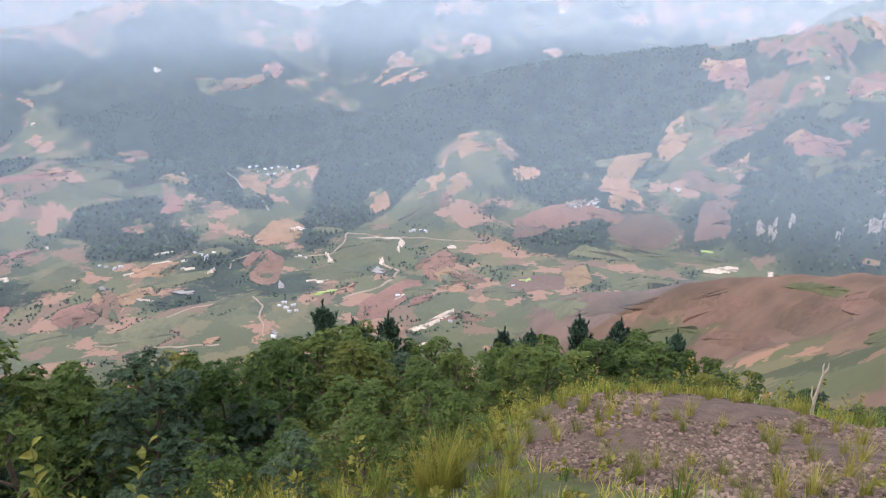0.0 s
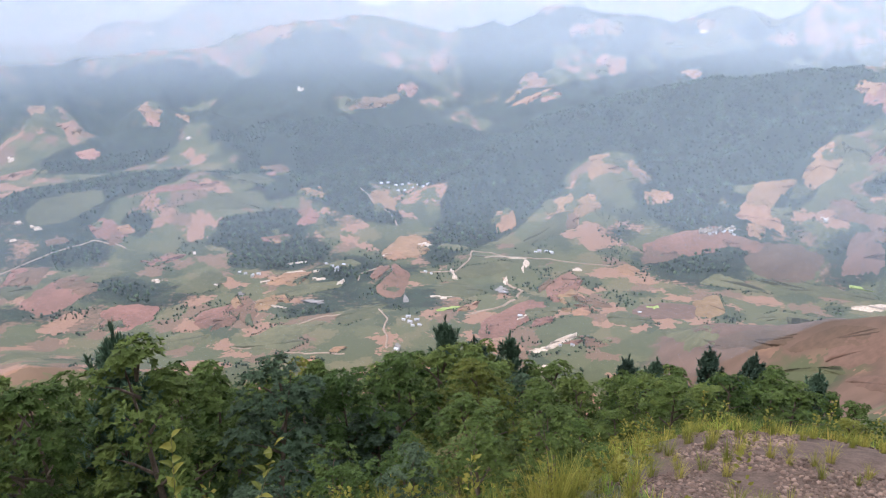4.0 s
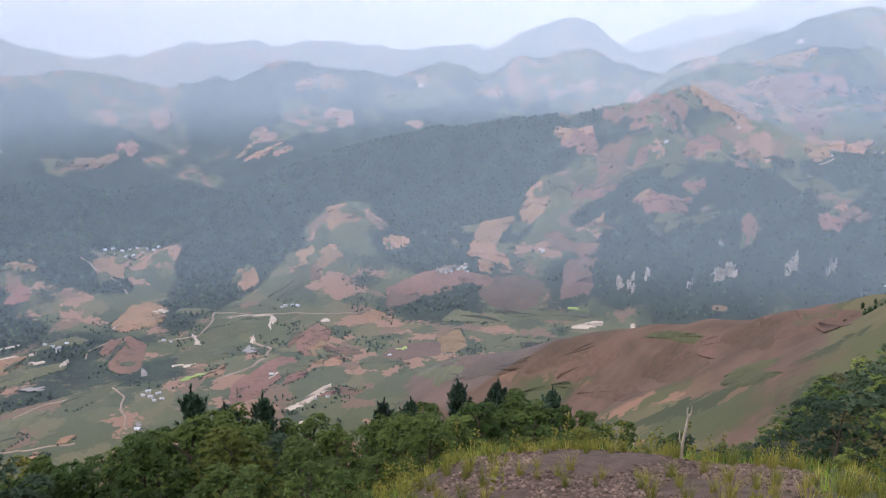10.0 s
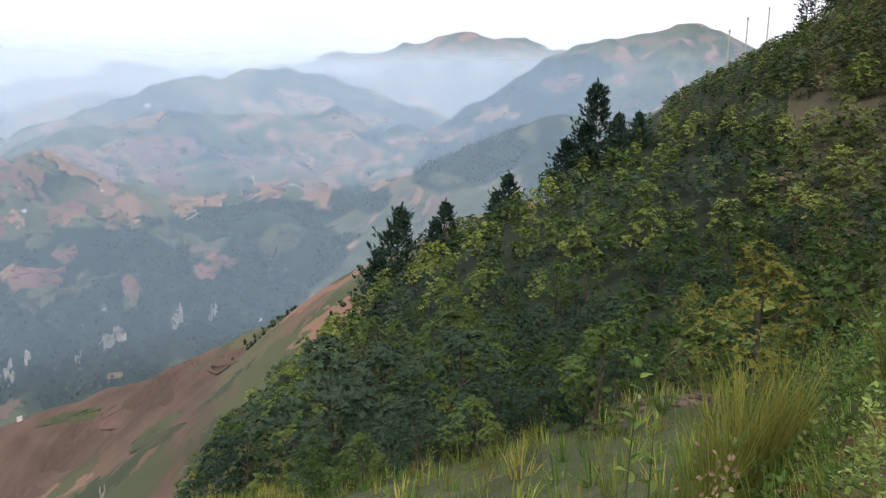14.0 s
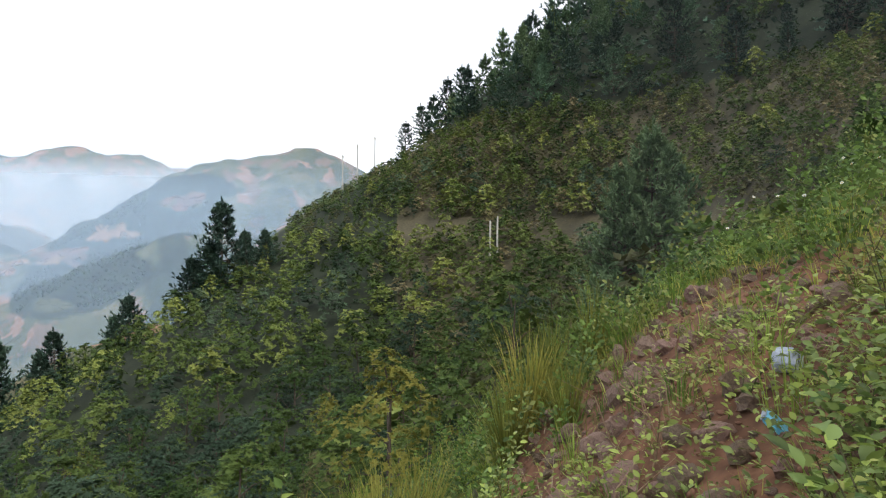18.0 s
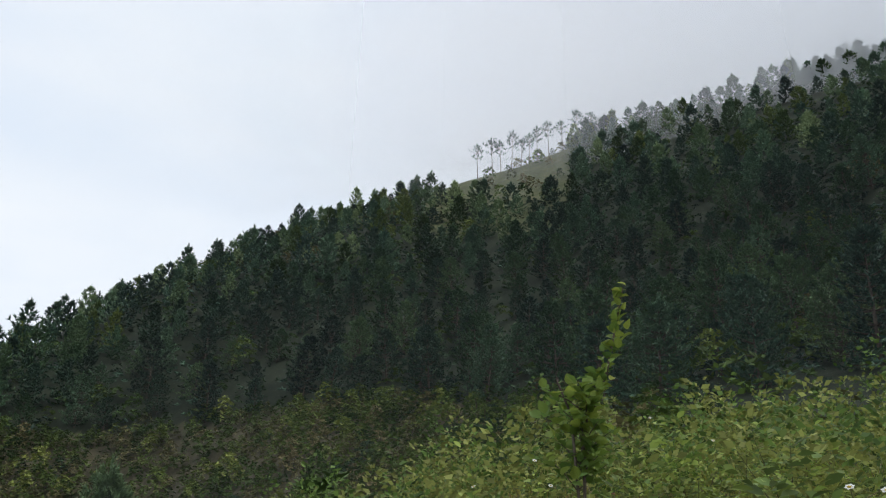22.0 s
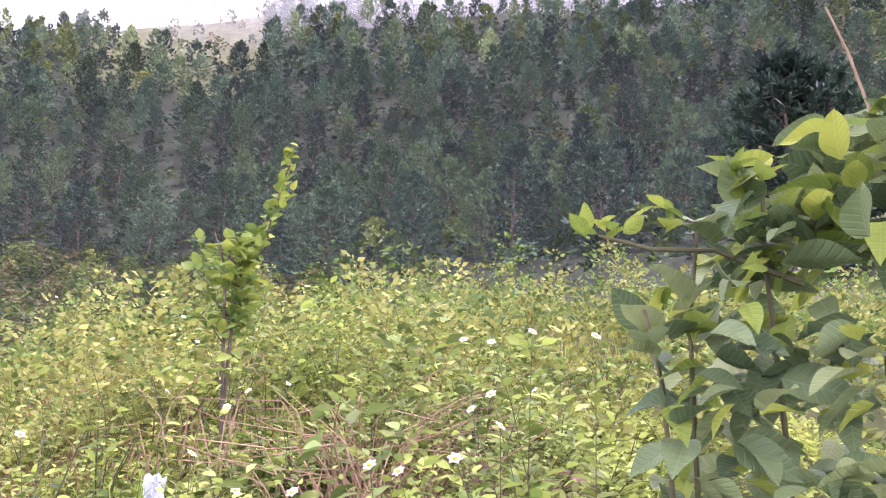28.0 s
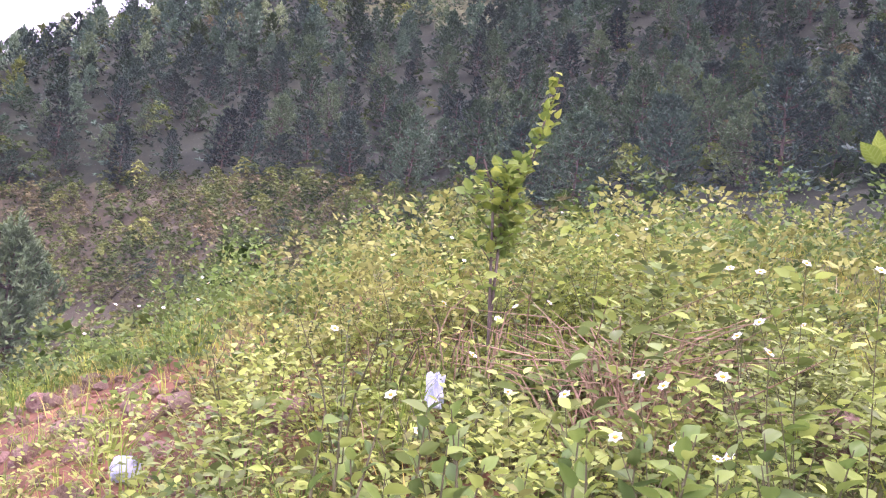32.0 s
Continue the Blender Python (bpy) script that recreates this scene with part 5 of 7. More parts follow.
patch("C", -7.55, -22.72, 2.16, 0.82, 0)
patch("C", -5.19, -21.12, 2.62, 0.58, -6)
patch("C", 23.58, -10.46, 2.03, 0.66, 0)
patch("C", 29.04, -9.70, 1.37, 0.71, -20)
patch("C", 28.96, -13.72, 1.40, 0.96, -40)
patch("C", 31.23, -13.38, 2.25, 0.63, -30)
patch("C", 10.12, -4.78, 2.96, 1.24, -10)
patch("C", 13.09, -2.60, 3.32, 1.05, 0)
patch("C", 17.27, -5.95, 1.66, 0.49, -8)
patch("C", 6.46, -24.49, 2.15, 0.59, 0)
patch("C", 18.03, -23.20, 2.71, 0.50, -4)
patch("C", 30.00, -21.89, 2.40, 0.48, -2)
patch("C", -16.78, -20.29, 2.28, 0.39, -5)
patch("C", 20.74, -11.34, 1.00, 1.25, -20)
patch("C", -7.62, -19.39, 1.44, 0.41, 0)
patch("C", 11.13, -25.00, 2.80, 0.84, -15)
patch("W", -10.01, -19.14, 0.78, 0.16, 4)
patch("W", -12.61, -19.69, 1.00, 0.12, -12)
patch("W", -20.14, -19.89, 1.15, 0.08, 2)
patch("W", -20.25, -20.57, 1.08, 0.08, 2)
patch("W", -18.85, -21.21, 0.81, 0.08, 4)
patch("W", -16.90, -21.62, 0.54, 0.12, -22)
patch("W", -18.76, -20.63, 0.37, 0.11, 0)
patch("W", -7.65, -21.68, 0.34, 0.29, 0)
patch("W", -7.82, -21.24, 0.17, 0.33, -10)
patch("W", -8.48, -23.22, 1.54, 0.10, 4)
patch("W", -1.81, -20.68, 0.31, 0.38, 0)
patch("W", -2.08, -21.21, 0.18, 0.42, 0)
patch("W", -3.49, -22.01, 0.27, 0.33, 30)
patch("W", -1.68, -24.65, 1.27, 0.12, -18)
patch("W", 1.19, -26.47, 1.59, 0.37, -26)
patch("W", -0.50, -27.16, 1.11, 0.25, -12)
patch("W", -3.56, -20.23, 2.64, 0.07, 2)
patch("W", -22.71, -21.03, 0.62, 0.11, 5)
patch("W", 23.06, -21.57, 1.81, 0.33, -3)
patch("W", 26.88, -21.44, 0.33, 0.16, 0)
patch("W", 2.27, -1.60, 0.41, 0.12, 0)
patch("W", -18.65, -7.14, 0.21, 0.15, 0)
patch("W", 10.56, -3.76, 0.42, 0.12, 0)
patch("W", 2.23, -21.10, 0.45, 0.13, 0)
patch("W", -22.85, -22.79, 1.60, 0.07, 14)
patch("W", 13.03, -17.61, 1.52, 0.13, -8)
patch("W", -0.14, -28.58, 0.84, 0.36, 0)
patch("W", 28.53, -7.85, 0.15, 0.08, 0)
patch("W", 19.61, -16.12, 0.34, 0.08, 0)
patch("G", -19.46, -23.03, 1.33, 0.30, 2)
patch("G", -3.79, -22.78, 0.71, 0.25, 15)
patch("G", -11.72, -23.36, 0.25, 0.48, 0)
patch("G", -12.62, -26.83, 0.29, 0.27, 0)
patch("G", -24.79, -21.74, 0.33, 0.11, 0)
patch("B", 22.45, -20.53, 1.12, 0.17, 2)
patch("B", -8.15, -24.09, 1.30, 0.20, -4)
patch("B", 8.36, -23.53, 0.74, 0.17, 0)
patch("K", 26.56, -18.44, 0.82, 0.82, 0)
patch("K", 33.22, -17.45, 1.12, 0.59, -45)
patch("K", 37.70, -16.28, 0.96, 0.56, -52)
patch("K", 30.88, -18.28, 0.19, 0.32, 0)
patch("K", 12.58, -17.69, 1.35, 0.17, -10)
patch("S", -27.93, -13.47, 2.43, 0.32, -4)
patch("S", -33.41, -15.88, 1.41, 0.93, 10)
patch("S", -36.80, -16.10, 0.84, 0.38, 0)
patch("S", -37.55, -19.68, 2.48, 1.13, -8)
patch("S", -26.66, -22.94, 2.46, 0.73, -12)
patch("S", -32.99, -21.99, 2.33, 0.94, 0)
patch("S", -33.91, -10.54, 0.85, 0.38, 0)
patch("S", -34.62, -8.63, 0.76, 0.59, 0)
patch("S", -39.01, -18.01, 1.71, 0.59, 0)
patch("S", -29.93, -18.44, 1.58, 0.28, -6)
patch("S", -37.93, -11.31, 1.33, 0.29, 0)
patch("S", -21.41, -17.82, 1.03, 0.42, 0)
patch("P", -29.45, -8.25, 1.12, 0.85, 20)
patch("P", -31.87, -3.17, 1.60, 0.58, -10)
patch("P", -35.14, -4.15, 0.60, 0.85, 0)
patch("P", -25.41, -4.09, 1.14, 0.30, 0)
patch("P", -20.58, -2.79, 1.96, 0.92, -20)
patch("P", -36.42, -7.21, 0.80, 0.43, 0)
patch("P", -27.21, -8.64, 0.46, 0.55, 0)
patch("P", 3.75, -3.47, 1.42, 0.54, 12)
patch("P", 15.71, -4.34, 0.97, 0.43, 0)
patch("C", -27.76, -20.41, 2.47, 0.73, -8)
patch("C", -30.96, -24.40, 3.66, 0.63, -4)
patch("C", -34.74, -18.85, 2.22, 0.46, -6)
patch("C", -23.44, -13.44, 2.46, 0.57, 8)
patch("C", -24.47, -14.99, 3.29, 0.90, 6)
patch("C", -36.00, -13.90, 2.80, 0.98, -8)
patch("C", -23.27, -25.63, 3.12, 0.66, 0)
patch("C", -40.60, -18.82, 1.66, 0.73, 0)
patch("W", -38.94, -14.45, 0.47, 0.11, 20)
patch("W", -38.00, -14.96, 0.54, 0.09, 15)
patch("W", -39.53, -15.60, 0.40, 0.11, 0)
patch("W", -30.78, -19.86, 0.51, 0.12, 0)
patch("W", -26.96, -20.69, 1.08, 0.08, 6)
patch("W", -27.85, -18.24, 0.24, 0.12, 0)
patch("W", -27.03, -10.09, 0.31, 0.12, 0)
patch("W", -38.56, -10.28, 0.26, 0.14, 0)
patch("W", -28.58, -2.79, 0.36, 0.18, 0)
patch("W", -18.80, -7.05, 0.20, 0.16, 0)
patch("P", 44.91, -1.53, 1.87, 0.67, 12)
patch("P", 48.30, -3.46, 2.54, 0.84, 10)
patch("P", 50.43, -5.38, 2.11, 1.01, -25)
patch("P", 48.31, -6.85, 1.03, 0.51, 10)
patch("P", 52.97, -6.64, 1.42, 0.59, 5)
patch("P", 61.62, -1.38, 1.75, 0.59, -8)
patch("P", 55.39, -3.63, 1.39, 0.50, -12)
patch("P", 56.11, -0.44, 1.12, 0.41, 6)
patch("P", 53.25, 0.42, 1.39, 0.28, 4)
patch("P", 44.86, -7.13, 1.73, 0.69, -6)
patch("P", 40.95, -7.76, 1.73, 0.60, -4)
patch("P", 32.11, -5.05, 2.90, 0.84, 24)
patch("P", 30.21, -2.09, 1.38, 0.57, -20)
patch("P", 39.28, -5.67, 2.14, 0.77, -15)
patch("P", 62.16, 2.97, 0.89, 0.23, -10)
patch("P", 35.99, -2.22, 2.10, 0.84, -20)
patch("S", 36.77, -4.13, 3.81, 1.10, -4)
patch("S", 47.87, -0.74, 2.52, 0.91, 10)
patch("S", 41.08, -12.15, 1.06, 0.60, 10)
patch("S", 39.96, -12.98, 0.88, 0.86, 0)
patch("S", 58.58, -2.89, 1.98, 0.49, -12)
patch("S", 51.23, -2.03, 2.50, 0.66, 10)
patch("S", 34.45, -9.03, 1.28, 0.51, 5)
patch("S", 42.73, -4.88, 2.15, 0.68, 12)
patch("S", 66.63, 0.94, 1.76, 0.60, -8)
patch("S", 46.60, -4.93, 1.71, 0.68, 30)
patch("S", 27.59, -5.31, 2.40, 1.23, -10)
patch("C", 44.04, -3.62, 1.88, 0.93, 34)
patch("C", 47.88, -4.51, 1.11, 0.93, 30)
patch("C", 35.86, -5.80, 1.70, 0.51, 10)
patch("C", 41.84, -6.57, 1.73, 0.51, -8)
patch("C", 45.27, -10.91, 2.62, 1.29, -20)
patch("C", 50.47, -9.63, 2.14, 0.94, -10)
patch("C", 57.90, -6.18, 1.61, 0.74, 0)
patch("C", 54.28, -9.16, 2.51, 0.84, -12)
patch("C", 38.28, -10.36, 2.17, 0.94, 20)
patch("C", 33.47, -2.58, 2.49, 0.58, -4)
patch("W", 55.48, 0.58, 0.88, 0.10, 0)
patch("W", 57.29, 0.03, 0.40, 0.10, 0)
patch("W", 56.27, 0.85, 0.40, 0.08, 0)
patch("W", 36.67, -0.90, 0.25, 0.12, 0)
patch("W", 43.57, -6.39, 0.22, 0.13, 0)
patch("W", 59.21, 1.11, 0.31, 0.08, 0)
patch("K", 40.33, -15.99, 0.22, 0.60, 20)
patch("K", 32.86, -15.33, 0.26, 0.25, 0)
patch("T", 15.78, -25.16, 4.38, 0.75, -14)
patch("T", 23.43, -24.55, 3.49, 1.30, -10)
patch("T", 30.17, -23.87, 2.91, 1.57, -12)
patch("T", 36.11, -21.10, 3.45, 1.14, -12)
patch("T", 25.72, -26.36, 3.02, 0.72, -8)
patch("C", 36.09, -24.17, 2.59, 0.52, -16)
patch("C", 20.39, -26.39, 2.71, 0.41, -8)
patch("C", 12.06, -25.63, 1.87, 0.84, -25)
patch("T", 38.88, -19.75, 4.94, 1.09, -22)
patch("T", 30.70, -22.96, 3.93, 1.21, -22)
patch("T", 21.28, -24.14, 4.39, 0.98, -18)
patch("C", 39.79, -19.37, 2.25, 0.59, -20)
patch("C", 36.04, -23.35, 2.71, 0.41, -28)
track(4.2, (-3.70, -21.78), (-3.30, -22.36), (-2.13, -22.89), (-2.72, -23.47), (-4.59, -24.11), (-6.88, -24.58))
track(2.4, (-6.14, -19.68), (-3.11, -20.23), (0.46, -20.39), (4.77, -20.77))
track(2.4, (-15.49, -21.72), (-15.24, -21.16), (-14.07, -20.84), (-12.43, -20.81))
track(2.4, (-14.08, -23.77), (-13.35, -24.50), (-13.57, -25.46), (-13.44, -26.88))
track(3.0, (-10.40, -21.31), (-7.61, -21.27), (-6.45, -20.57), (-6.14, -19.68))
track(2.4, (-21.34, -24.61), (-18.15, -23.98), (-16.35, -23.95), (-14.08, -23.77))
track(3.0, (-14.78, -14.58), (-13.60, -15.96), (-12.70, -16.69), (-12.03, -17.80))
track(2.4, (-41.01, -17.58), (-37.31, -16.79), (-34.66, -16.47), (-32.50, -17.22))
track(2.4, (-25.87, -25.46), (-23.80, -25.86), (-19.81, -26.77), (-17.03, -26.94))
track(2.4, (38.75, -9.08), (41.82, -7.94), (45.73, -6.84), (48.10, -7.07))
house_at(-424, 1312)
house_at(-410, 1301)
house_at(-398, 1291)
house_at(-389, 1310)
house_at(-375, 1302)
house_at(-393, 1274)
house_at(-582, 1266)
house_at(-568, 1260)
house_at(-550, 1250)
house_at(-541, 1258)
house_at(-227, 1289)
house_at(-215, 1282)
house_at(-19, 1416)
house_at(-6, 1417)
house_at(5, 1409)
house_at(-26, 1410)
house_at(303, 1421)
house_at(313, 1422)
house_at(330, 1425)
house_at(343, 1427)
house_at(347, 1417)
house_at(19, 1009)
house_at(37, 1013)
house_at(578, 1141)
house_at(861, 1588)
house_at(914, 1699)
house_at(505, 1418)
house_at(-439, 1877)
house_at(-423, 1884)
house_at(-397, 1862)
house_at(-382, 1871)
house_at(-368, 1886)
house_at(-341, 1797)
house_at(-342, 1879)
house_at(-298, 1703)
house_at(-287, 1702)
house_at(-358, 1782)
house_at(-367, 1740)
house_at(-390, 1751)
house_at(-851, 2518)
house_at(143, 3350)
house_at(1027, 2732)
house_at(144, 1122)
house_at(-44, 1111)
house_at(-228, 1076)
house_at(-216, 1067)
house_at(-207, 1076)
house_at(-209, 1053)
house_at(-199, 1056)
house_at(-223, 1088)
house_at(-216, 960)
house_at(1019, 1065)
house_at(3115, 2188)
house_at(3150, 2161)
house_at(3145, 2115)
house_at(3143, 2058)
house_at(3176, 2031)
house_at(865, 1590)
house_at(1159, 1760)
house_at(505, 1411)
house_at(1272, 1546)
stock([PATTERN_HOUSE])

def far_crown(seed, h, spread):
    """The uneven crown of a tree far across the valley, with a few leafy edges."""
    rng = np.random.default_rng(seed)
    rings = ((0.10, 0.55), (0.38, 1.0), (0.70, 0.80), (0.90, 0.42))
    k = 6
    v = np.array([(spread * r * (0.75 + 0.5 * rng.random()) * math.cos(a + 0.5 * i), spread * r * (0.75 + 0.5 * rng.random()) * math.sin(a + 0.5 * i), h * (z + 0.08 * rng.normal())) for i, (z, r) in enumerate(rings) for a in np.arange(k) * 6.283 / k])
    f = [(i * k + j, i * k + (j + 1) % k, (i + 1) * k + (j + 1) % k, (i + 1) * k + j) for i in range(3) for j in range(k)] + [(18, 19, 20, 21), (18, 21, 22, 23)]
    return v, np.array(f)


farwood = [far_crown(s, h, w) for s, h, w in ((51, 8.5, 4.2), (52, 9.5, 3.6), (53, 7.0, 4.6), (54, 10.5, 3.4))]


def on_plot(x, y):
    d = np.hypot(x, y)
    hit = np.zeros(len(x), bool)
    for px, py, w, q in PLOTS:
        dx, dy = x - px, y - py
        a, b = (dx * y - dy * x) / d / (w * 1.05), (dx * x + dy * y) / d / (q * 1.05)
        hit |= a * a + b * b < 1
    return hit


def wood_ok(az, d, x, y):
    return ~on_plot(x, y) & (woods(x, y, 0) > 0.12)


def hedge_ok(az, d, x, y):
    return ~on_plot(x, y) & (fbm(x, y, 62, 3, 61) > 0.36) & (woods(x, y, 0) < 0.1) & ((d > 1080) | (az < 4))


merged("far_mountain_wood", scatter(RNG, -40, 64, 1150, 2450, 6.0, 60000, wood_ok), farwood, M_WOOD_LEAF, "dark woodland on the mountains across the valley", "woodland", RNG, 0.55, 1.05)
merged("valley_trees", scatter(RNG, -40, 50, 800, 1850, 3.4, 24000, hedge_ok), farwood, M_WOOD_LEAF, "dark trees and hedges between the valley fields", "valley trees", RNG, 0.25, 0.6)
hedge = []
for rim in RIMS:
    start, run = int(RNG.integers(len(rim))), int(len(rim) * (0.15 + 0.45 * RNG.random()))
    for k in range(run):
        p, q = rim[(start + k) % len(rim)], rim[(start + k + 1) % len(rim)]
        for t in np.arange(0, 1, max(0.12, 4.0 / (np.linalg.norm(q - p) + 0.1))):
            hedge.append(tuple(p * (1 - t) + q * t + RNG.normal(size=2) * 1.5))
merged("field_hedges", hedge, farwood, M_WOOD_LEAF, "dark bushes along the borders of the valley fields", "hedge", RNG, 0.14, 0.38)
merged("far_slope_scrub", scatter(RNG, 41, 66, 380, 760, 5.0, 1500, lambda az, d, x, y: fbm(x, y, 70, 2, 64) > 0.15), farwood, M_WOOD_LEAF, "scattered scrub on the brown spur", "scrub", RNG, 0.25, 0.5)


# ---------- the grassy bank beside the eye ----------
LEAF_T = np.array([(0, 0, 0), (0.25, 0.36, 0.05), (0.25, 0, 0), (0.25, -0.36, 0.05), (0.52, 0.46, 0.03), (0.52, 0, -0.03), (0.52, -0.46, 0.03),
                   (0.80, 0.22, -0.05), (0.80, 0, -0.08), (0.80, -0.22, -0.05), (1.0, 0, -0.18)])
LEAF_F = np.array([(0, 2, 1), (0, 3, 2), (1, 2, 5), (1, 5, 4), (2, 3, 6), (2, 6, 5), (4, 5, 8), (4, 8, 7), (5, 6, 9), (5, 9, 8), (7, 8, 10), (8, 9, 10)])


def leaf_set(rng, centre, direction, length, width, roll=0.5):
    """Shaped leaves, folded along the rib and drooping at the tip."""
    n = len(centre)
    d = direction / (np.linalg.norm(direction, axis=1, keepdims=True) + 1e-9)
    up = np.array((0, 0, 1.0)) + rng.normal(size=(n, 3)) * roll
    side = np.cross(up, d)
    side /= np.linalg.norm(side, axis=1, keepdims=True) + 1e-9
    nor = np.cross(d, side)
    L, W = np.broadcast_to(length, n), np.broadcast_to(width, n)
    t = LEAF_T[None]
    v = centre[:, None] + d[:, None] * (t[..., 0:1] * L[:, None, None]) + side[:, None] * (t[..., 1:2] * W[:, None, None]) + nor[:, None] * (t[..., 2:3] * L[:, None, None])
    f = LEAF_F[None] + 11 * np.arange(n)[:, None, None]
    return v.reshape(-1, 3), f.reshape(-1, 3)


def herb_carpet(name, places, hmin, hmax, count, length, material, label, fine, seed):
    """Low leafy plants that cover the bank."""
    rng = np.random.default_rng(seed)
    xy = np.repeat(np.array(places), count, 0)
    n = len(xy)
    spot_xy = np.array(places)
    lush = np.clip(0.75 + 1.7 * fbm(spot_xy[:, 0], spot_xy[:, 1], 0.42, 3, 77), 0.22, 1.7)
    hh = np.repeat((hmin + (hmax - hmin) * rng.random(len(places))) * lush, count)
    a = rng.random(n) * 6.283
    t = rng.random(n) ** 0.6
    r = (0.03 + 0.10 * rng.random(n)) * (1.3 - t)
    x, y = xy[:, 0] + r * np.cos(a), xy[:, 1] + r * np.sin(a)
    c = np.stack([x, y, ground(x, y) + hh * t + 0.01], 1)
    d = np.stack([np.cos(a), np.sin(a), 0.15 + 0.7 * rng.random(n)], 1)
    s = length * (0.55 + 0.8 * rng.random(n))
    geo = leaf_set(rng, c, d, s, s * 0.55) if fine else blades(rng, c, d, s, s * 0.6)
    return tagged(new(name, fast_mesh(name, *geo, material)), label, "weeds", kind="stuff")


def bare(az, d):
    """How bare the bank's soil lies there, from 0 to 1."""
    b = 1.35 * (1 - ((az - 102) / 14) ** 2 - ((d - 3.0) / 1.9) ** 2)
    for a0, d0, ra, rd in ((103, 4.2, 4, 0.5), (93, 4.5, 3.2, 0.6), (118, 3.3, 3, 0.35), (115, 3.0, 3.5, 0.35), (120, 2.7, 2.5, 0.3), (110, 3.1, 4, 0.45), (109.1, 2.6, 3.5, 0.35), (109.8, 3.05, 3.5, 0.35), (112, 2.4, 5, 0.3), (131.2, 2.2, 1.6, 0.18), (153, 2.45, 3, 0.25), (144, 2.2, 2.5, 0.2)):
        b = np.maximum(b, 1.2 * (1 - ((az - a0) / ra) ** 2 - ((d - d0) / rd) ** 2))
    return b


def grow(dense):
    return lambda az, d, x, y: RNG.random(len(x)) < dense * (1 - 0.95 * np.clip(2.2 * bare(az, d), 0, 1)) * (0.8 + 0.5 * fbm(x, y, 0.9, 2, 71))


near_patch = scatter(RNG, 88, 200, 0.75, 3.6, 0.042, 24000, grow(0.97))
def sort_by_stand(places):
    """Let each kind of weed grow in stands of its own."""
    p = np.array(places)
    key = fbm(p[:, 0], p[:, 1], 0.6, 2, 79) + 0.25 * RNG.normal(size=len(p))
    order = np.argsort(key)
    third = len(p) // 3
    return [[places[i] for i in order[k * third:(k + 1) * third]] for k in (0, 1, 2)]


stand_deep, stand_fresh, stand_yellow = sort_by_stand(near_patch)
far_patch = scatter(RNG, 80, 190, 3.5, 9.5, 0.11, 16000, grow(0.9))
herb_carpet("weed_carpet", stand_fresh, 0.10, 0.36, 26, 0.029, M_HERB, "fresh green leafy weeds covering the bank", True, 81)
herb_carpet("weed_carpet", stand_deep, 0.08, 0.32, 26, 0.028, M_HERB_DEEP, "deep green leafy weeds covering the bank", True, 82)
herb_carpet("weed_carpet", stand_yellow, 0.10, 0.34, 20, 0.025, M_HERB_YELLOW, "yellowing leafy weeds covering the bank", True, 83)
herb_carpet("weed_carpet", far_patch[0::2], 0.15, 0.50, 34, 0.042, M_HERB, "fresh green leafy weeds covering the bank", False, 84)
herb_carpet("weed_carpet", far_patch[1::4], 0.12, 0.42, 32, 0.040, M_HERB_YELLOW, "yellowing leafy weeds on the bank's crest", False, 85)
herb_carpet("weed_carpet", far_patch[3::4], 0.12, 0.40, 32, 0.042, M_HERB_DEEP, "deep green leafy weeds covering the bank", False, 86)
crest_patch = scatter(RNG, 116, 185, 3.0, 6.5, 0.17, 1600)
herb_carpet("tall_weeds", crest_patch, 0.18, 0.40, 60, 0.042, M_HERB_YELLOW, "tall yellow-green weeds on the bank's crest", False, 87)


def in_stands(shift):
    return lambda az, d, x, y: (fbm(x, y, 0.5, 2, 177 + shift) > 0.12) & (bare(az, d) < 0.1)


herb_carpet("broad_weeds", scatter(RNG, 108, 172, 1.1, 3.6, 0.11, 2600, in_stands(0)), 0.16, 0.36, 16, 0.050, M_HERB, "broad-leaved fresh green weeds in dense stands", True, 188)
herb_carpet("broad_weeds", scatter(RNG, 110, 172, 0.95, 3.2, 0.11, 2200, in_stands(7)), 0.14, 0.34, 16, 0.056, M_HERB_DEEP, "broad-leaved deep green weeds in dense stands", True, 189)


def leafy_weed(seed, h, material):
    """A single upright weed with paired leaves."""
    rng = np.random.default_rng(seed)
    base = new("leafy_weed")
    stems, c, d, s = [], [], [], []
    for k in range(3):
        a = rng.random() * 6.283
        tip = np.array((math.cos(a) * 0.10, math.sin(a) * 0.10, h * (0.75 + 0.3 * rng.random())))
        stems.append([((0, 0, -0.03), 0.003), (tip * (0.4, 0.4, 0.55), 0.0024), (tip, 0.001)])
        for j in range(9):
            t = 0.15 + 0.85 * j / 8
            b = a + j * 1.571 + 1.571 * (j % 2)
            c.append(tip * (t ** 1.3, t ** 1.3, t))
            d.append((math.cos(b), math.sin(b), 0.3 + 0.25 * rng.random()))
            s.append(0.048 - 0.026 * t * (0.7 + 0.5 * rng.random()))
    part("stem", tubes(stems, 4), M_STEM, base)
    s = np.array(s)
    part("leaves", leaf_set(rng, np.array(c), np.array(d), s, s * 0.62, 0.25), material, base)
    return tagged(base, "upright green weed with small paired leaves", "weed", "weeds on the bank")


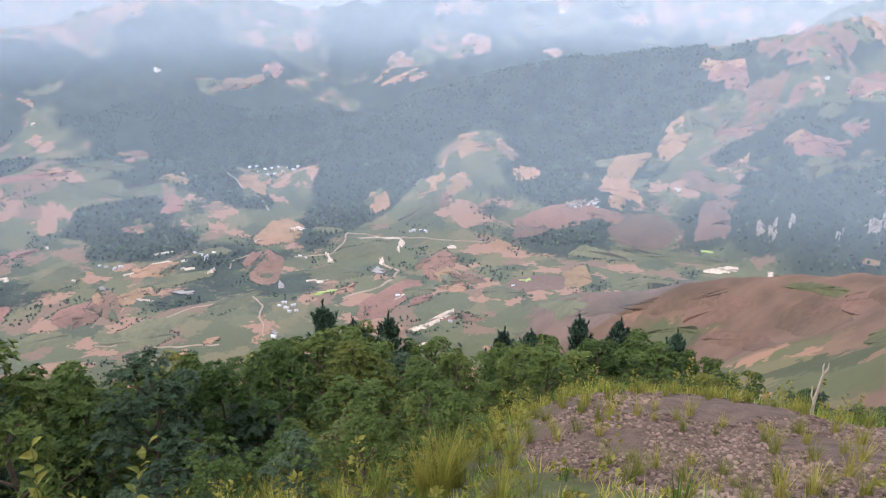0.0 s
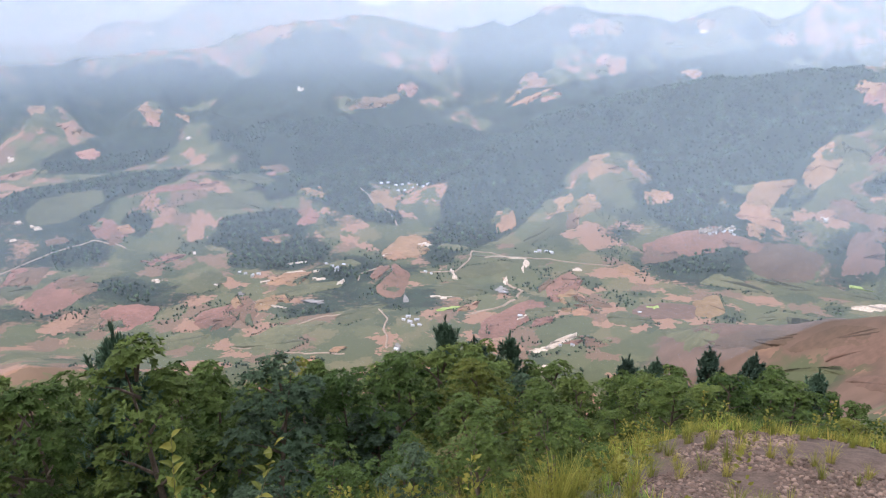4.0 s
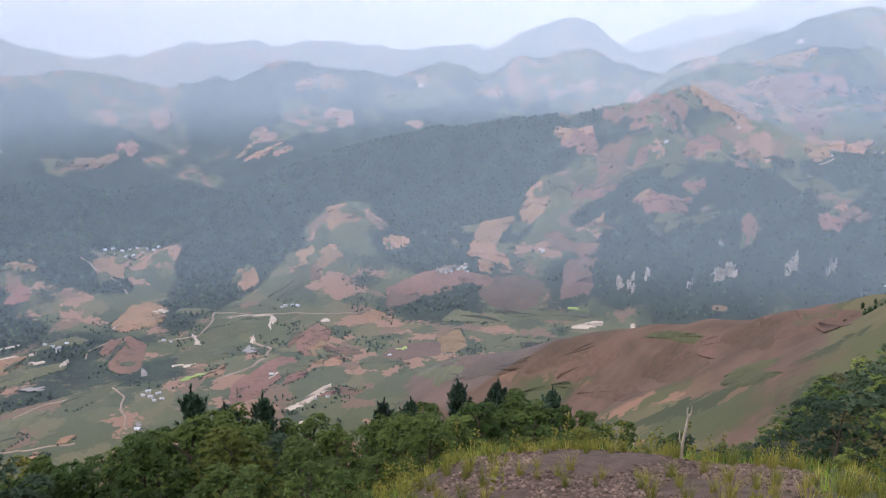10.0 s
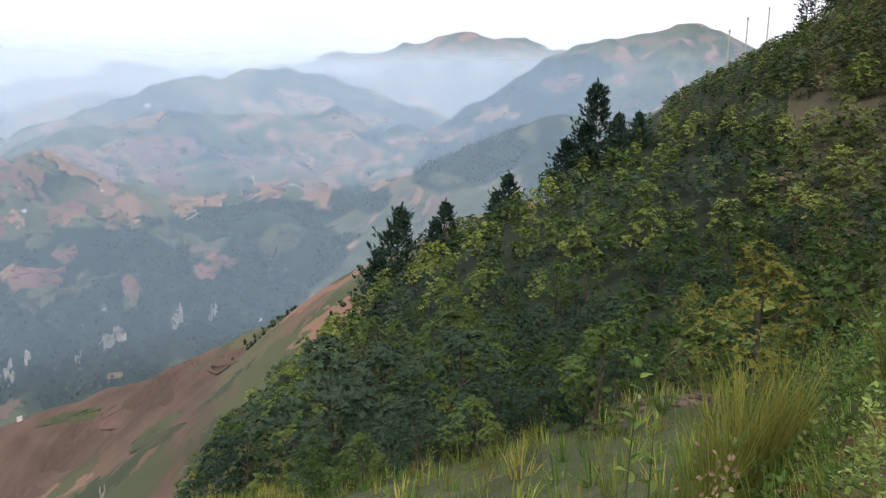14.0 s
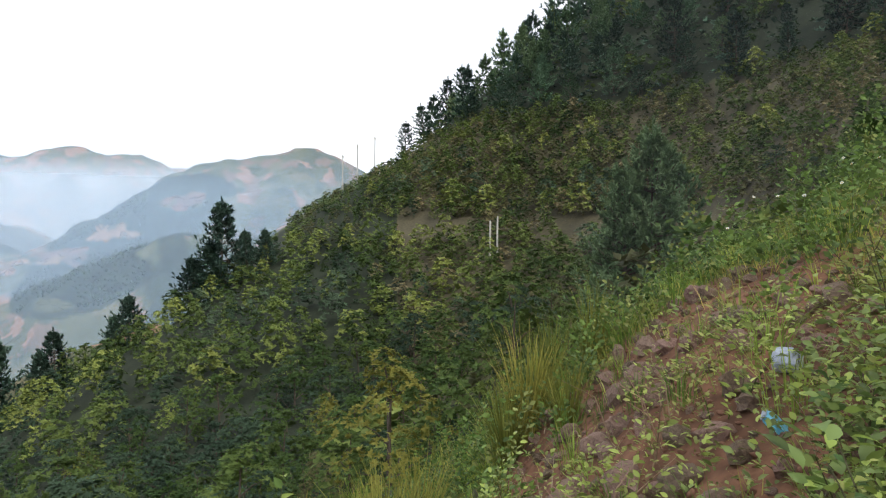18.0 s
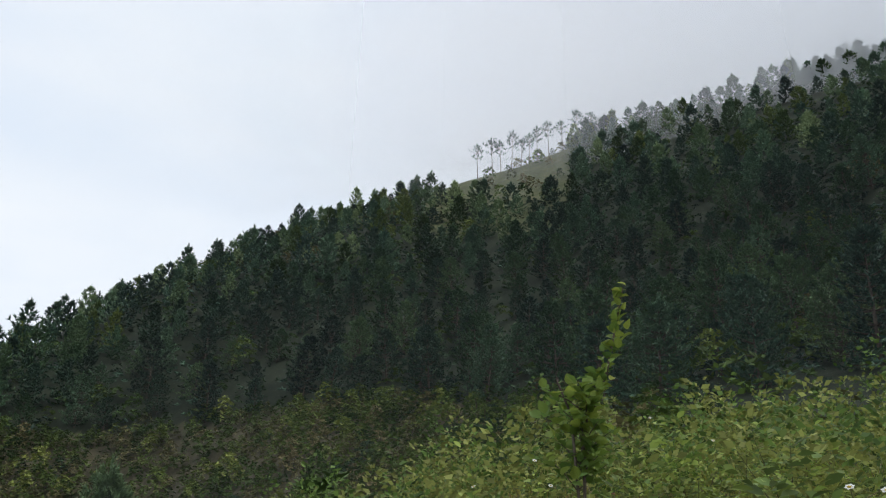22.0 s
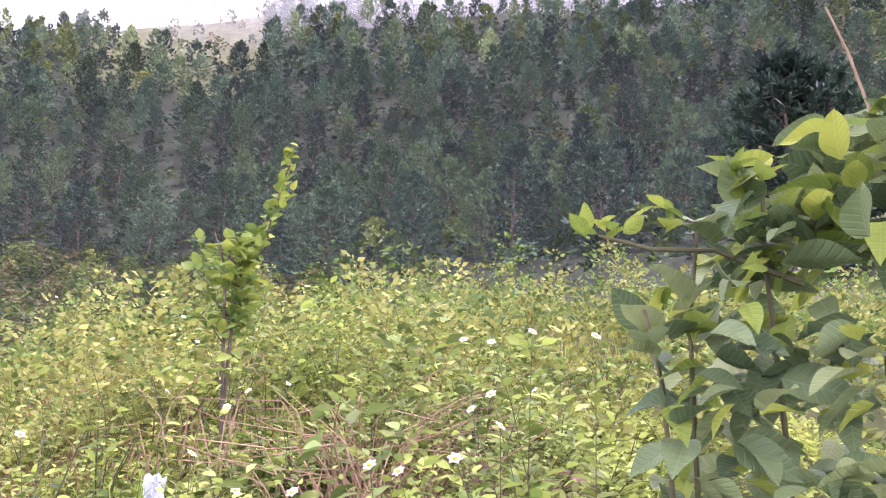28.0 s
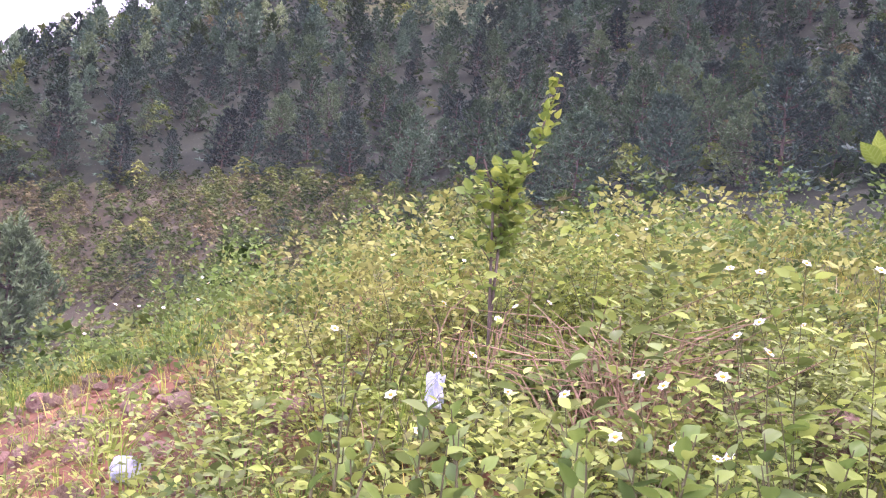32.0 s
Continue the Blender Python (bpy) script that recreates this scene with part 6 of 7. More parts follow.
weeds = [leafy_weed(s, h, m) for s, h, m in ((301, 0.30, M_HERB), (302, 0.36, M_HERB_DEEP), (303, 0.26, M_HERB_YELLOW), (304, 0.32, M_HERB), (305, 0.28, M_HERB_DEEP))]
for x, y in scatter(RNG, 104, 172, 1.0, 3.6, 0.13, 700, grow(0.9))[:290]:
    put(weeds[int(RNG.integers(5))], x, y, 0.7 + 0.55 * RNG.random(), RNG, 0.01, 6.0)
stock(weeds)


def grass_geo(seed, n, h, spread, width, lean=0.5):
    """A tuft of long arching grass blades."""
    rng = np.random.default_rng(seed)
    a = rng.random(n) * 6.283
    out = np.stack([np.cos(a), np.sin(a)], 1)
    r0 = spread * 0.25 * np.sqrt(rng.random(n))
    L = h * (0.55 + 0.5 * rng.random(n))
    k = lean * (0.3 + rng.random(n))
    vs = []
    side = np.stack([-out[:, 1], out[:, 0]], 1)
    for t, w in ((0, 1.0), (0.4, 0.9), (0.75, 0.6), (1.0, 0.08)):
        reach = r0 + L * k * t * t * 0.8
        z = L * (t - 0.35 * k * t * t) - 0.04 * (t == 0)
        p = out * reach[:, None]
        for sgn in (-1, 1):
            q = p + side * (sgn * width * w * 0.5)
            vs.append(np.stack([q[:, 0], q[:, 1], z], 1))
    v = np.stack(vs, 1).reshape(-1, 3)
    q = np.array([(0, 1, 3, 2), (2, 3, 5, 4), (4, 5, 7, 6)])
    f = (q[None] + 8 * np.arange(n)[:, None, None]).reshape(-1, 4)
    return v, f


def tuft(geo, material, label, group):
    ob = new("grass_tuft", mesh_from("grass_tuft", geo[0], geo[1], False, material))
    return tagged(ob, label, "grass", group)


tall = [tuft(grass_geo(s, 130, 1.15, 0.5, 0.011, 0.45), M_GRASS_YELLOW, "tall yellow-green grass tuft at the bank's edge", "grass tufts") for s in (91, 92)]
low = [tuft(grass_geo(s, 40, 0.40, 0.4, 0.0055, 0.75), M_GRASS, "small green grass tuft", "grass tufts") for s in (93, 94, 95)]
pale = [tuft(grass_geo(s, 60, 0.75, 0.5, 0.012, 0.55), M_GRASS_YELLOW, "straw-green grass tuft on the gravel mound", "grass tufts") for s in (96, 97)]
for az, d, s in ((79.5, 4.3, 0.85), (80.8, 4.6, 1.0), (82.2, 4.8, 0.95), (78.2, 4.0, 0.7), (83.5, 5.2, 0.8), (90.4, 4.9, 0.72), (91.6, 5.1, 0.85), (92.6, 5.2, 0.7), (93.8, 5.6, 0.7), (96.5, 5.3, 0.6), (94.9, 4.4, 0.5), (1.0, 9.6, 1.25), (-0.6, 9.9, 1.1), (2.4, 10.2, 1.15)):
    put(tall[int(RNG.integers(2))], *at(az, d), s, RNG, 0.03)
for x, y in scatter(RNG, 66, 104, 2.2, 7.5, 0.28, 330, lambda az, d, x, y: RNG.random(len(x)) < 0.75):
    put(low[int(RNG.integers(3))], x, y, 0.5 + 0.6 * RNG.random(), RNG, 0.03)
for x, y in scatter(RNG, 104, 158, 1.6, 5.5, 0.4, 90):
    put(low[int(RNG.integers(3))], x, y, 0.6 + 0.5 * RNG.random(), RNG, 0.03)

straw = scatter(RNG, 92, 168, 1.2, 6.0, 0.2, 1100)
sv = grass_geo(99, 5, 0.42, 0.3, 0.005, 0.7)
gv5 = grass_geo(100, 18, 0.36, 0.3, 0.006, 0.6)
merged("bank_grass", scatter(RNG, 84, 165, 1.4, 7.0, 0.07, 12000, grow(0.95)), [gv5], (M_GRASS, M_GRASS_YELLOW), "thin green grass between the weeds of the bank", "grass", RNG, 0.6, 1.2)
merged("dry_straw", straw, [sv], (M_DRY, M_STRAW), "dry straw-coloured stalks among the weeds", "straw", RNG, 0.6, 1.2)


# ---------- stones ----------
def stone_mesh(name, seed, detail, flat, material):
    rng = np.random.default_rng(seed)
    bm = bmesh.new()
    bmesh.ops.create_icosphere(bm, subdivisions=detail, radius=1.0)
    k = rng.normal(size=(4, 3))
    for v in bm.verts:
        f = 1 + sum(0.13 * math.sin(3 * v.co.dot(Vector(q)) + i) for i, q in enumerate(k))
        v.co = Vector((v.co.x * f * 1.15, v.co.y * f * 0.85, v.co.z * f * flat))
    me = bpy.data.meshes.new(name)
    bm.to_mesh(me)
    bm.free()
    me.materials.append(material)
    return me


STONES = [stone_mesh("stone", s, 2, 0.6 + 0.08 * (s % 3), M_STONE) for s in (101, 102, 103, 104)]
PEBBLES = [stone_mesh("gravel_stone", s, 1, 0.5 + 0.1 * (s % 3), M_GRAVEL) for s in (111, 112, 113, 114, 115)]


def stone(x, y, s, rng, mesh, name, parent=None):
    ob = new(name, mesh)
    ob.matrix_world = pose(x, y, ground(x, y) + s * 0.2, rng.normal() * 22, rng.normal() * 22, rng.random() * 360) @ Matrix.Scale(s, 4)
    if parent:
        ob.parent = parent
    else:
        tagged(ob, "brown weathered stone half sunk in the red bank", "stone", "stones on the bank")
    return ob


for x, y in scatter(RNG, 84, 124, 1.9, 5.2, 0.085, 1500, lambda az, d, x, y: (bare(az, d) > 0.0) & (RNG.random(len(x)) < 0.5))[:290]:
    stone(x, y, 0.018 + 0.065 * RNG.random() ** 2.0, RNG, STONES[int(RNG.integers(4))], "stone")
for az, d, s in ((120.8, 2.75, 0.10), (99, 2.9, 0.09), (95, 3.2, 0.11), (92, 3.6, 0.10), (110.9, 3.3, 0.04), (111.6, 3.15, 0.05), (90.5, 2.8, 0.10), (103, 2.6, 0.08), (153, 2.5, 0.10), (159, 2.5, 0.12)):
    stone(*at(az, d), s, RNG, STONES[int(RNG.integers(4))], "stone")


# ---------- wild flowers ----------
def wildflower(seed, h):
    rng = np.random.default_rng(seed)
    base = new("white_wildflower")
    bend = rng.normal(size=2) * 0.05
    path = [((bend[0] * t * t, bend[1] * t * t, h * t - 0.5 * (t == 0)), 0.0016 - 0.0008 * t) for t in (0, 0.35, 0.7, 1.0)]
    part("stem", tubes([path], 5), M_STEM, base)
    n = 12
    t = 0.1 + 0.75 * np.arange(n) / n
    a = np.arange(n) * 1.57 + rng.random(n)
    c = np.stack([bend[0] * t * t, bend[1] * t * t, h * t], 1)
    d = np.stack([np.cos(a), np.sin(a), 0.35 + 0.2 * rng.random(n)], 1)
    part("leaves", leaf_set(rng, c, d, 0.075 - 0.03 * t, 0.036 - 0.014 * t, 0.3), M_HERB, base)
    top = np.array((bend[0], bend[1], h))
    m = 6
    b = np.arange(m) * 6.283 / m + rng.random()
    pc = np.repeat(top[None], m, 0) + np.stack([np.cos(b), np.sin(b), np.zeros(m)], 1) * 0.003
    pd = np.stack([np.cos(b), np.sin(b) * 0.75, 0.12 + np.sin(b) * 0.7], 1)
    pc = np.repeat(top[None], m, 0) + pd * 0.003
    face = np.tile(np.array((0.0, -0.7, 0.75)), (m, 1))
    part("petals", blades(rng, pc, pd, 0.0095, 0.0090, 0.08, face), M_PETAL, base, "white petals")
    disc = tubes([[(top + (0, 0, -0.004), 0.002), (top + (0, 0, 0.001), 0.0045), (top + (0, 0, 0.003), 0.003), (top + (0, 0, 0.0035), 0.0002)]], 8)
    part("flower_centre", disc, M_FLOWER_EYE, base, "yellow flower centre")
    return tagged(base, "white daisy-like wildflower on a thin leafy stem", "flower", "wildflowers on the bank")


flowers = [wildflower(s, 0.5) for s in (121, 122, 123, 124)]


def flower_at(az, d, el):
    x, y = at(az, d)
    h = max(0.18, 1.6 + d * math.tan(radians(el)) - ground(x, y))
    copy_thing(flowers[int(RNG.integers(4))], pose(x, y, ground(x, y), RNG.normal() * 4, RNG.normal() * 4, -az + RNG.normal() * 40) @ pose(0, 0, h - 0.5))


for az, d, el in ((129.9, 1.35, -6.8), (136.2, 1.25, -3.3), (149, 1.25, -1.0), (152.7, 1.15, -5.3), (151.8, 1.2, -6.0), (156.5, 1.9, 8.0), (157.2, 1.85, 7.6), (156.9, 1.6, 3.6), (157.6, 1.6, 3.2), (152, 1.4, -1.5), (154.8, 1.5, 1.5), (134, 1.7, -0.3), (142.7, 1.4, -2.8), (158, 1.3, -0.3), (153.2, 1.9, 7.9), (160.9, 1.7, 7.6)):
    flower_at(az, d, el)
for k in range(22):
    d = 1.3 + 4.2 * RNG.random() ** 1.3
    az = 122 + 42 * RNG.random()
    x, y = at(az, d)
    flower_at(az, d, math.degrees(math.atan2(ground(x, y) + 0.26 + 0.16 * RNG.random() - 1.6, d)))
for k in range(9):
    az, d = 106 + 10 * RNG.random(), 4.6 + RNG.random()
    x, y = at(az, d)
    flower_at(az, d, math.degrees(math.atan2(ground(x, y) + 0.30 + 0.15 * RNG.random() - 1.6, d)))
stock(flowers)


# ---------- sapling ----------
def one_leaf(name, seed, length, width, material):
    """A single large leaf: pointed oval, folded along the rib, wavy at the rim."""
    rng = np.random.default_rng(seed)
    rows, cols = 9, 5
    v, f = [(0.0, 0.0, 0.0)], []
    droop, wave = 0.16 + 0.12 * rng.random(), rng.random() * 6
    for i in range(1, rows):
        t = i / rows
        w = width * (math.sin(math.pi * t ** 0.78) ** 0.85) * (1.0 - 0.15 * t)
        for j in range(cols):
            u = (j - (cols - 1) / 2) / ((cols - 1) / 2)
            z = length * (0.10 * t - droop * t * t) + abs(u) * w * 0.22 + 0.035 * length * math.sin(7 * t + wave + 2 * u) * abs(u)
            v.append((length * t, u * w * 0.5, z))
    v.append((length, 0.0, length * (0.10 - droop)))
    for j in range(cols - 1):
        f.append((0, 1 + j, 2 + j))
        f.append((len(v) - 1, len(v) - 1 - cols + j + 1, len(v) - 1 - cols + j))
    for i in range(rows - 2):
        for j in range(cols - 1):
            o = 1 + i * cols + j
            f.append((o, o + cols, o + cols + 1, o + 1))
    return mesh_from(name, v, f, True, material)


def hang_leaf(mesh, parent, place, direction, s, rng):
    ob = new("leaf", mesh)
    d = Vector(direction).normalized()
    q = d.to_track_quat("X", "Z")
    ob.parent = parent
    ob.matrix_basis = Matrix.LocRotScale(Vector(place), q @ Euler((rng.normal() * 0.5, rng.normal() * 0.25, 0)).to_quaternion(), (s, s, s))


def sapling():
    rng = np.random.default_rng(131)
    x, y = at(134.8, 2.75)
    g = ground(x, y)
    base = new("sapling")
    base.location = (x, y, g)
    o = np.array((x, y, g))
    foot, mid, knee, tip = np.zeros(3), np.array(spot(135.2, 2.75, 10.5)) - o, np.array(spot(137.2, 2.75, 15.5)) - o, np.array(spot(138.9, 2.75, 21.5)) - o
    part("stem", tubes([[(foot - (0, 0, 0.05), 0.0065), (mid * 0.5, 0.006), (mid, 0.0055), (knee, 0.005), (tip, 0.0025)]], 7), M_BARK, base)
    second = np.array(spot(133.4, 2.72, 15.2)) - o
    part("stem", tubes([[(mid * 0.25, 0.006), ((mid * 0.55 + second * 0.45), 0.005), (second, 0.003)]], 6), M_BARK, base)
    olds = [one_leaf("sapling_leaf", s, 0.062, 0.040, M_HERB) for s in (1, 2)]
    news = [one_leaf("sapling_leaf_young", s, 0.058, 0.040, M_YOUNGLEAF) for s in (3, 4)]
    shoot = [knee, np.array(spot(138.2, 2.75, 18.5)) - o, tip]
    for k in range(46):
        t = 0.05 + 0.95 * k / 45
        p = shoot[0] * (1 - 2 * t) + shoot[1] * 2 * t if t < 0.5 else shoot[1] * (2 - 2 * t) + shoot[2] * (2 * t - 1)
        a = k * 2.4
        hang_leaf((news if t > 0.25 or rng.random() < 0.5 else olds)[k % 2], base, p + rng.normal(size=3) * 0.016, (math.cos(a), math.sin(a), 0.45 + 0.5 * rng.random()), (0.95 - 0.25 * t) * (0.8 + 0.4 * rng.random()), rng)
    for k in range(28):
        e = 9.0 + 7.0 * (k + rng.random()) / 28
        side = rng.normal()
        az = 135.3 + (e - 12.5) * 0.12 + np.clip(side, -1.4, 1.4) * 2.3
        end = np.array(spot(az, 2.75 + rng.normal() * 0.07, e)) - o
        root = np.array(spot(135.1 + (e - 12) * 0.2, 2.75, e - 1.9)) - o
        part("twig", tubes([[(root, 0.0028), ((root + end) / 2 + (0, 0, 0.008), 0.002), (end, 0.0012)]], 4), M_BARK, base)
        for q in range(11):
            t = 0.25 + 0.75 * q / 10
            a = q * 2.4 + k
            hang_leaf((news if rng.random() < 0.1 + 0.07 * (e - 9) else olds)[q % 2], base, root * (1 - t) + end * t + rng.normal(size=3) * 0.01, (math.cos(a), math.sin(a), 0.25 + 0.5 * rng.random()), 0.6 + 0.45 * rng.random(), rng)
    for k in range(26):
        e = 4.5 + 5.0 * rng.random()
        p = np.array(spot(134.4 + rng.normal() * 0.9, 2.75 + rng.normal() * 0.04, e)) - o
        a = rng.random() * 6.283
        hang_leaf(olds[k % 2], base, p, (math.cos(a), math.sin(a), 0.3), 0.5 + 0.4 * rng.random(), rng)
    return tagged(base, "slender leaning sapling with bright green leaves on the bank", "sapling")


sapling()


# ---------- big-leaved climbing shrub ----------
def climbing_shrub():
    rng = np.random.default_rng(141)
    x, y = at(172, 1.15)
    o = np.array((x, y, ground(x, y)))
    base = new("leafy_climber")
    base.location = o
    big = [one_leaf("big_leaf", s, 0.074, 0.043, M_BIGLEAF) for s in (1, 2, 3)]
    young = [one_leaf("young_leaf", s, 0.066, 0.034, M_YOUNGLEAF) for s in (4, 5)]

    def stem(*places, r=0.0042):
        pts = [np.array(spot(*p)) - o for p in places]
        part("stem", tubes([[(p, r * (1 - 0.6 * k / len(pts))) for k, p in enumerate(pts)]], 6), M_STEM, base)
        return pts

    stem((167, 1.05, -30), (167.2, 1.0, -8), (167, 0.98, 4), (166.2, 0.97, 9))
    stem((168, 1.1, -30), (168.5, 1.02, -5), (169, 1.0, 8), (170, 1.0, 14))
    stem((173, 1.1, -30), (174, 1.02, 0), (174, 1.0, 12), (174.5, 1.0, 19))
    stem((178, 1.1, -30), (180, 1.02, 5), (183, 1.0, 18), (187, 1.0, 36), r=0.004)
    stem((176, 1.0, 10), (171, 0.98, 12.6), (167, 0.98, 13.0), (163.4, 0.98, 14.2), r=0.0035)
    stem((182, 1.1, -20), (185, 1.05, 15), (188, 1.0, 34), r=0.004)

    def fill(az0, az1, el0, el1, d0, d1, n, youth, tilt, size=1.0):
        for k in range(n):
            az, el = az0 + (az1 - az0) * rng.random(), el0 + (el1 - el0) * rng.random()
            p = np.array(spot(az, d0 + (d1 - d0) * rng.random(), el)) - o
            a = radians(az + 180 + rng.normal() * 75)
            kind = young if rng.random() < youth else big
            hang_leaf(kind[k % len(kind)], base, p, (math.sin(a), math.cos(a), tilt + rng.normal() * 0.35), size * (0.7 + 0.5 * rng.random()), rng)

    fill(166.6, 172, -9, 7.5, 0.92, 1.2, 90, 0.16, -0.25, 0.9)
    fill(166, 170, 5, 9.5, 0.95, 1.05, 14, 0.35, 0.2)
    fill(171, 182, -9, 14, 0.92, 1.25, 190, 0.16, -0.3, 0.9)
    fill(171, 181, 11, 16.5, 0.95, 1.15, 70, 0.4, 0.2)
    fill(178.5, 187, 15, 20.0, 0.95, 1.15, 66, 0.35, 0.2)
    fill(184.0, 191, 18, 42, 0.95, 1.2, 110, 0.5, 0.1)
    fill(162.3, 165.5, 13.6, 15.0, 0.96, 1.0, 9, 1.0, 0.6, 0.55)
    fill(167.6, 169.5, 14.2, 15.8, 0.96, 1.0, 7, 1.0, 0.8, 0.6)
    fill(171.5, 174.8, 15.5, 18.0, 0.96, 1.0, 10, 0.9, 0.8, 0.7)
    return tagged(base, "climbing shrub with large grey-green leaves and yellow-green shoots", "shrub")


climbing_shrub()


def dry_twig(label, *paths):
    base = new("dry_twig")
    o = np.array(paths[0][0])
    base.location = o
    for p in paths:
        part("twig", tubes([[(np.array(q) - o, 0.0024 * (1 - 0.7 * k / len(p))) for k, q in enumerate(p)]], 5), M_DRY, base)
    return tagged(base, label, "twig")


dry_twig("bare brown twig standing among the climber's leaves",
         [spot(182.5, 1.12, -25), spot(181.7, 1.1, 17), spot(183.3, 1.1, 24), spot(185.5, 1.1, 30), spot(184.5, 1.1, 40), spot(184.0, 1.1, 46)],
         [spot(181.7, 1.1, 17), spot(180.4, 1.12, 24), spot(179.5, 1.12, 27)], [spot(181.8, 1.1, 18), spot(179.3, 1.12, 19.4), spot(178.3, 1.12, 20.2)],
         [spot(185.1, 1.1, 34), spot(183.1, 1.1, 36.5), spot(182.5, 1.1, 36)], [spot(184.7, 1.1, 38), spot(186.5, 1.1, 41)])


def dry_stems(seed, az, d, n, h):
    rng = np.random.default_rng(seed)
    base = new("dry_weed")
    x, y = at(az, d)
    base.location = (x, y, ground(x, y))
    for k in range(n):
        a, L = rng.random() * 6.283, h * (0.5 + 0.7 * rng.random())
        e = np.array((math.cos(a), math.sin(a), 0)) * L * (0.3 + 0.9 * rng.random())
        s = np.array((rng.normal() * 0.08, rng.normal() * 0.08, -0.02))
        part("stalk", tubes([[(s, 0.0030), (s + e * 0.4 + (0, 0, L * 0.6), 0.0024), (s + e + (0, 0, L * (0.5 + 0.4 * rng.random())), 0.001)]], 4), M_DRY, base)
    return tagged(base, "tangle of dry brown weed stalks", "dry weed", "dry weeds on the bank")


dry_stems(151, 144, 2.15, 30, 0.42)
dry_stems(152, 145.5, 2.3, 30, 0.48)
dry_stems(157, 147, 2.05, 26, 0.40)
dry_stems(158, 142.5, 2.4, 24, 0.45)
dry_stems(159, 150.5, 2.3, 20, 0.4)
dry_stems(160, 134.5, 2.6, 20, 0.4)
dry_stems(153, 149, 2.2, 14, 0.3)
dry_stems(154, 128, 2.7, 12, 0.25)
dry_stems(155, 101, 3.0, 12, 0.35)
dry_stems(156, 97, 2.4, 12, 0.4)


# ---------- litter ----------
def crumple(name, seed, a, b, c, rough, material):
    rng = np.random.default_rng(seed)
    bm = bmesh.new()
    bmesh.ops.create_icosphere(bm, subdivisions=3, radius=1.0)
    for v in bm.verts:
        p = v.co.copy()
        f = 1 + rough * noise.noise(p * 2.1 + Vector((seed, 0, 0))) + rough * 0.6 * noise.noise(p * 5.3)
        q = Vector([math.copysign(abs(k) ** 0.6, k) for k in p]) * f
        v.co = Vector((q.x * a, q.y * b, q.z * c))
    me = bpy.data.meshes.new(name)
    bm.to_mesh(me)
    bm.free()
    me.materials.append(material)
    return me


def litter(name, az, d, mesh, rx, ry, rz, lift, label, band=None):
    x, y = at(az, d)
    ob = new(name, mesh)
    ob.matrix_world = pose(x, y, ground(x, y) + lift, rx, ry, rz)
    if band:
        part("band", band, M_BLACK, ob, "black printed band")
    return tagged(ob, label, "litter")


packet = litter("snack_packet", 109.1, 2.62, crumple("snack_packet", 3, 0.062, 0.045, 0.016, 0.25, M_BLUE), 38, 0, -20, 0.035, "crushed light blue paper packet lying on the red soil")
part("flap", crumple("flap", 9, 0.05, 0.004, 0.013, 0.3, M_PALEPLASTIC), M_PALEPLASTIC, packet, "white torn flap").location = (0.0, 0.046, 0.0)
ring = tubes([[((0, 0.004 * k, 0), 0.0505) for k in range(4)]], 20)
litter("plastic_wrapper", 109.8, 3.05, crumple("plastic_wrapper", 6, 0.050, 0.044, 0.046, 0.16, M_PALEPLASTIC), 20, 10, 40, 0.04, "crumpled pale blue and white plastic wrapper on the soil", ring)
litter("plastic_bag", 131.2, 2.28, crumple("plastic_bag", 8, 0.026, 0.022, 0.050, 0.5, M_PALEPLASTIC), 5, 12, 10, 0.12, "small crumpled whitish plastic bag caught in the weeds")


# ---------- gravel mound below ----------
mound = tagged(new("gravel_mound"), "mound of grey-pink quarry gravel with grass growing through", "gravel mound")


def on_mound(az, d, x, y):
    return 1.5 - 1.5 * ((az - 25) / 21) ** 2 - 1.5 * ((d - 14) / 7.5) ** 2 + 0.35 * fbm(x, y, 3.0, 3, 41) > 0.45


spots = scatter(RNG, 4, 46, 7.0, 21.5, 0.08, 80000, lambda az, d, x, y: on_mound(az, d, x, y) & (fbm(x, y, 2.6, 3, 43) < 0.5))
spots.sort(key=lambda p: math.hypot(*p))
for x, y in spots[:290]:
    stone(x, y, 0.03 + 0.055 * RNG.random() ** 2, RNG, PEBBLES[int(RNG.integers(5))], "gravel_stone", mound)
geos = []
for me in PEBBLES:
    v = np.array([q.co[:] for q in me.vertices])
    f = np.array([q.vertices[:] for q in me.polygons])
    geos.append((v * (1, 1, 1) + (0, 0, 0.9), f))


def stones_joined(name, places, lo, hi, material, label):
    vs, fs, o = [], [], 0
    for x, y in places:
        v, f = geos[int(RNG.integers(5))]
        a, s = RNG.random() * 6.283, lo + (hi - lo) * RNG.random() ** 2
        c, q = math.cos(a) * s, math.sin(a) * s
        vs.append(np.stack([v[:, 0] * c - v[:, 1] * q + x, v[:, 0] * q + v[:, 1] * c + y, (v[:, 2] - 0.75) * s + ground(x, y)], 1))
        fs.append(f + o)
        o += len(v)
    return tagged(new(name, fast_mesh(name, np.concatenate(vs), np.concatenate(fs), material)), label, "gravel", kind="stuff")


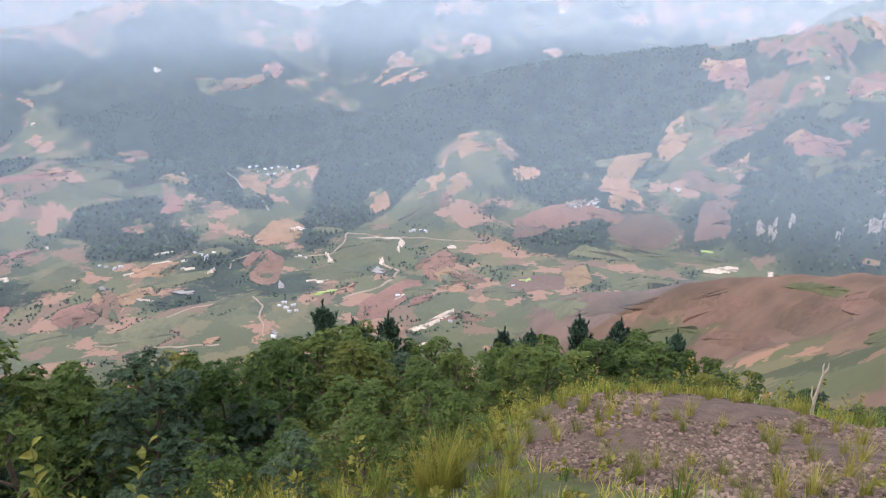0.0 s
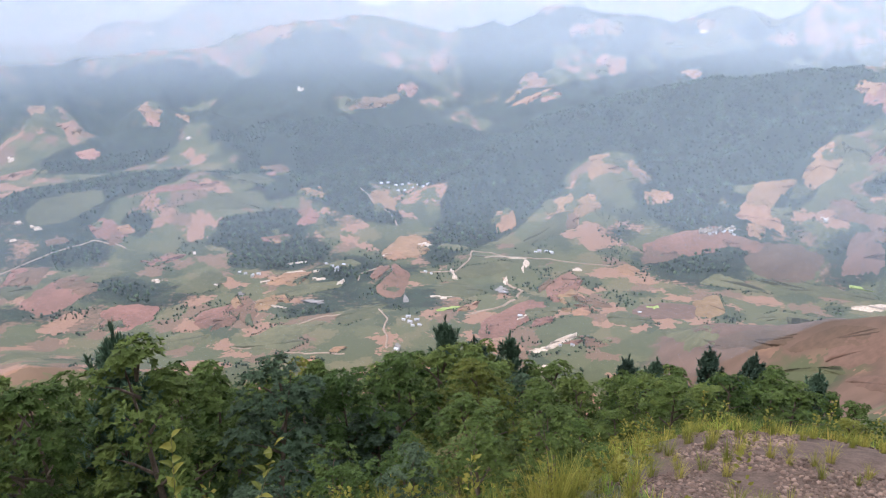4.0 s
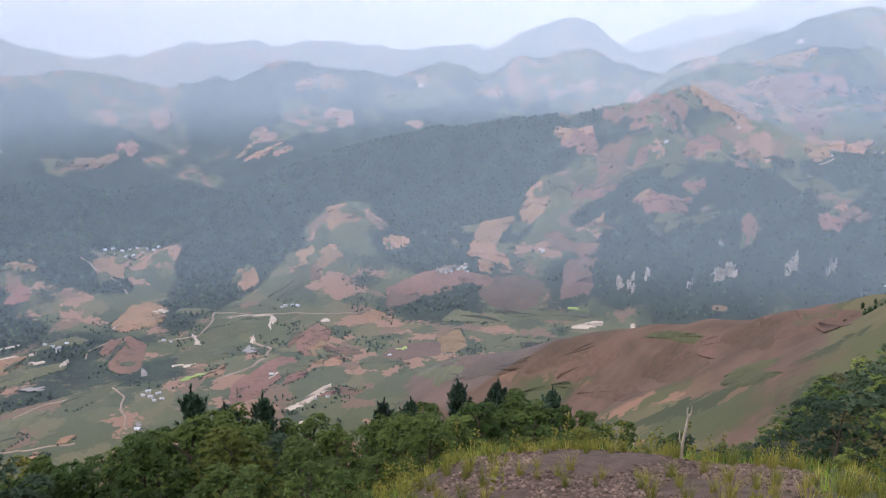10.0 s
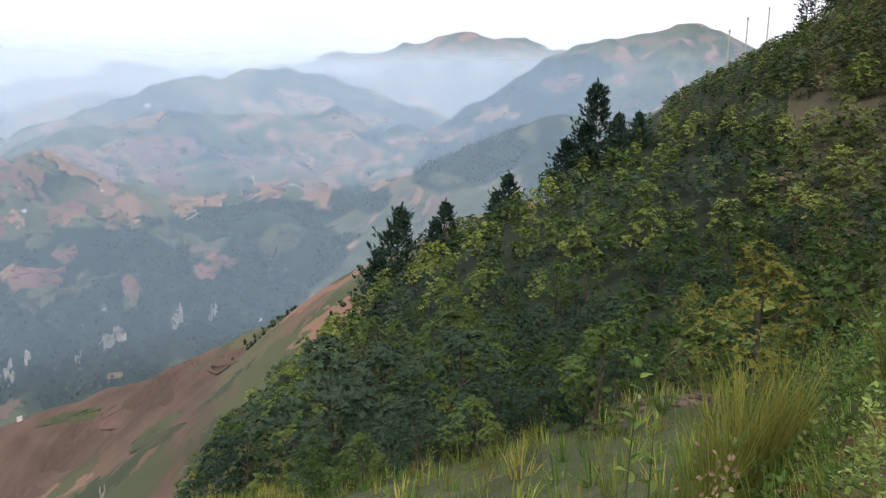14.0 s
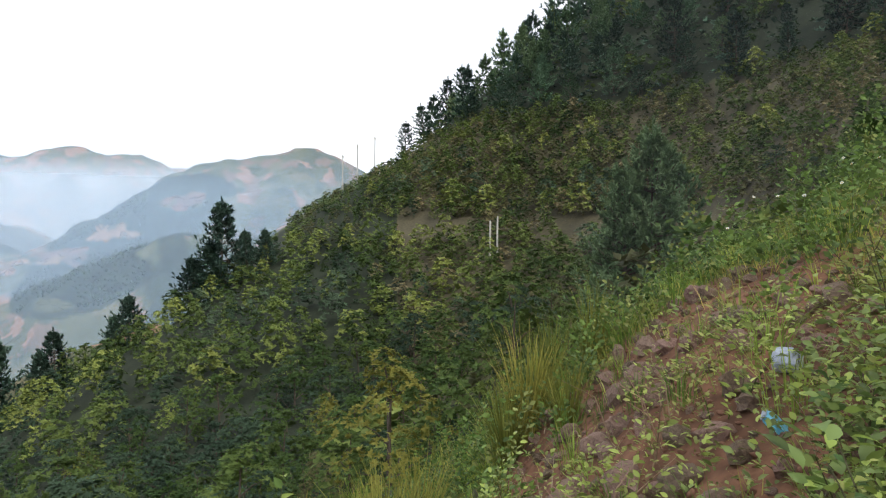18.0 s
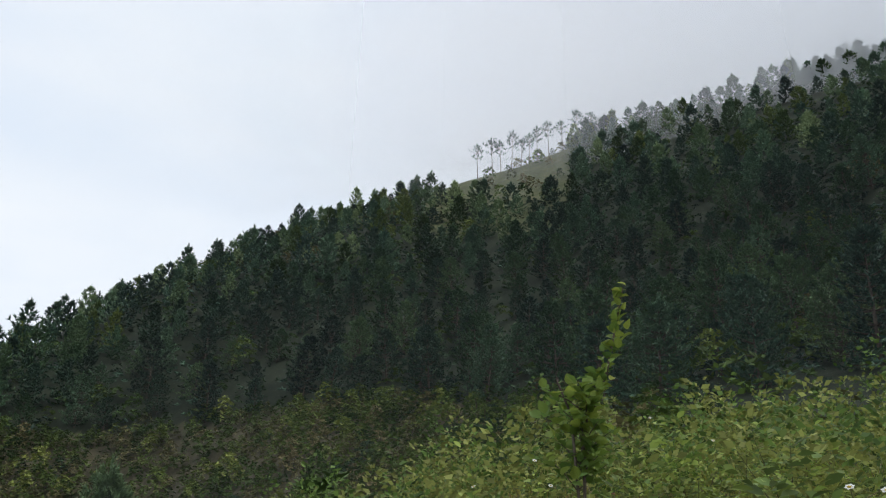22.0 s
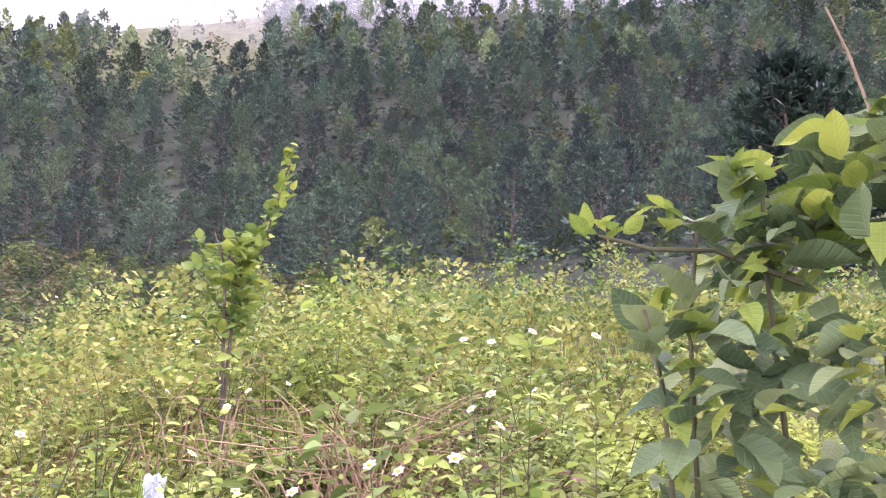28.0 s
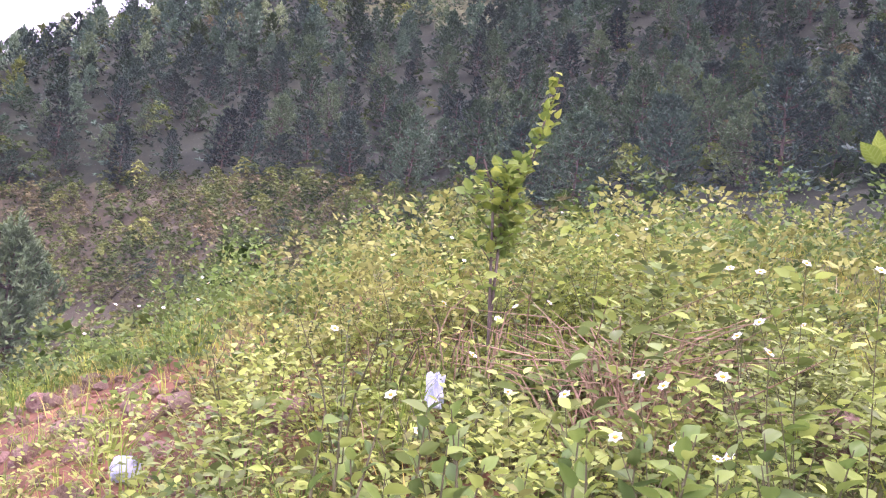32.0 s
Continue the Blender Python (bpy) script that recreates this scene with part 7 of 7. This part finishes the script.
M_GRAVEL_MANY = leafmat("loose_gravel", (0.100, 0.066, 0.056), (0.27, 0.188, 0.155), isle=0.55, trans=0.0, rough=0.9)
stones_joined("loose_gravel", spots[290:], 0.022, 0.068, M_GRAVEL_MANY, "grey-pink gravel stones covering the mound")
stones_joined("gravel_talus", scatter(RNG, 71, 79, 11.5, 17, 0.12, 2200), 0.05, 0.13, M_GRAVEL_MANY, "purple-grey gravel slide below the bank")
stones_joined("bank_rubble", scatter(RNG, 82, 126, 1.5, 5.2, 0.05, 5000, lambda az, d, x, y: (bare(az, d) > -0.1) & (RNG.random(len(x)) < 0.6)), 0.008, 0.026, mat("red_rubble", (0.12, 0.058, 0.035), (0.27, 0.145, 0.092), 9.0, 6, 0.95, 0.4, 0.01), "small red-brown clods and rubble on the bank")
for x, y in scatter(RNG, 2, 46, 8, 21.5, 0.62, 1500, lambda az, d, x, y: (fbm(x, y, 4, 2, 47) > 0.10) | (d > 18.0)):
    put(pale[int(RNG.integers(2))], x, y, 0.45 + 0.5 * RNG.random(), RNG, 0.03)
for x, y in scatter(RNG, -26, 9, 7.5, 16, 0.9, 380):
    put(pale[int(RNG.integers(2))], x, y, 0.6 + 0.6 * RNG.random(), RNG, 0.03)
grass_spots = scatter(RNG, -40, 96, 4.5, 22, 0.28, 5200, lambda az, d, x, y: (~on_mound(az, d, x, y) | (d > 18.6)) & ~((az > 70) & (d > 16)))
gv, gf = grass_geo(98, 16, 0.6, 0.5, 0.022, 0.6)
merged("slope_grass", grass_spots, [(gv, gf)], (M_GRASS, M_GRASS_YELLOW), "green grass on the slope around the gravel", "grass", RNG, 0.6, 1.2)
herb_carpet("slope_weeds", scatter(RNG, -40, 40, 8, 24, 0.5, 1500, lambda az, d, x, y: ~on_mound(az, d, x, y)), 0.3, 0.9, 34, 0.10, M_LEAF_YELLOW, "leafy weeds on the slope below the eye", False, 88)
stock(tall + low + pale)


def dead_tree():
    x, y = at(31.3, 19.3)
    base = new("dead_tree")
    base.location = (x, y, ground(x, y))
    part("trunk", tubes([[((0, 0, -0.2), 0.075), ((0.02, 0, 0.5), 0.06), ((0.10, 0, 1.0), 0.05), ((0.16, 0, 1.35), 0.045)]], 7), M_DEADWOOD, base)
    part("branch", tubes([[((0.04, 0, 0.42), 0.045), ((-0.10, 0, 0.62), 0.035), ((-0.12, 0, 0.9), 0.022)]], 6), M_DEADWOOD, base)
    part("branch", tubes([[((0.15, 0, 1.30), 0.042), ((0.10, 0, 1.5), 0.03), ((0.12, 0, 1.62), 0.02)]], 6), M_DEADWOOD, base)
    part("branch", tubes([[((0.15, 0, 1.28), 0.042), ((0.27, 0, 1.5), 0.032), ((0.26, 0, 1.66), 0.02)]], 6), M_DEADWOOD, base)
    base.matrix_world = pose(x, y, ground(x, y), 0, 0, -30) @ Matrix.Diagonal((0.7, 1, 1.0, 1))
    return tagged(base, "bleached forked dead tree trunk behind the gravel mound", "dead tree")


dead_tree()


def tall_weed(az, d, h, n, leaf, material, label, seed, tip=False):
    rng = np.random.default_rng(seed)
    x, y = at(az, d)
    base = new("tall_weed")
    base.location = (x, y, ground(x, y))
    bend = rng.normal(size=2) * 0.10 * h
    part("stem", tubes([[((bend[0] * t * t, bend[1] * t * t, h * t - 0.03 * (t == 0)), 0.008 * (1.1 - t)) for t in (0, 0.3, 0.6, 1.0)]], 6), M_STEM, base)
    me = [one_leaf("weed_leaf", s, leaf, leaf * 0.6, material) for s in (seed, seed + 1)]
    for k in range(n):
        t = 0.35 + 0.65 * (k + 0.5) / n
        a = k * 2.4
        hang_leaf(me[k % 2], base, (bend[0] * t * t, bend[1] * t * t, h * t), (math.cos(a), math.sin(a), 0.35 + 0.5 * t), 1.15 - 0.5 * t, rng)
    if tip:
        part("seed_head", clump_leaves(rng, np.array([(bend[0], bend[1], h)]), 0.05, 40, 0.03, 0.02), M_DRY, base, "brown dry seed head")
    return tagged(base, label, "weed")


tall_weed(-29.6, 3.2, 1.50, 30, 0.10, M_LEAF_YELLOW, "tall yellow-green weed with broad leaves", 161)
tall_weed(-33.3, 3.1, 1.58, 30, 0.10, M_LEAF_YELLOW, "tall yellow-green weed with broad leaves", 163)
tall_weed(-36.4, 3.3, 1.5, 30, 0.10, M_LEAF_FRESH, "tall green weed with broad leaves", 165)
tall_weed(22.6, 6.5, 1.1, 6, 0.05, M_HERB_DEEP, "thin upright green weed stem", 167)
tall_weed(72.6, 4.85, 1.45, 13, 0.13, M_HERB, "tall pale green sprig with lobed leaves", 169)
tall_weed(74.4, 4.9, 1.0, 10, 0.13, M_HERB, "tall pale green sprig with lobed leaves", 171)
tall_weed(79.5, 3.3, 0.55, 10, 0.10, M_HERB_YELLOW, "yellowing broad-leaved weed with a dry seed head", 173, True)
tall_weed(112.5, 2.2, 0.28, 10, 0.085, M_HERB_DEEP, "low broad-leaved green seedling on the soil", 175)
tall_weed(114.5, 2.1, 0.24, 9, 0.085, M_HERB_DEEP, "low broad-leaved green seedling on the soil", 177)
tall_weed(128, 1.2, 0.5, 14, 0.085, M_HERB, "leafy green weed on the bank", 179)
tall_weed(146, 1.15, 0.55, 14, 0.085, M_HERB, "leafy green weed on the bank", 181)
tall_weed(154, 1.2, 0.5, 14, 0.09, M_HERB, "leafy green weed on the bank", 183)


for k in range(22):
    az, d = 121 + 40 * k / 21 + RNG.normal() * 0.8, 1.0 + 0.45 * RNG.random()
    x, y = at(az, d)
    h = 1.6 + d * math.tan(radians(-9.5 + 6.0 * RNG.random())) - ground(x, y)
    tall_weed(az, d, max(0.2, h), 16, 0.045 + 0.03 * RNG.random(), (M_HERB, M_HERB_DEEP, M_HERB)[k % 3], "broad-leaved green weed at the front of the bank", 500 + 3 * k)


def little_pine():
    base = tree("young_pine", pine_geo(61, 1.3, 0.35, 8, 5, 3, 10, 0.16), M_NEEDLE, "small bright green young pine at the bank's foot", "tree", "")
    x, y = at(69.0, 12.5)
    base.matrix_world = pose(x, y, ground(x, y) - 0.05)


little_pine()


# ---------- poles and posts on the hillside ----------
def pole(az, d, top_el, r, name, label, category, cross):
    x, y = at(az, d)
    g = ground(x, y)
    h = 1.6 + d * math.tan(radians(top_el)) - g
    base = new(name)
    base.location = (x, y, g)
    part("shaft", tubes([[((0, 0, -0.5), r), ((0, 0, h * 0.5), r * 0.85), ((0, 0, h), r * 0.7)]], 8), M_CONCRETE, base)
    if cross:
        part("crossarm", box(-0.9, 0.9, -0.05, 0.05, h - 0.55, h - 0.40), M_DEADWOOD, base)
        for k in (-0.8, 0.0, 0.8):
            part("insulator", tubes([[((k, 0, h - 0.4), 0.05), ((k, 0, h - 0.2), 0.06), ((k, 0, h - 0.15), 0.02)]], 6), M_WALL, base)
    return tagged(base, label, category, "poles on the hillside")


for az, d, el in ((77.9, 158, 4.7), (79.0, 162, 5.5), (80.3, 168, 6.1)):
    pole(az, d, el, 0.16, "utility_pole", "slim grey concrete power pole on the ridge", "utility pole", True)
for az, el in ((89.1, -0.1), (89.65, 0.25)):
    pole(az, 90, el, 0.14, "marker_post", "short pale concrete post beside the road cut", "post", False)


# ---------- haze sheets over the valley and cloud on the hilltop ---
def mist_sheet(name, d, az0, az1, z0, z1, material, label, wave, lean=0.3, rise=None):
    """A thin curved see-through sheet that stands in for a bank of haze and cloud."""
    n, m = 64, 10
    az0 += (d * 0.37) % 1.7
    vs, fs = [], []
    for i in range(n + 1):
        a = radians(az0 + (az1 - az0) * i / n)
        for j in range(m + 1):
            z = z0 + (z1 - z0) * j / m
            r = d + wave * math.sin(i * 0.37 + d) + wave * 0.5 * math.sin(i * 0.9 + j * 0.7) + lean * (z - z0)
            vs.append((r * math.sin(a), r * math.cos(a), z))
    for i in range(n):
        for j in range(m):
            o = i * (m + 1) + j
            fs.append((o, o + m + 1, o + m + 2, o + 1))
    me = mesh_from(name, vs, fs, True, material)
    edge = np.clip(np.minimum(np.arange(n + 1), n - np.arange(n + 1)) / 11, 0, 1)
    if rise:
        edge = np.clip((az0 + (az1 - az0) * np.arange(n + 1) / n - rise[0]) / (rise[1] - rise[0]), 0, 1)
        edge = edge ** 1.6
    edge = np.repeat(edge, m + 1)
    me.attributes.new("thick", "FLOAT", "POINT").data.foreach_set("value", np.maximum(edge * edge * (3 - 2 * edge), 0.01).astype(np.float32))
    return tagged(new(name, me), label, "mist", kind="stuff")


# added sheets at set distances: the air's bluish veil painted as colour
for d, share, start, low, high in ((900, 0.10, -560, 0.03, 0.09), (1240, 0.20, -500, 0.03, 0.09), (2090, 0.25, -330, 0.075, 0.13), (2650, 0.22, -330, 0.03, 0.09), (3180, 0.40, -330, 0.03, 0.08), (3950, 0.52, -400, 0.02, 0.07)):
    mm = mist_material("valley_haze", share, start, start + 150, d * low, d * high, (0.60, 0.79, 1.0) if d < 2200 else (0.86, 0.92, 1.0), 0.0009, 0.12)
    mist_sheet("valley_haze", d, -95, 100, -640, d * 0.16, mm, "see-through bluish sheet painted in for the haze over the valley", d * 0.003, 0.12)
for d, low, share, az0 in ((160, 96, 0.32, 116), (188, 106, 0.48, 110), (206, 122, 0.55, 98), (238, 118, 0.60, 88)):
    mm = mist_material("hill_cloud", share, low, low + 46, 900, 1000, (0.93, 0.935, 0.96), 0.012)
    mist_sheet("hill_cloud", d, 76, 300, 60, 560, mm, "grey cloud wrapping the hilltop", 0.3, 0.6, (72, az0 + 55))
# sheet added before the pines: lens glare and haze painted in to lift darks
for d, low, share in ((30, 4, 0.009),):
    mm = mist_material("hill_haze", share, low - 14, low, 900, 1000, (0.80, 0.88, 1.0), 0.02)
    mist_sheet("hill_haze", d, 84, 210, -8, 190, mm, "added pale bluish sheet that lifts the dark pine hill", 0.4, 0.5)
